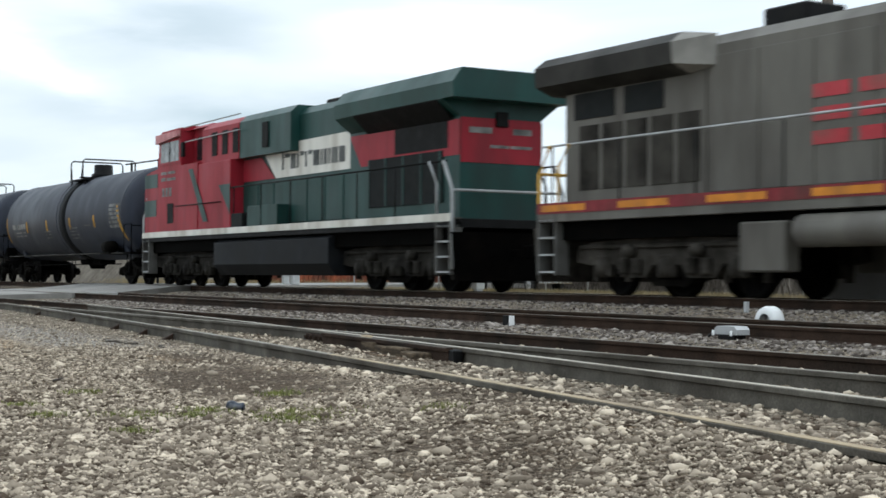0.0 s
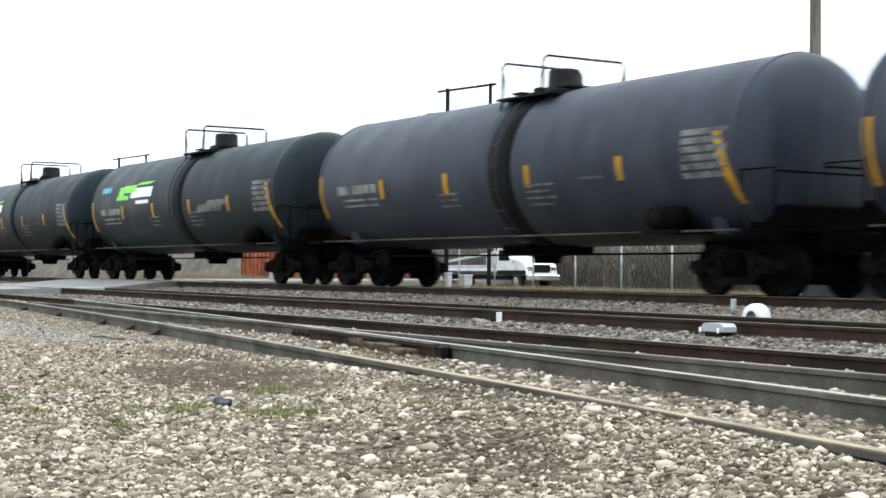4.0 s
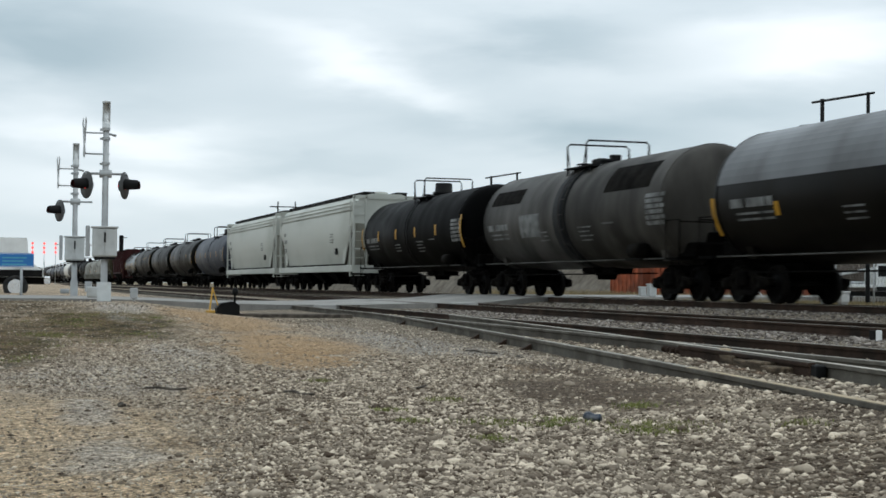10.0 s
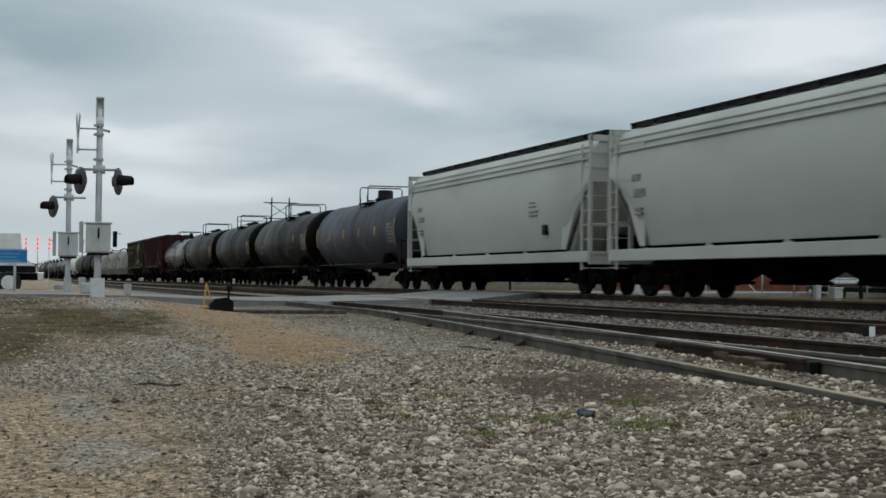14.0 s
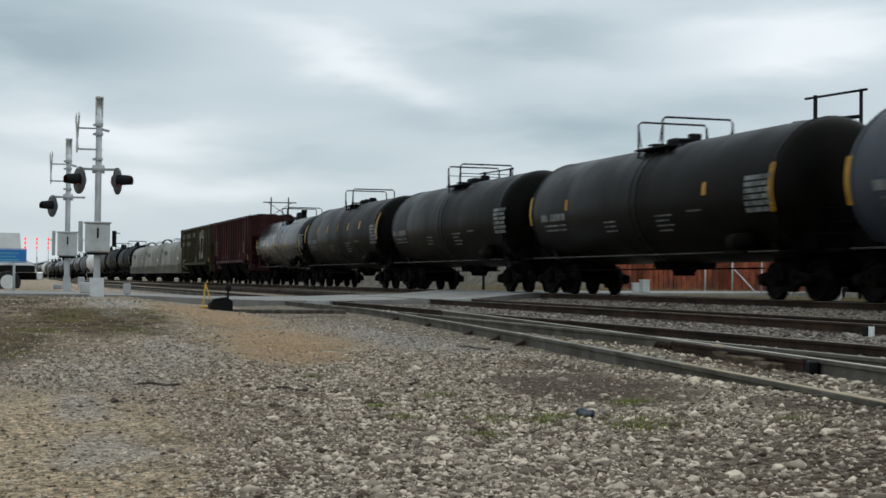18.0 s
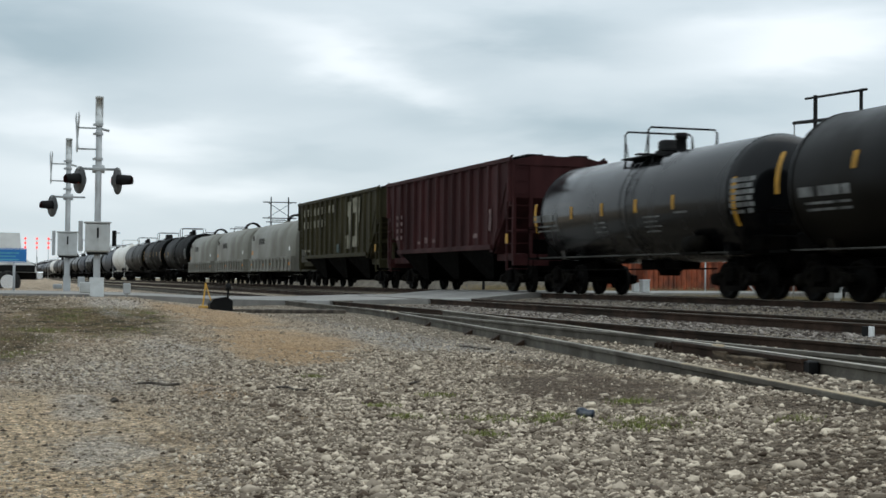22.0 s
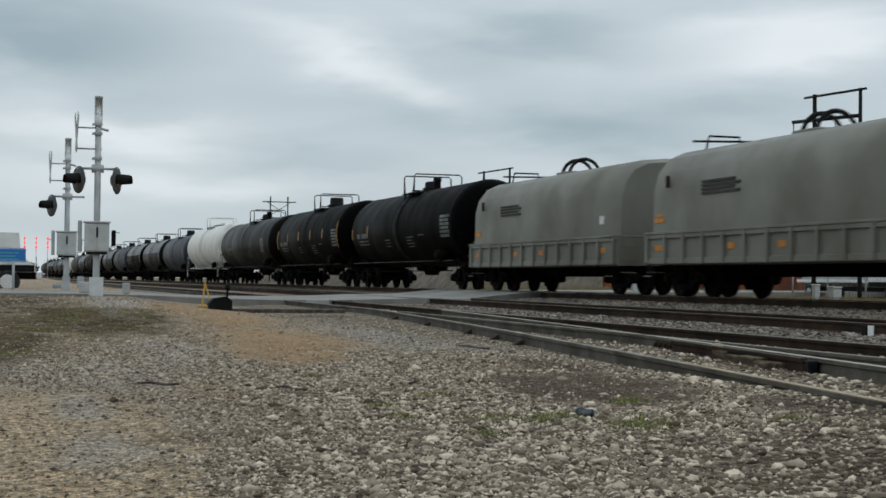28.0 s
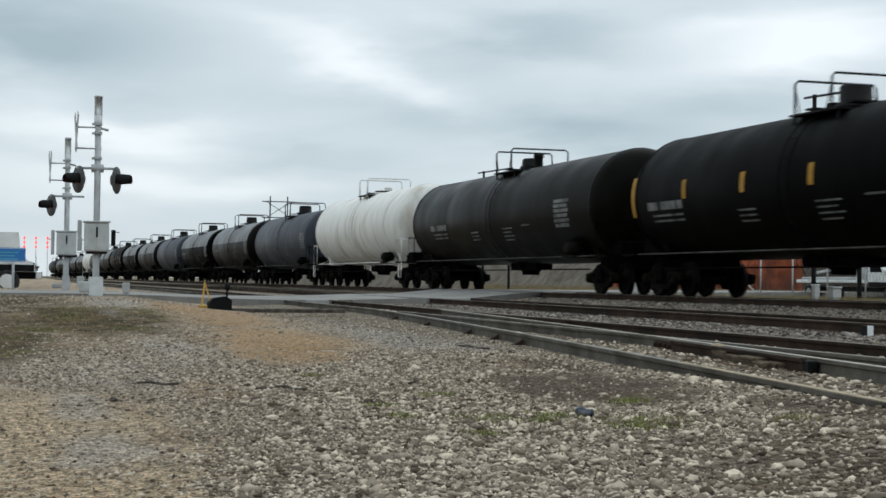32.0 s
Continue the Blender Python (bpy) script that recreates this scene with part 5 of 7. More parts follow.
def hopper(name, length, paint, label, style, marks=white_mark):
    """A covered hopper. style 1: smooth rounded sides; 2: ribbed sides."""
    car = thing(name, Matrix(), label, "hopper car", "freight train")
    half = length / 2
    b0, b1 = -half + 0.75, half - 0.75
    w = 1.6
    ztop = 4.52 if style == 1 else 4.28
    slope = 1.9
    if style == 1:
        side_in = [(0.26, 1.05), (0.22, 1.25), (0.10, 1.8), (0.02, 2.4), (0.0, 2.95), (0.03, 3.5), (0.12, 3.97), (0.40, 4.36), (0.9, 4.52)]
        ys = [(-w + d, z) for d, z in side_in] + [(w - d, z) for d, z in reversed(side_in)]
    else:
        ys = [(-w + 0.03, 1.45), (-w + 0.03, ztop - 0.1), (-0.9, ztop + 0.06), (0.9, ztop + 0.06), (w - 0.03, ztop - 0.1), (w - 0.03, 1.45)]
    n = len(ys)
    vs, fs = [], []
    # The body leans in at its ends below the roof.
    for x, k in ((b0, 0), (b0 + slope, 1), (b1 - slope, 1), (b1, 0)):
        for y, z in ys:
            zz = z if k else max(z, 3.15 if style == 1 else 3.0)
            yy = y if k else y * 0.995
            vs.append((x, yy, zz))
    for i in range(3):
        for k in range(n):
            q = (k + 1) % n
            fs.append((i * n + k, i * n + q, (i + 1) * n + q, (i + 1) * n + k))
    hull = Build().add(vs, fs, style == 1)
    hull.add(vs[:n], [tuple(range(n))]).add(vs[3 * n:], [tuple(range(n))])
    body = part("body", hull, paint, car)
    for s, xe in ((-1, b0), (1, b1)):
        for side in (-1, 1):
            y = side * (w - (0.10 if style == 1 else 0.02))
            xi = xe - s * slope
            sh = Build().prism([(xe, 4.0 if style == 1 else 4.35), (xi, 1.3), (xi - s * 0.3, 1.3), (xi - s * 0.3, 4.0)], y - 0.02, y + 0.02)
            part("end_shear_plate", sh, paint, body)
    if style == 2:
        n_rib = 15
        for k in range(n_rib + 1):
            x = b0 + 0.2 + (b1 - b0 - 0.4) * k / n_rib
            lo = 1.45 if abs(x) < half - 0.75 - slope else 1.45 + (abs(x) - (half - 0.75 - slope)) / slope * 1.6
            for side in (-1, 1):
                y = side * (w + 0.03)
                part("side_rib", Build().prism([(x - 0.11, y - side * 0.06), (x - 0.05, y + side * 0.05), (x + 0.05, y + side * 0.05), (x + 0.11, y - side * 0.06)], lo, ztop - 0.12, "z"), paint, body)
        tc = Build()
        for side in (-1, 1):
            tc.box(b0, b1, side * (w + 0.03) - 0.05, side * (w + 0.03) + 0.05, ztop - 0.14, ztop + 0.0, 0.01)
            tc.box(b0 + slope, b1 - slope, side * (w + 0.03) - 0.05, side * (w + 0.03) + 0.05, 1.38, 1.55, 0.01)
        part("side_chord", tc, paint, body)
    else:
        for side in (-1, 1):
            for k, (z, dy) in enumerate(((3.78, -0.05), (3.96, -0.10), (4.14, -0.22))):
                part("top_stiffener", Build().tube([(b0 + 0.15, side * (w + dy), z), (b1 - 0.15, side * (w + dy), z)], 0.035, 5), paint, body)
    sl = Build()
    for side in (-1, 1):
        sl.box(b0, b1, side * (w - 0.08) - 0.08, side * (w - 0.08) + 0.08, 0.92, 1.22, 0.015) if style == 1 else sl.box(b0, b0 + slope + 0.4, side * 1.2 - 0.1, side * 1.2 + 0.1, 1.02, 1.25, 0.015).box(b1 - slope - 0.4, b1, side * 1.2 - 0.1, side * 1.2 + 0.1, 1.02, 1.25, 0.015)
    part("side_sill", sl, paint, car)
    # Discharge hoppers.
    bays = 4 if style == 1 else 3
    span = (b1 - b0 - 2 * slope) / bays
    for k in range(bays):
        xc = b0 + slope + span * (k + 0.5)
        hp = Build()
        t, m, z0, z1 = span * (0.46 if style == 1 else 0.495), 0.35, 0.42, 1.30 if style == 1 else 1.46
        yt, yb = (1.45, 0.5) if style == 1 else (1.56, 1.0)
        v = [(xc - t, -yt, z1), (xc + t, -yt, z1), (xc + t, yt, z1), (xc - t, yt, z1), (xc - m, -yb, z0), (xc + m, -yb, z0), (xc + m, yb, z0), (xc - m, yb, z0)]
        hp.add(v, [(0, 1, 5, 4), (1, 2, 6, 5), (2, 3, 7, 6), (3, 0, 4, 7), (4, 5, 6, 7), (0, 3, 2, 1)])
        hp.box(xc - 0.5, xc + 0.5, -0.55, 0.55, 0.34, 0.43)
        part("discharge_hopper", hp, under_dark, car)
    # Roof walkway and hatches.
    rf = Build()
    lift = 0.05 if style == 1 else 0.08
    for side in (-1, 1):
        rf.box(b0 + 0.1, b1 - 0.1, side * 0.78 - 0.26, side * 0.78 + 0.26, ztop + lift, ztop + lift + 0.04)
        for k in range(14):
            x = b0 + 0.3 + (b1 - b0 - 0.6) * k / 13
            rf.box(x - 0.03, x + 0.03, side * 0.78 - 0.3, side * 0.78 + 0.3, ztop - 0.02, ztop + lift)
    if style == 1:
        for side in (-1, 1):
            rf.box(b0 + 0.1, b1 - 0.1, side * 0.98 - 0.03, side * 0.98 + 0.03, ztop - 0.06, ztop + 0.09)
    part("roof_walkway", rf, dull_black, car, "open grating walkway on the roof")
    ht = Build()
    for k in range(8):
        x = b0 + 1.2 + (b1 - b0 - 2.4) * k / 7
        ht.lathe([(0, 0.38), (0.10, 0.38), (0.16, 0.3), (0.18, 0.0)], (x, 0, ztop + 0.0), "z", 14)
    part("roof_hatches", ht, paint, car)
    for s in (-1, 1):
        xe = s * (half - 0.75)
        en = Build()
        for y in (-1.52, -0.95, 0.95, 1.52):
            en.box(xe - 0.05, xe + 0.05, y - 0.05, y + 0.05, 1.0, ztop - 0.1)
        en.box(min(xe - 0.05, xe + 0.05), xe + 0.05, -1.55, 1.55, ztop - 0.25, ztop - 0.08)
        en.box(xe - 0.05, xe + 0.05, -1.55, 1.55, 1.9, 2.0)
        en.box(xe - 0.06, xe + 0.06, -1.55, 1.55, 0.86, 1.22)
        part("end_frame", en, paint, car)
        ld = Build()
        for k in range(9):
            z = 0.75 + 0.4 * k
            ld.tube([(xe - s * 0.0, -1.56, z), (xe - s * 0.5, -1.56, z)], 0.016, 4)
            ld.tube([(xe + s * 0.07, -1.5, z), (xe + s * 0.07, -1.0, z)], 0.016, 4)
        ld.box(min(xe - s * 0.47, xe - s * 0.53), max(xe - s * 0.47, xe - s * 0.53), -1.6, -1.54, 0.7, 4.2)
        part("ladder", ld, paint, car)
        # On the grey hoppers the recess shade is painted onto this sheet.
        sp = Build().prism([(xe - s * 0.12, 3.1), (xe - s * slope, 1.25), (xe - s * (slope + 0.1), 1.25), (xe - s * 0.12, 3.3)], -1.5, 1.5)
        part("slope_sheet", sp, paint if style == 2 else hopper_shade, car)
        bk = Build().box(min(xe - s * 0.3, xe - s * 1.4), max(xe - s * 0.3, xe - s * 1.4), -0.5, 0.5, 1.25, 1.7, 0.03)
        part("brake_gear", bk, under_dark, car)
        part("center_sill", Build().box(min(xe + s * 0.3, xe - s * 3.4), max(xe + s * 0.3, xe - s * 3.4), -0.35, 0.35, 0.66, 1.02), under_dark, car)
        truck(car, s * (half - 2.3))
        coupler(car, s * half, s)
    y0, y1 = (-w - 0.010, -w + 0.08) if style == 1 else (-w - 0.048, -w - 0.033)
    if style == 1:
        spots = [(-half + 2.3, 2.95, 0.55, 0.18), (-half + 2.4, 2.55, 0.75, 0.2), (-half + 2.5, 2.2, 0.45, 0.07), (-half + 2.5, 2.08, 0.45, 0.06), (half - 5.6, 2.72, 0.6, 0.05), (half - 5.6, 2.6, 0.6, 0.05), (half - 5.6, 2.45, 0.8, 0.05), (half - 5.6, 2.33, 0.7, 0.05)]
        tint, note = mark_grey, "faded dark grey mark as a plain bar"
        part("placard", Build().box(half - 4.4, half - 4.1, y0, y1, 1.75, 2.05), dull_black, body, "small black placard")
    elif paint is olive_paint:
        spots = [(-half + 2.3 + 0.85 * k, 3.52 - 0.62 * r, 0.32, 0.36) for r in (0, 1) for k in range(9 - 2 * r)]
        spots += [(-half + 2.6 + 0.5 * k, 1.72, 0.3, 0.12) for k in range(3)]
        big = [(2.55, 1.75, 1.0, 0.62), (2.99, 3.2, 0.58, 0.67), (3.21, 2.37, 0.36, 0.83), (3.75, 3.34, 1.6, 0.66), (4.65, 2.9, 0.6, 0.44), (4.53, 2.3, 0.6, 0.6), (3.79, 1.82, 1.34, 0.48)]
        spots += big
        part("side_card", Build().box(0.75, 1.2, y0, y1, 1.6, 2.0), loco_green, body, "small green card")
        tint, note = pale_patch, "pale patch on the olive side"
    else:
        spots = [(-half + 2.4 + 0.62 * k, 1.95 + 0.27 * r, 0.22, 0.15) for k in (0, 1) for r in range(4)]
        spots += [(-half + 5.6, 1.72, 0.3, 0.1), (-half + 6.6, 1.75, 0.45, 0.2), (-half + 7.6, 1.75, 0.4, 0.12), (half - 4.6, 1.8, 0.45, 0.14), (half - 3.0, 2.0, 0.3, 0.7)]
        tint, note = mark_rose, "faded mark as a plain bar"
    for x, z, ww, h in spots:
        part("side_mark", Build().box(x, x + ww, y0, y1, z, z + h), tint, body, note)
    if style == 2:
        part("reflector", Build().box(b1 - 0.32, b1 - 0.1, -w - 0.09, -w - 0.082, 1.55, 1.85), yellow_mark, body, "small yellow reflector")
    return car


def coil_car(name, length, label):
    """A coil car: a low sill with posts under a rounded removable hood."""
    car = thing(name, Matrix(), label, "coil car", "freight train")
    half = length / 2
    e = half - 1.0
    w = 1.55
    sl = Build()
    sl.box(-e, e, -w + 0.08, w - 0.08, 0.78, 0.88)
    tr = part("trough", sl, coil_grey, car)
    for side in (-1, 1):
        part("lower_sill", Build().box(-e, e, side * w - 0.07, side * w + 0.07, 0.80, 0.94, 0.01), coil_grey, tr)
        part("upper_sill", Build().box(-e, e, side * w - 0.09, side * w + 0.09, 1.42, 1.52, 0.01), coil_grey, tr)
        part("side_sheet", Build().box(-e, e, side * w - 0.03, side * w + 0.03, 0.94, 1.42), coil_grey, tr)
    for k in range(13):
        x = -e + 0.1 + (2 * e - 0.2) * k / 12
        for side in (-1, 1):
            part("side_post", Build().box(x - 0.07, x + 0.07, side * (w + 0.06) - 0.06, side * (w + 0.06) + 0.06, 0.80, 1.52, 0.01), coil_grey, tr)
    hood = Build()
    sec = [(-w + 0.0, 1.56), (-w + 0.02, 2.62), (-w + 0.14, 3.05), (-w + 0.42, 3.42), (-w + 0.85, 3.61), (0, 3.67), (w - 0.85, 3.61), (w - 0.42, 3.42), (w - 0.14, 3.05), (w - 0.02, 2.62), (w - 0.0, 1.56)]
    n = len(sec)
    vs, fs = [], []
    for x, k in ((-e + 0.1, 0.90), (-e + 0.28, 1.0), (e - 0.28, 1.0), (e - 0.1, 0.90)):
        for y, z in sec:
            vs.append((x, y * k, 1.56 + (z - 1.56) * (k * 0.5 + 0.5)))
    for i in range(3):
        fs += [(i * n + k, i * n + k + 1, (i + 1) * n + k + 1, (i + 1) * n + k) for k in range(n - 1)]
    hood.add(vs, fs, True)
    hood.add([vs[k] for k in range(n)], [tuple(range(n))]).add([vs[3 * n + k] for k in range(n)], [tuple(range(n))])
    hd = part("hood", hood, coil_grey, car, "rounded grey steel hood")
    for x in (-0.5, 0.1):
        arc = [(x, 0.50 * math.cos(radians(a)), 3.58 + 0.50 * math.sin(radians(a))) for a in range(0, 181, 15)]
        part("lifting_ring", Build().tube(arc, 0.055, 6), dull_black, hd)
    part("ring_saddle", Build().box(-0.75, 0.35, -0.62, 0.62, 3.57, 3.69, 0.02), coil_grey, hd)
    x = -e + 1.1
    part("stacking_guide", Build().tube([(x, -0.5, 3.63), (x, -0.42, 3.97), (x, 0.42, 3.97), (x, 0.5, 3.63)], 0.03, 5).tube([(x - 0.25, -0.75, 3.85), (x + 0.25, 0.75, 3.85)], 0.03, 5), dull_black, hd)
    part("guide_strap", Build().box(x - 0.06, x + 0.06, -w - 0.02, -w + 0.04, 2.66, 2.95, 0.008), rail_rust, hd, "rust-stained strap on the hood")
    mk = Build()
    for k in range(4):
        mk.box(-e + 3.0, -e + 4.9 - 0.25 * (k % 2), -w - 0.012, -w + 0.03, 2.40 + 0.09 * k, 2.46 + 0.09 * k)
    part("emblem", mk, mark_dark, hd, "dark emblem as plain bars")
    mk2 = Build().box(-e + 0.4, -e + 0.95, -w - 0.012, -w, 1.82, 1.92).box(-e + 0.5, -e + 0.9, -w - 0.012, -w, 1.96, 2.02)
    part("number_mark", mk2, stripe_orange, hd, "faded orange mark as plain bars")["kind"] = "stuff"
    part("hood_lip", Build().box(-e + 0.05, e - 0.05, -w - 0.11, w + 0.11, 1.523, 1.585, 0.008), coil_grey, hd)
    part("white_card", Build().box(e - 1.2, e - 0.9, -w - 0.012, -w, 1.9, 2.12), bright_white, hd)
    for x, l in ((-e + 0.75, 0.5), (-e + 4.6, 0.3), (-e + 6.9, 0.3), (e - 1.05, 0.55)):
        part("side_reflector", Build().box(x - l / 2, x + l / 2, -w - 0.045, -w - 0.028, 1.12, 1.26), stripe_orange, tr, "worn orange mark")
    for s in (-1, 1):
        part("center_sill", Build().box(min(s * (half - 0.5), 0), max(s * (half - 0.5), 0), -0.35, 0.35, 0.50, 0.80), under_dark, car)
        ed = Build()
        xe = s * e
        ed.box(min(xe, xe + s * 0.08), max(xe, xe + s * 0.08), -w, w, 0.78, 1.52)
        for k in range(4):
            ed.tube([(xe + s * 0.14, -1.5, 0.6 + 0.35 * k), (xe + s * 0.14, -1.05, 0.6 + 0.35 * k)], 0.016, 4)
            ed.tube([(xe - s * 0.0, -w - 0.13, 0.5 + 0.35 * k), (xe - s * 0.45, -w - 0.13, 0.5 + 0.35 * k)], 0.016, 4)
        part("end_sheet", ed, coil_grey, car)
        truck(car, s * (half - 2.0))
        coupler(car, s * half, s)
    return car


GAPS = [-27.8, -49.74, -67.96, -86.14, -104.47, -122.93, -141.68, -159.74, -177.32, -194.8, -214.97, -235.57, -253.77, -272.03, -288.91, -306.19, -321.55, -338.77, -357.47, -373.24, -387.9, -402.6, -421.17, -439.29, -460.7, -478.9, -497.1, -515.3, -533.5]
SIZED = set()
START = []


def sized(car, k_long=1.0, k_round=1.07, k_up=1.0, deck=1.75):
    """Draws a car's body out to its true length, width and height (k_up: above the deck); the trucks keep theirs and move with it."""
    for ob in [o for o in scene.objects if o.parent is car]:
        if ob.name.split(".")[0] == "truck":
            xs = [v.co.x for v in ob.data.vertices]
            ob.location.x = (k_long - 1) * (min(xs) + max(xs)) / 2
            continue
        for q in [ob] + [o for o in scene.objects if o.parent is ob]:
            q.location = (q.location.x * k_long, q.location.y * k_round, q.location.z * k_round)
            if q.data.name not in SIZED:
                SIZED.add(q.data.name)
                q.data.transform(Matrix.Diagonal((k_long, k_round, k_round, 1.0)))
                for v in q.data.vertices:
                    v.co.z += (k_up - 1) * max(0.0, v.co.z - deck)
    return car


def place(car, mid):
    car.matrix_basis = pose(mid, line_a(mid), A_TOP)
    START.append((car, mid))
    return car


def mid(k):
    return (GAPS[k] + GAPS[k + 1]) / 2


def gap_len(k):
    return GAPS[k] - GAPS[k + 1]


def strips(n, z0, z1, half, ends=True, sl=0.0):
    """Reflector strips along a side: n short ones, and a tall one near each end."""
    out = [(-half + 4.48 + (2 * half - 9.28) * k / (n - 1), z0, z1, 0.0) for k in range(n)]
    if ends:
        out += [(-half + 1.47, z0 - 0.35, z1 + 0.2, 0.0), (half - 1.58, z0 - 0.5, z1 + 0.25, sl)]
    return out


def build_train():
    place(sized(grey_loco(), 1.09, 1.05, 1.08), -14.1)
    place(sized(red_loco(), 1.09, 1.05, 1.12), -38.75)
    slate = "slate grey tank car with yellow reflectors and white stencils"
    y5 = [(-4.5, 1.98, 2.40, 0.0), (-1.6, 1.98, 2.40, 0.0), (1.55, 1.98, 2.40, 0.0), (4.55, 1.98, 2.40, 0.0), (-7.63, 1.63, 2.60, 0.0), (7.62, 1.48, 2.65, -0.4)]
    spec = [
        (1, slate_paint, slate, dict(yellow=y5, plat_mid=0.55, band=0.42)),
        (2, slate_paint, slate, dict(yellow=y5, plat_mid=0.55, band=0.42)),
        (3, green_black_paint, "dark grey tank car with a lime green and white emblem", dict(yellow=y5, logo=1, plat_mid=0.55, band=0.4)),
        (4, green_black_paint, "dark grey tank car with a lime green and white emblem", dict(yellow=y5, logo=2, band=0.3)),
        (5, black_paint, "black tank car with tall yellow reflectors", dict(yellow=[(-4.25, 2.15, 2.6, 0.0), (-1.2, 2.15, 2.6, 0.0), (2.07, 2.15, 2.6, 0.0), (5.0, 2.15, 2.6, 0.0), (-7.6, 1.85, 2.8, 0.0), (8.0, 1.75, 2.85, 0.0)])),
        (6, brown_paint, "dark tank car with a paler upper jacket", dict(tone=jacket_sheen_pale, plat_mid=0.35, housing=0, yellow=strips(3, 1.9, 2.2, 9.1, True))),
        (7, grey_tank_paint, "dirty grey tank car with a black middle band", dict(housing=0, band=0.52)),
        (8, black_paint, "gloss black tank car with yellow reflectors", dict(yellow=strips(4, 2.2, 2.6, 9.1))),
        (11, slate_paint, "dark blue grey tank car with yellow reflectors", dict(yellow=strips(4, 2.25, 2.65, 9.1))),
        (12, brown_paint, "dull brown black steel tank car", dict(housing=0, yellow=strips(2, 2.4, 2.7, 9.1, True))),
        (13, brown_paint, "dull brown black tank car with worn marks", dict(housing=0, rail_h=2)),
        (14, brown_paint, "dull dark tank car with small reflectors", dict(housing=0, yellow=strips(5, 2.6, 2.95, 9.1))),
        (15, silver_paint, "short gloss black tank car with yellow reflectors", dict(housing=2, yellow=strips(4, 2.15, 2.5, 8.07), radius=1.46, zc=2.35)),
        (21, black_paint, "black tank car with a grimy side", dict(housing=2, stencil=pale_mark, band=0.35, yellow=[(-7.6, 2.1, 2.55, 0.0), (-4.8, 2.3, 2.65, 0.0)])),
        (22, black_paint, "black tank car with yellow reflectors", dict(plat_mid=0.4, yellow=strips(4, 2.35, 2.8, 9.1))),
        (23, brown_paint, "dull black tank car with pale reflectors", dict(housing=2, stencil=pale_mark)),
        (24, white_paint, "white tank car streaked with rust", dict(housing=0, stencil=None, radius=1.62, zc=2.65)),
        (25, slate_paint, "plain blue grey tank car far back", dict(stencil=pale_mark)),
        (26, brown_paint, "plain dull dark tank car with sky sheen painted above", dict(stencil=pale_mark, tone=jacket_sheen_pale)),
        (27, black_paint, "plain black tank car with sky sheen painted above", dict(stencil=pale_mark, tone=jacket_sheen_pale)),
    ]
    made = {}
    for k, paint, label, kw in spec:
        if k >= 5:
            kw.setdefault("stencil", pale_mark)
        if k in (22, 23):
            kw.update(radius=1.59, zc=2.49)
        ahead = 0.3 if k <= 5 else 0.0
        kw["inset"] = 0.95 - ahead / 2
        made[k] = place(sized(tank_car("tank_car", gap_len(k), paint, label, **kw)), mid(k) + ahead)
    place(sized(hopper("covered_hopper", gap_len(9), hopper_grey, "light grey covered hopper with rounded sides", 1)), mid(9))
    place(sized(hopper("covered_hopper", gap_len(10), hopper_grey, "light grey covered hopper with rounded sides", 1)), mid(10))
    place(sized(hopper("covered_hopper", gap_len(16), oxide_red, "oxide red ribbed covered hopper", 2, pale_mark)), mid(16))
    place(sized(hopper("covered_hopper", gap_len(17), olive_paint, "olive green ribbed covered hopper with pale patches", 2, hopper_grey)), mid(17))
    coil_label = "grey coil car with a rounded hood and dark emblem"
    place(sized(coil_car("coil_car", gap_len(18), coil_label)), mid(18))
    c = sized(coil_car("coil_car", gap_len(19), coil_label))
    place(c, mid(19))
    START.append((copy_thing(c, pose(mid(20), line_a(mid(20)), A_TOP)), mid(20)))
    # The tail of the train: more tank cars, seen far off only.
    x = GAPS[-1]
    for i in range(14):
        src = made[(25, 26, 27, 22, 26, 23, 24, 27, 26, 25, 27, 26, 22, 25)[i]]
        START.append((copy_thing(src, pose(x - 9.2, line_a(x - 9.2), A_TOP)), x - 9.2))
        x -= 18.35


build_train()


def on_line(x, back=False):
    """A car's place on the main line."""
    return pose(x, line_a(x), A_TOP, 0, 0, math.degrees(math.atan(0.034)) + (180 if back else 0))


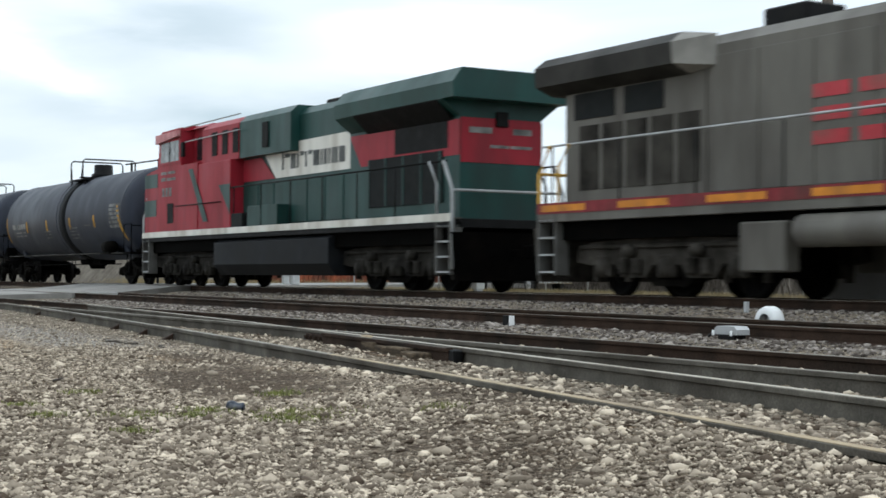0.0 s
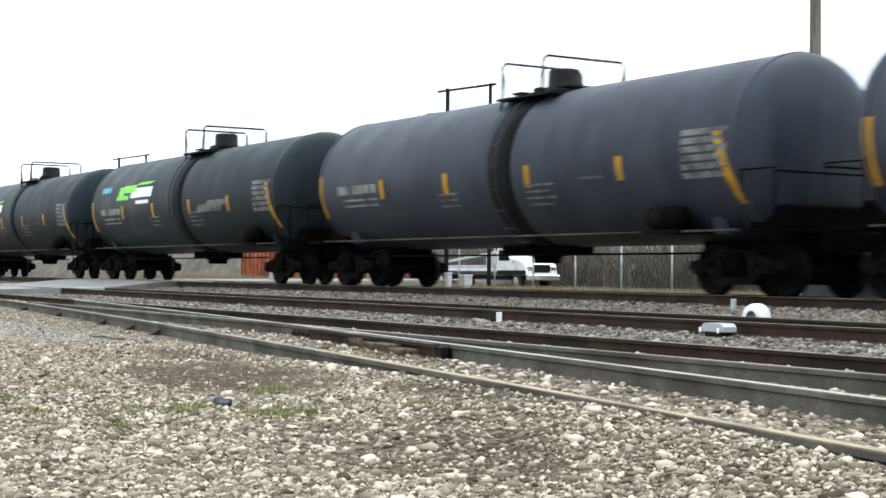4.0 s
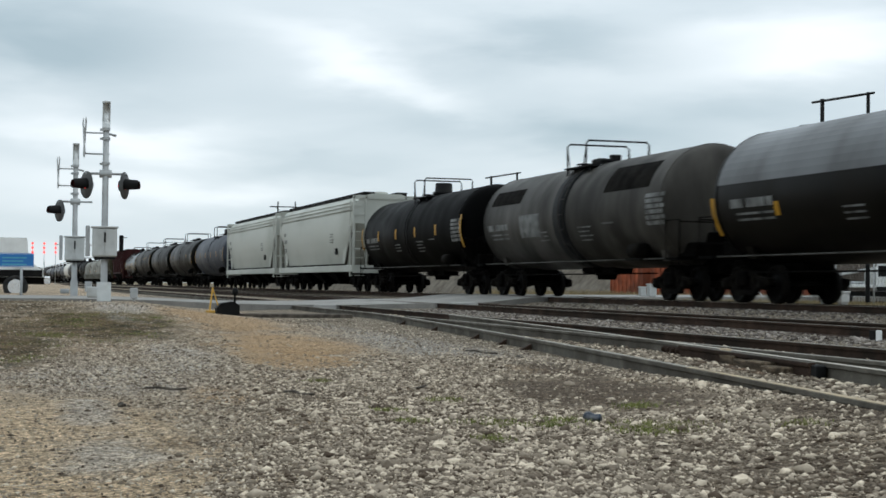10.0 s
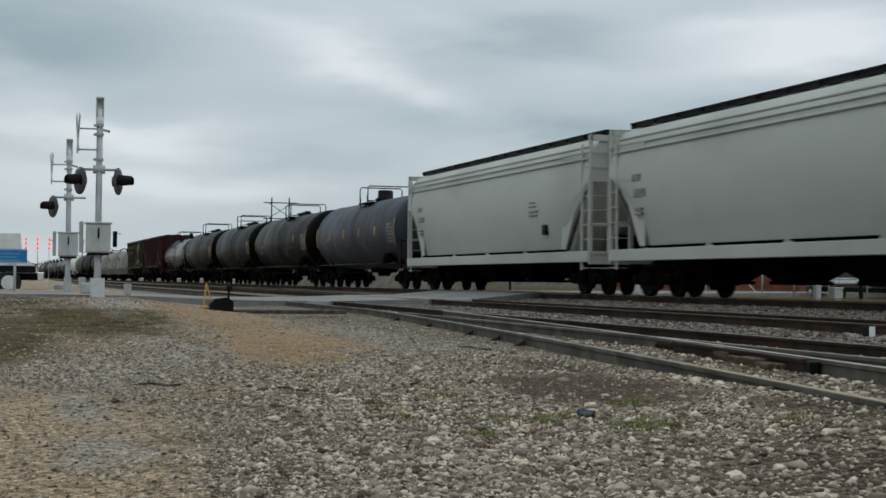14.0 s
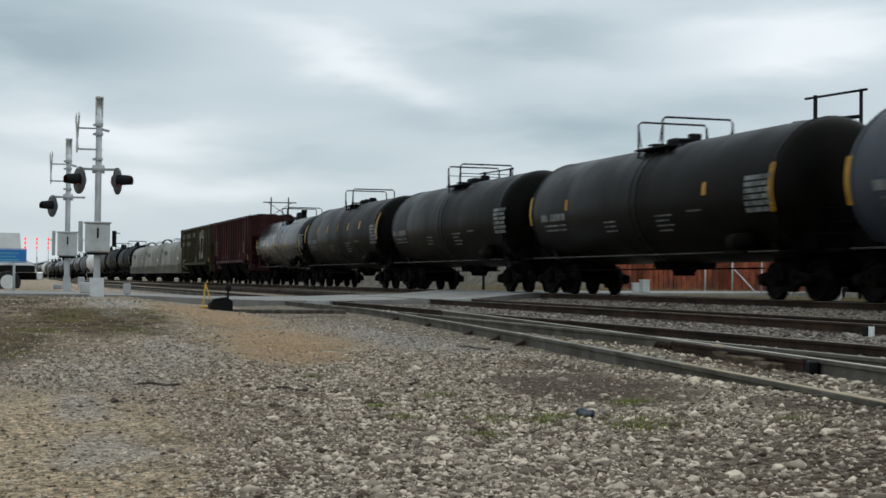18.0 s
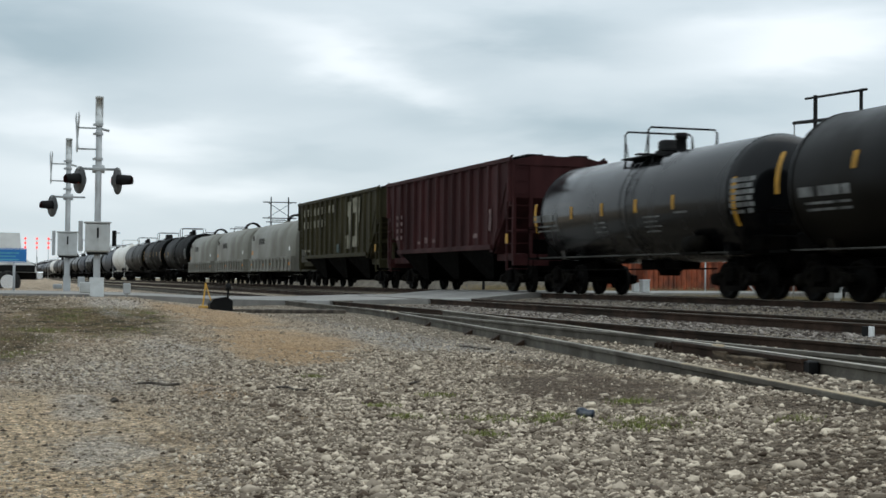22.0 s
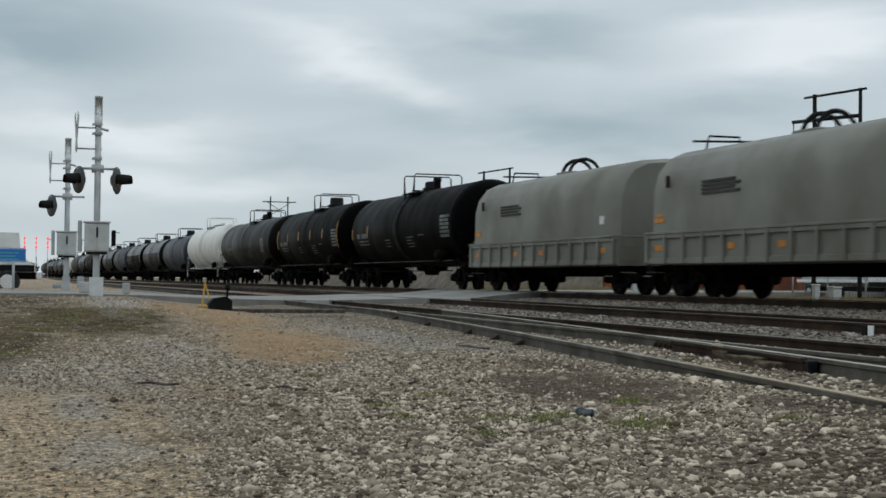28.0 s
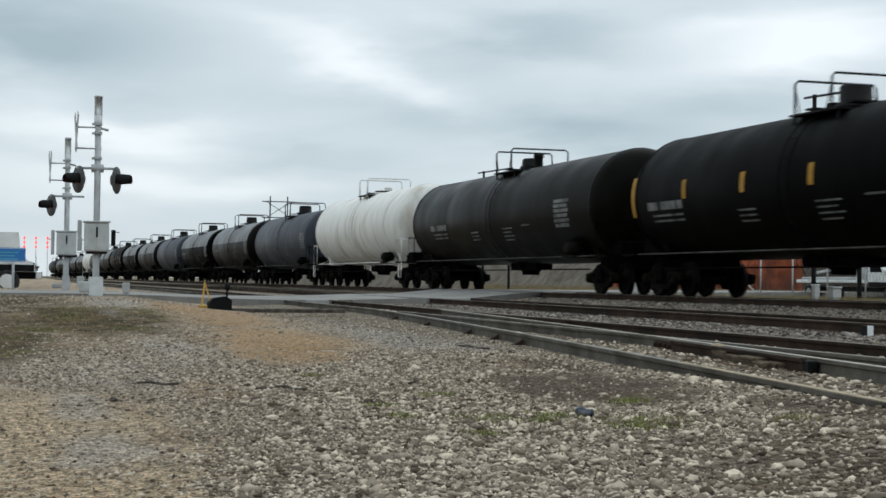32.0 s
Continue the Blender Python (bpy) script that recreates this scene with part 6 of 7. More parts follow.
# ---- the road over the tracks ----
def build_road():
    asphalt = surface("worn_asphalt", (0.19, 0.182, 0.168), 0.9, 0, 1.2, 0.2, (0.25, 0.24, 0.22), 0.5, 0.55, 0.3, spot=0.2, fine=40)
    b = Build()
    ys = sorted({*np.arange(-30, 30, 0.5), *ROAD_Y, 40, 60, 80, 120, 200})
    ys = [float(y) for y in ys if -60 <= y <= 200]
    vs, fs = [], []
    for y in ys:
        l, r, z = float(np.interp(y, ROAD_Y, ROAD_L)), float(np.interp(y, ROAD_Y, ROAD_R)), road_z(y)
        j = 0.12 * noise.noise(Vector((0, y * 1.7, 3)))
        for k in range(5):
            vs.append((l + (r + j - l) * k / 4, y, z + 0.015 * math.sin(k * math.pi / 4)))
        vs += [(r + j, y, z - 0.3), (l, y, z - 0.3)]
    for i in range(len(ys) - 1):
        for k in range(4):
            fs.append((i * 7 + k, i * 7 + k + 1, (i + 1) * 7 + k + 1, (i + 1) * 7 + k))
        fs.append((i * 7 + 4, i * 7 + 5, (i + 1) * 7 + 5, (i + 1) * 7 + 4))
        fs.append((i * 7 + 6, i * 7, (i + 1) * 7, (i + 1) * 7 + 6))
    b.add(vs, fs)
    solid("road", b, asphalt, "worn grey asphalt road over the tracks", "road", kind="structure")
    # Timber panels beside the rails at the crossing's edge.
    for y, z, x1 in ((C_Y, C_TOP, -43.8), (B_Y, B_TOP, -43.8), (line_a(-50.0), A_TOP, -46.4)):
        for dy in (-1.1, 0.0, 1.1):
            w = 0.25 if dy else 0.62
            p = Build()
            p.box(x1 - 7.6, x1, y + dy - w, y + dy + w, z - 0.16, z + 0.012, 0.01)
            solid("crossing_panel", p, tie_wood if dy else concrete, "worn crossing panel beside the rail", "crossing panel", "crossing panels", "structure")


build_road()

# ---- stones and ballast ----
pale_stone = stone_material("limestone_lumps", (0.085, 0.060, 0.042), (0.85, 0.72, 0.555))
ballast_stone = stone_material("ballast_lumps", (0.06, 0.046, 0.038), (0.50, 0.445, 0.39))


THIN = ((-4.6, 3.7, 2.2, 1.0, 0.4), (-10.3, 3.95, 1.9, 0.62, 0.9), (-5.9, 3.2, 1.2, 0.5, 0.6), (-7.3, 4.35, 0.9, 0.35, 0.8), (-12.6, 4.7, 1.5, 0.4, 0.8), (-15.7, 2.65, 2.3, 0.62, 0.9), (-19.2, 3.2, 2.8, 0.85, 0.9), (-26.5, 3.2, 4.5, 0.9, 0.93), (-7.5, -0.15, 3.4, 0.95, 0.75), (-18.6, -0.75, 5.2, 1.05, 0.75), (-22.8, 0.9, 3.6, 1.15, 0.75))


def bare(x, y):
    """How likely a stone lies here: fewer on trodden dirt, clay, turf and the dark patches."""
    k = 1.0
    for cx, cy, rx, ry, w in THIN:
        d = ((x - cx) / rx) ** 2 + ((y - cy) / ry) ** 2 + 0.8 * noise.noise(Vector((x * 1.3, y * 1.3, 2.0)))
        if d < 1:
            k *= 1 - w
    return k


def by_distance(r0, r1, a0, a1, y_max):
    def area(rng):
        while True:
            r = r0 * (r1 / r0) ** rng.random()
            a = radians(rng.uniform(a0, a1))
            x, y = -r * math.sin(a), r * math.cos(a)
            lim = RAIL_N - diverge(x - TIP) - 0.06
            if y < min(y_max, lim) and not (y > 0.5 and np.interp(y, ROAD_Y, ROAD_L) < x < np.interp(y, ROAD_Y, ROAD_R)):
                return x, y
    return area


def band(x0, x1, y0, y1):
    def area(rng):
        while True:
            x = x1 - (x1 - x0) * rng.random() ** 1.5
            y = rng.uniform(y0, y1)
            d = diverge(x - TIP)
            clear = all(abs(y - q) > 0.05 for q in (C_Y + H, C_Y - H, C_Y + H - d, C_Y - H - d, B_Y + H, B_Y - H, line_a(x) - H, line_a(x) + H))
            if clear and y > C_Y - H - d and not np.interp(y, ROAD_Y, ROAD_L) < x < np.interp(y, ROAD_Y, ROAD_R) + 0.1:
                return x, y
    return area


def rail_side(x, y):
    """Coarse lumps gather towards the rail and fade out towards the trodden dirt and the road."""
    return bare(x, y) * min(1.0, max(0.04, (y - 0.09 * abs(x + 3.5) - 0.45) / 1.1)) * min(1.0, max(0.06, (x + 19) / 8))


scatter_stones("gravel", "loose pale limestone gravel on the ground", 90000, by_distance(3.6, 17.0, 36, 96, 6.9), (0.005, 0.018), pale_stone, 3, 0.3, bare, True)
scatter_stones("gravel", "broken pale limestone pieces near the rail", 38000, by_distance(3.6, 16.0, 36, 90, 6.9), (0.010, 0.027), pale_stone, 9, 0.28, rail_side, True)
scatter_stones("gravel", "coarse pale limestone lumps near the rail", 5000, by_distance(3.6, 15.0, 34, 84, 6.9), (0.014, 0.042), pale_stone, 4, 0.4, rail_side)
scatter_stones("gravel", "fine grey gravel towards the crossing", 30000, by_distance(12.0, 33.0, 62, 96, 6.8), (0.007, 0.028), pale_stone, 5, 0.4, bare, True)
scatter_stones("ballast", "pale railway ballast between the near rails", 20000, band(-42, 3.2, 4.0, 8.8), (0.015, 0.042), pale_stone, 6, 0.35)
scatter_stones("ballast", "grey railway ballast between the tracks", 13000, band(-42, -2.2, 8.9, 11.75), (0.018, 0.05), ballast_stone, 7, 0.3)
scatter_stones("ballast", "grey railway ballast beside the main line", 10000, band(-45, -6.5, 13.36, 17.2), (0.018, 0.05), ballast_stone, 8, 0.3)


# ---- weeds ----
def grass_patch(spots, material, label, seed, blades=90, height=0.09, spread=0.22):
    rng = np.random.default_rng(seed)
    b = Build()
    for cx, cy, s in spots:
        for _ in range(int(blades * s)):
            x, y = cx + rng.normal(0, spread * s), cy + rng.normal(0, spread * s * 0.7)
            z = ground_z(x, y) - 0.005
            h, a, w = height * rng.uniform(0.4, 1.1), rng.uniform(0, 6.28), rng.uniform(0.002, 0.005)
            lean = h * rng.uniform(0.2, 0.9)
            dx, dy = math.cos(a), math.sin(a)
            b.add([(x - dy * w, y + dx * w, z), (x + dy * w, y - dx * w, z), (x + dx * lean * 0.5 - dy * w * 0.7, y + dy * lean * 0.5 + dx * w * 0.7, z + h * 0.7), (x + dx * lean * 0.5 + dy * w * 0.7, y + dy * lean * 0.5 - dx * w * 0.7, z + h * 0.7), (x + dx * lean, y + dy * lean, z + h)], [(0, 1, 3, 2), (2, 3, 4)])
    me = bpy.data.meshes.new("grass")
    me.from_pydata(b.v, [], b.f)
    me.materials.append(material)
    tagged(new("grass", me), label, "grass", kind="stuff")


fresh_grass = surface("fresh_weed_green", (0.15, 0.165, 0.04), 0.7, 0, 9.0, 0.4, (0.17, 0.15, 0.07), 4.0, 0.6, 0.0)
dry_grass = surface("dry_weed_straw", (0.24, 0.18, 0.09), 0.85, 0, 9.0, 0.4, (0.12, 0.11, 0.05), 3.0, 0.55, 0.0)
TUFTS = [(-7.69, 3.34, 1.1), (-7.5, 3.25, 0.8), (-8.23, 2.59, 0.9), (-8.33, 3.07, 0.7), (-8.98, 3.81, 0.6), (-6.98, 3.89, 0.45), (-10.11, 2.8, 0.6), (-12.33, 2.31, 0.5), (-8.48, 2.16, 0.5), (-7.34, 2.3, 0.45), (-9.3, 2.2, 0.5), (-8.0, 2.85, 0.5)]
grass_patch(TUFTS, fresh_grass, "small tufts of fresh green weeds", 11, 520, 0.032, 0.17)
rngt = np.random.default_rng(21)


def in_turf(n, s0, s1):
    """Clump places inside the ragged turf beside the road."""
    out = []
    for k in range(n):
        cx, cy, rx, ry = ((-18.6, -0.75, 5.2, 1.05), (-22.8, 0.9, 3.6, 1.15), (-20.0, -3.0, 6.0, 1.6))[k % 3]
        a, r = rngt.uniform(0, 6.28), math.sqrt(rngt.uniform(0, 1))
        out.append((float(cx + rx * r * math.cos(a)), float(cy + ry * r * math.sin(a)), float(rngt.uniform(s0, s1))))
    return out


grass_patch(in_turf(90, 0.4, 1.1), dry_grass, "low dry brown weeds beside the road", 12, 110, 0.04, 0.35)
grass_patch(in_turf(70, 0.3, 0.9), fresh_grass, "low green weeds beside the road", 13, 120, 0.035, 0.3)
grass_patch([(float(rngt.uniform(-82, -18)), float(rngt.uniform(24, 32)), float(rngt.uniform(1.5, 3.2))) for _ in range(190)], dry_grass, "tall dry straw-coloured grass behind the tracks", 14, 80, 0.2, 0.5)


grass_patch([(float(rngt.uniform(-125, -72)), float(rngt.uniform(36, 44)), float(rngt.uniform(2.0, 3.5))) for _ in range(110)], dry_grass, "tall dry grass before the rusty bins", 15, 60, 0.6, 0.6)


# ---- litter on the ground ----
def stick(x, y, length, turn, r=0.010):
    z = ground_z(x, y) + r * 0.8
    pts = [(-length / 2, 0, 0), (-length * 0.2, 0.02, 0.01), (length * 0.2, -0.015, 0.0), (length / 2, 0.02, 0.006)]
    solid("stick", Build().tube(pts, r, 6), tie_wood, "dark broken stick lying on the gravel", "stick", "sticks", m=pose(x, y, z, 0, 0, turn))


for sx, sy, sl, st in ((-11.0, 1.89, 0.42, 20), (-11.18, 2.9, 0.25, -35), (-16.5, 5.0, 0.85, 8), (-11.6, 0.95, 0.35, 60), (-15.2, 5.05, 0.5, -12), (-9.7, 0.51, 0.12, 10)):
    stick(sx, sy, sl, st)
b = Build()
b.lathe([(-0.055, 0.0), (-0.05, 0.026), (-0.02, 0.034), (0.015, 0.026), (0.05, 0.033), (0.056, 0.0)], (0, 0, 0), "x", 10)
solid("crushed_can", b, surface("dull_blue_can", (0.018, 0.026, 0.042), 0.35, 0.5, 20.0, 0.4, (0.2, 0.2, 0.2), 9.0, 0.6, 0.1), "dented dark blue can on the gravel", "can", m=pose(-8.21, 3.19, ground_z(-8.21, 3.19) + 0.025, 0, 8, 40))


def boulder(x, y, s, seed, label="pale limestone lump on the gravel"):
    rng = np.random.default_rng(seed)
    bm = bmesh.new()
    bmesh.ops.create_icosphere(bm, subdivisions=2, radius=s)
    for v in bm.verts:
        v.co *= 0.85 + 0.35 * noise.noise(v.co * (1.6 / s) + Vector((seed, 0, 0)))
        v.co.z *= 0.62
    me = bpy.data.meshes.new("rock")
    bm.to_mesh(me)
    bm.free()
    me.materials.append(pale_stone)
    ob = new("rock", me)
    ob.matrix_basis = pose(x, y, ground_z(x, y) + s * 0.2, 0, 0, rng.uniform(0, 360))
    tagged(ob, label, "rock", "rocks")


for i, (rx, ry, rs) in enumerate(((-7.06, 1.93, 0.045), (-5.58, 2.84, 0.05), (-10.3, 4.75, 0.045), (-9.9, 4.7, 0.055), (-9.4, 4.65, 0.05), (-8.92, 3.5, 0.05), (-6.4, 3.75, 0.04), (-6.7, 3.6, 0.035))):
    boulder(rx, ry, rs, i)


# ---- turnout fittings ----
def turnout_fittings():
    for k in range(9):
        x = -16.46 + 0.62 * k
        y = C_Y + H - diverge(x - TIP)
        solid("tie", Build().box(x - 0.11, x + 0.11, y - 1.75, y + 0.35, C_TOP - 0.36, C_TOP - 0.165, 0.012), tie_wood, "weathered wooden tie under the turnout", "tie", "turnout ties")
    # Joint bars with bolts on the curved rail, a heel block, and a guard rail.
    for x0, n in ((-16.24, 6), (-14.61, 7)):
        y = C_Y + H - diverge(x0 + 0.5 - TIP)
        sl = math.degrees(math.atan(-(0.0788 + 0.00238 * (x0 + 0.5 - TIP))))
        m = pose(x0 + 0.5, y - 0.03, C_TOP - 0.09, 0, 0, sl)
        jb = thing("joint_bar", m, "rusty bolted joint bar on the turnout rail", "joint bar", "joint bars")
        part("bar", Build().box(-0.52, 0.52, -0.02, 0.0, -0.045, 0.045, 0.006), rail_rust, jb)
        for k in range(n):
            part("bolt", Build().box(-0.46 + 0.92 * k / (n - 1) - 0.02, -0.46 + 0.92 * k / (n - 1) + 0.02, -0.055, -0.018, -0.024, 0.024, 0.005), rail_rust, jb)
    y = C_Y + H - diverge(-11.51 - TIP)
    hb = thing("heel_block", pose(-11.56, y - 0.06, C_TOP - 0.17, 0, 0, -8), "dark steel heel block at the end of the frog", "rail block")
    part("block", Build().box(-0.09, 0.09, -0.06, 0.03, 0.0, 0.15, 0.012), dull_black, hb)
    part("foot", Build().box(-0.3, 0.3, -0.14, 0.03, -0.02, 0.02, 0.006), rail_rust, hb)
    pts = [(x, C_Y + H - diverge(x - TIP) - 0.12, C_TOP - 0.005) for x in np.linspace(-15.34, -11.61, 12)]
    rail(pts, rail_rust, rail_dull, "short rusty guard rail beside the frog")
    for x in (-27.97, -24.26, -20.54, -18.58, -17.05):
        y = C_Y - H - diverge(x - TIP)
        bc = thing("rail_brace", pose(x, y - 0.09, C_TOP - 0.17, 0, 0, -6), "rusty rail brace outside the stock rail", "rail brace", "rail braces")
        part("plate", Build().box(-0.1, 0.1, -0.16, 0.1, -0.015, 0.006, 0.004), rail_rust, bc)
        part("strut", Build().prism([(-0.14, 0.0), (0.05, 0.0), (0.05, 0.11)], -0.05, 0.05, "x"), rail_rust, bc)


turnout_fittings()


def frog():
    """The worn casting where the rails cross: cheek plates, a row of square bolts, a chipped wooden filler and a stone."""
    x0, y0 = -14.26, 7.06
    ob = thing("frog_casting", pose(x0, y0, 0.155, 0, 0, -10.5), "rusty rail frog with square bolts and worn wooden filler", "rail frog")
    part("cheek_plate", Build().box(-3.2, 0.4, -0.02, 0.02, 0.0, 0.13, 0.006), frog_rust, ob)
    for k in range(13):
        x = -3.0 + 0.24 * k
        part("square_bolt", Build().box(x - 0.035, x + 0.035, -0.075, -0.02, 0.03, 0.11, 0.008), frog_rust if k % 3 else rail_rust, ob)
    for k, (x, w, h) in enumerate(((0.55, 0.5, 0.11), (1.1, 0.45, 0.085), (1.62, 0.5, 0.10), (2.1, 0.38, 0.075))):
        part("wooden_filler", Build().box(x - w / 2, x + w / 2, -0.16 - 0.02 * k, 0.03, 0.0, h, 0.012), filler_wood, ob)
    part("base_plate", Build().box(-0.2, 2.4, -0.34, 0.05, -0.03, 0.016, 0.006), frog_rust, ob)
    part("spring_cap", Build().box(0.12, 0.34, -0.12, -0.02, 0.02, 0.16, 0.02), rail_tan, ob, "sandy rusted cap")


frog()


# ---- trackside things ----
def crossing_mast(x, y, z, height, label, two):
    """A crossing signal: mast, crossbucks, flashing lights front and back, and an equipment case."""
    ob = thing("crossing_signal", pose(x, y, z), label, "crossing signal", "crossing signals")
    mast = part("mast", Build().lathe([(0, 0.075), (height - 0.55, 0.066), (height - 0.55, 0.0)], (0, 0, 0), "z", 14), galvanised, ob)
    part("mast_top", Build().lathe([(height - 0.62, 0.085), (height - 0.45, 0.085), (height - 0.45, 0.06), (height - 0.05, 0.06), (height - 0.05, 0.09), (height, 0.09), (height, 0.0)], (0, 0, 0), "z", 14).box(-0.02, 0.02, -0.085, -0.06, height - 0.5, height).box(-0.02, 0.02, 0.06, 0.085, height - 0.5, height), cabinet_silver, mast)
    bs = 1.0 if two else 0.65
    part("base", Build().prism([(-0.17 * bs, 0), (0.17 * bs, 0), (0.10 * bs, 0.42), (-0.10 * bs, 0.42)], -0.15 * bs, 0.15 * bs).box(-0.12 * bs, 0.12 * bs, -0.36, -0.12, 0.08, 0.32 * bs, 0.02), cabinet_silver if two else galvanised, ob, "pale mast base")
    lz = height - 1.84
    arm = part("light_arm", Build().tube([(0, -0.45, lz + 0.25), (0, 0.45, lz + 0.25)], 0.03, 8).lathe([(-0.13, 0.09), (0.13, 0.09)], (0, 0, lz + 0.25), "y", 10), galvanised, ob)
    for s, yy in (((-1, -0.42),) if not two else ((-1, -0.41), (1, 0.42))):
        head = part("flasher", Build().lathe([(-0.01, 0.0), (0.0, 0.30), (0.02, 0.30), (0.06, 0.16), (0.12, 0.12), (0.14, 0.0)], (0, 0, 0), "y", 24), flasher_grey, arm, "dark light with a round backing plate")
        head.matrix_basis = pose(0, yy, lz, 0, 0, 24 if s < 0 else 180 - 22)
        part("hood", Build().lathe([(-0.32, 0.10), (-0.28, 0.125), (0.0, 0.15)], (0, 0, 0), "y", 18, -125, 125), dull_black, head)
        part("lens", Build().lathe([(-0.05, 0.0), (-0.04, 0.05), (-0.02, 0.08)], (0, 0, 0), "y", 18), lamp_red, head, "lit red lens")
        part("back_lens", Build().lathe([(0.14, 0.05), (0.155, 0.03), (0.16, 0.0)], (0, 0, 0), "y", 14), lamp_red, head, "small red side light")
    cz = height - 0.80
    # The blades' backlit shade is put into their colour: grey instead of white.
    for t in (62, -62):
        blade = part("crossbuck", Build().box(-0.45, 0.45, -0.008, 0.008, -0.10, 0.10, 0.004), galvanised, ob, "crossbuck blade greyed as if backlit")
        blade.matrix_basis = pose(-0.02, -0.45 - 0.02 * (t > 0), cz, 0, t, 5)
    br = Build().tube([(0, 0, cz + 0.1), (0, -0.45, cz + 0.1)], 0.018, 6).tube([(0, 0, cz + 0.1), (0, 0.22, cz + 0.05)], 0.028, 6)
    part("bracket", br, galvanised, mast)
    part("bracket", Build().tube([(0, 0.08, cz - 0.36), (0, -0.45, cz - 0.36)], 0.018, 6), galvanised, mast)
    for k in (0.55, 0.75, 1.3):
        part("clamp", Build().lathe([(height - 0.1 - k, 0.09), (height - 0.04 - k, 0.09)], (0, 0, 0), "z", 12).box(-0.03, 0.03, -0.13, -0.06, height - 0.1 - k, height - 0.05 - k), galvanised, mast)
    cab = part("case", Build().box(-0.2, 0.2, -0.26, 0.26, 0.97, 1.60, 0.02), cabinet_silver, ob, "silver equipment case with two doors")
    part("case_roof", Build().box(-0.23, 0.23, -0.29, 0.29, 1.60, 1.635, 0.008), cabinet_silver, cab)
    part("door", Build().box(0.2, 0.212, -0.24, -0.008, 1.0, 1.57, 0.004), cabinet_silver, cab)
    part("door", Build().box(0.2, 0.212, 0.008, 0.24, 1.0, 1.57, 0.004), cabinet_silver, cab)
    part("latch", Build().box(0.212, 0.228, -0.02, 0.02, 1.28, 1.50, 0.004), dull_black, cab)
    for yy in (-0.36, 0.36):
        part("side_box", Build().box(-0.06, 0.06, yy - 0.045, yy + 0.045, 1.1 - 0.12 * (yy < 0), 1.45 + 0.2 * (yy < 0), 0.012), galvanised if yy < 0 else dull_black, ob)
        part("side_box_arm", Build().tube([(0, yy, 1.4), (0, yy + 0.13 * (1 if yy > 0 else -1), 1.4)], 0.012, 5), galvanised, ob)
    part("case_bracket", Build().box(-0.18, 0.18, -0.22, 0.22, 0.92, 0.97), dull_black, ob)
    return ob


flasher_grey = surface("weathered_black_plate", (0.06, 0.06, 0.06), 0.7, 0, 5.0, 0.2, (0.11, 0.11, 0.105), 2.0, 0.56, 0.05)
crossing_mast(-32.79, 1.33, 0.52, 4.38, "galvanised crossing signal with red flashers and silver case", True)
crossing_mast(-40.89, 0.87, 0.54, 4.16, "galvanised crossing signal farther along the road", False)


def junction_post(x, y, z, h, w):
    ob = thing("junction_box", pose(x, y, z), "small grey junction box on a post", "junction box", "junction boxes")
    part("post", Build().tube([(0, 0, 0), (0, 0, h * 0.6)], 0.025, 6), galvanised, ob)
    part("case", Build().box(-w / 2, w / 2, -w / 2, w / 2, h * 0.35, h, 0.015), galvanised, ob)


junction_post(-32.67, 1.97, 0.46, 0.36, 0.16)
junction_post(-37.77, 1.47, 0.52, 0.36, 0.16)
junction_post(-39.6, 1.21, 0.53, 0.42, 0.18)


def switch_stand(x, y):
    z = ground_z(x, y)
    ob = thing("switch_stand", pose(x, y, z - 0.01, 0, 0, 0), "low black switch stand with a weighted lever", "switch stand")
    bd = Build().prism([(-0.22, 0.0), (0.24, 0.0), (0.24, 0.2), (0.12, 0.28), (-0.14, 0.24), (-0.22, 0.14)], -0.2, 0.2, "x")
    part("case", bd, dull_black, ob)
    part("lever", Build().tube([(0, 0.16, 0.2), (0, 0.17, 0.52)], 0.022, 8), dull_black, ob)
    part("weight", Build().lathe([(0.40, 0.0), (0.41, 0.055), (0.52, 0.06), (0.56, 0.0)], (0, 0.17, 0), "z", 12), dull_black, ob)
    part("tie_plank", Build().box(-0.3, 0.12, -0.4, 2.6, -0.05, 0.03, 0.01), tie_wood, ob)


switch_stand(-29.91, 3.66)


def yellow_frame(x, y):
    z = ground_z(x, y)
    ob = thing("derail_sign", pose(x, y, z), "leaning yellow steel frame beside the switch stand", "marker frame")
    part("leg", Build().prism([(-0.06, 0), (-0.03, 0), (0.03, 0.52), (0.0, 0.52)], -0.02, 0.02, "x"), safety_yellow, ob)
    part("leg", Build().prism([(0.13, 0.1), (0.155, 0.1), (0.03, 0.5), (0.005, 0.5)], -0.015, 0.015, "x"), safety_yellow, ob)
    part("foot", Build().box(-0.03, 0.03, -0.12, 0.2, 0.0, 0.05, 0.008), safety_yellow, ob)


yellow_frame(-30.04, 3.37)


def rail_marker():
    ob = thing("rail_marker", pose(-18.4, 11.44, 0.18), "white and black painted plate against the rail", "rail marker")
    part("white_plate", Build().box(0.02, 0.14, -0.02, 0.01, 0.0, 0.19, 0.005), bright_white, ob)
    part("black_plate", Build().box(-0.14, 0.01, -0.03, 0.02, -0.02, 0.19, 0.005), dull_black, ob)


rail_marker()


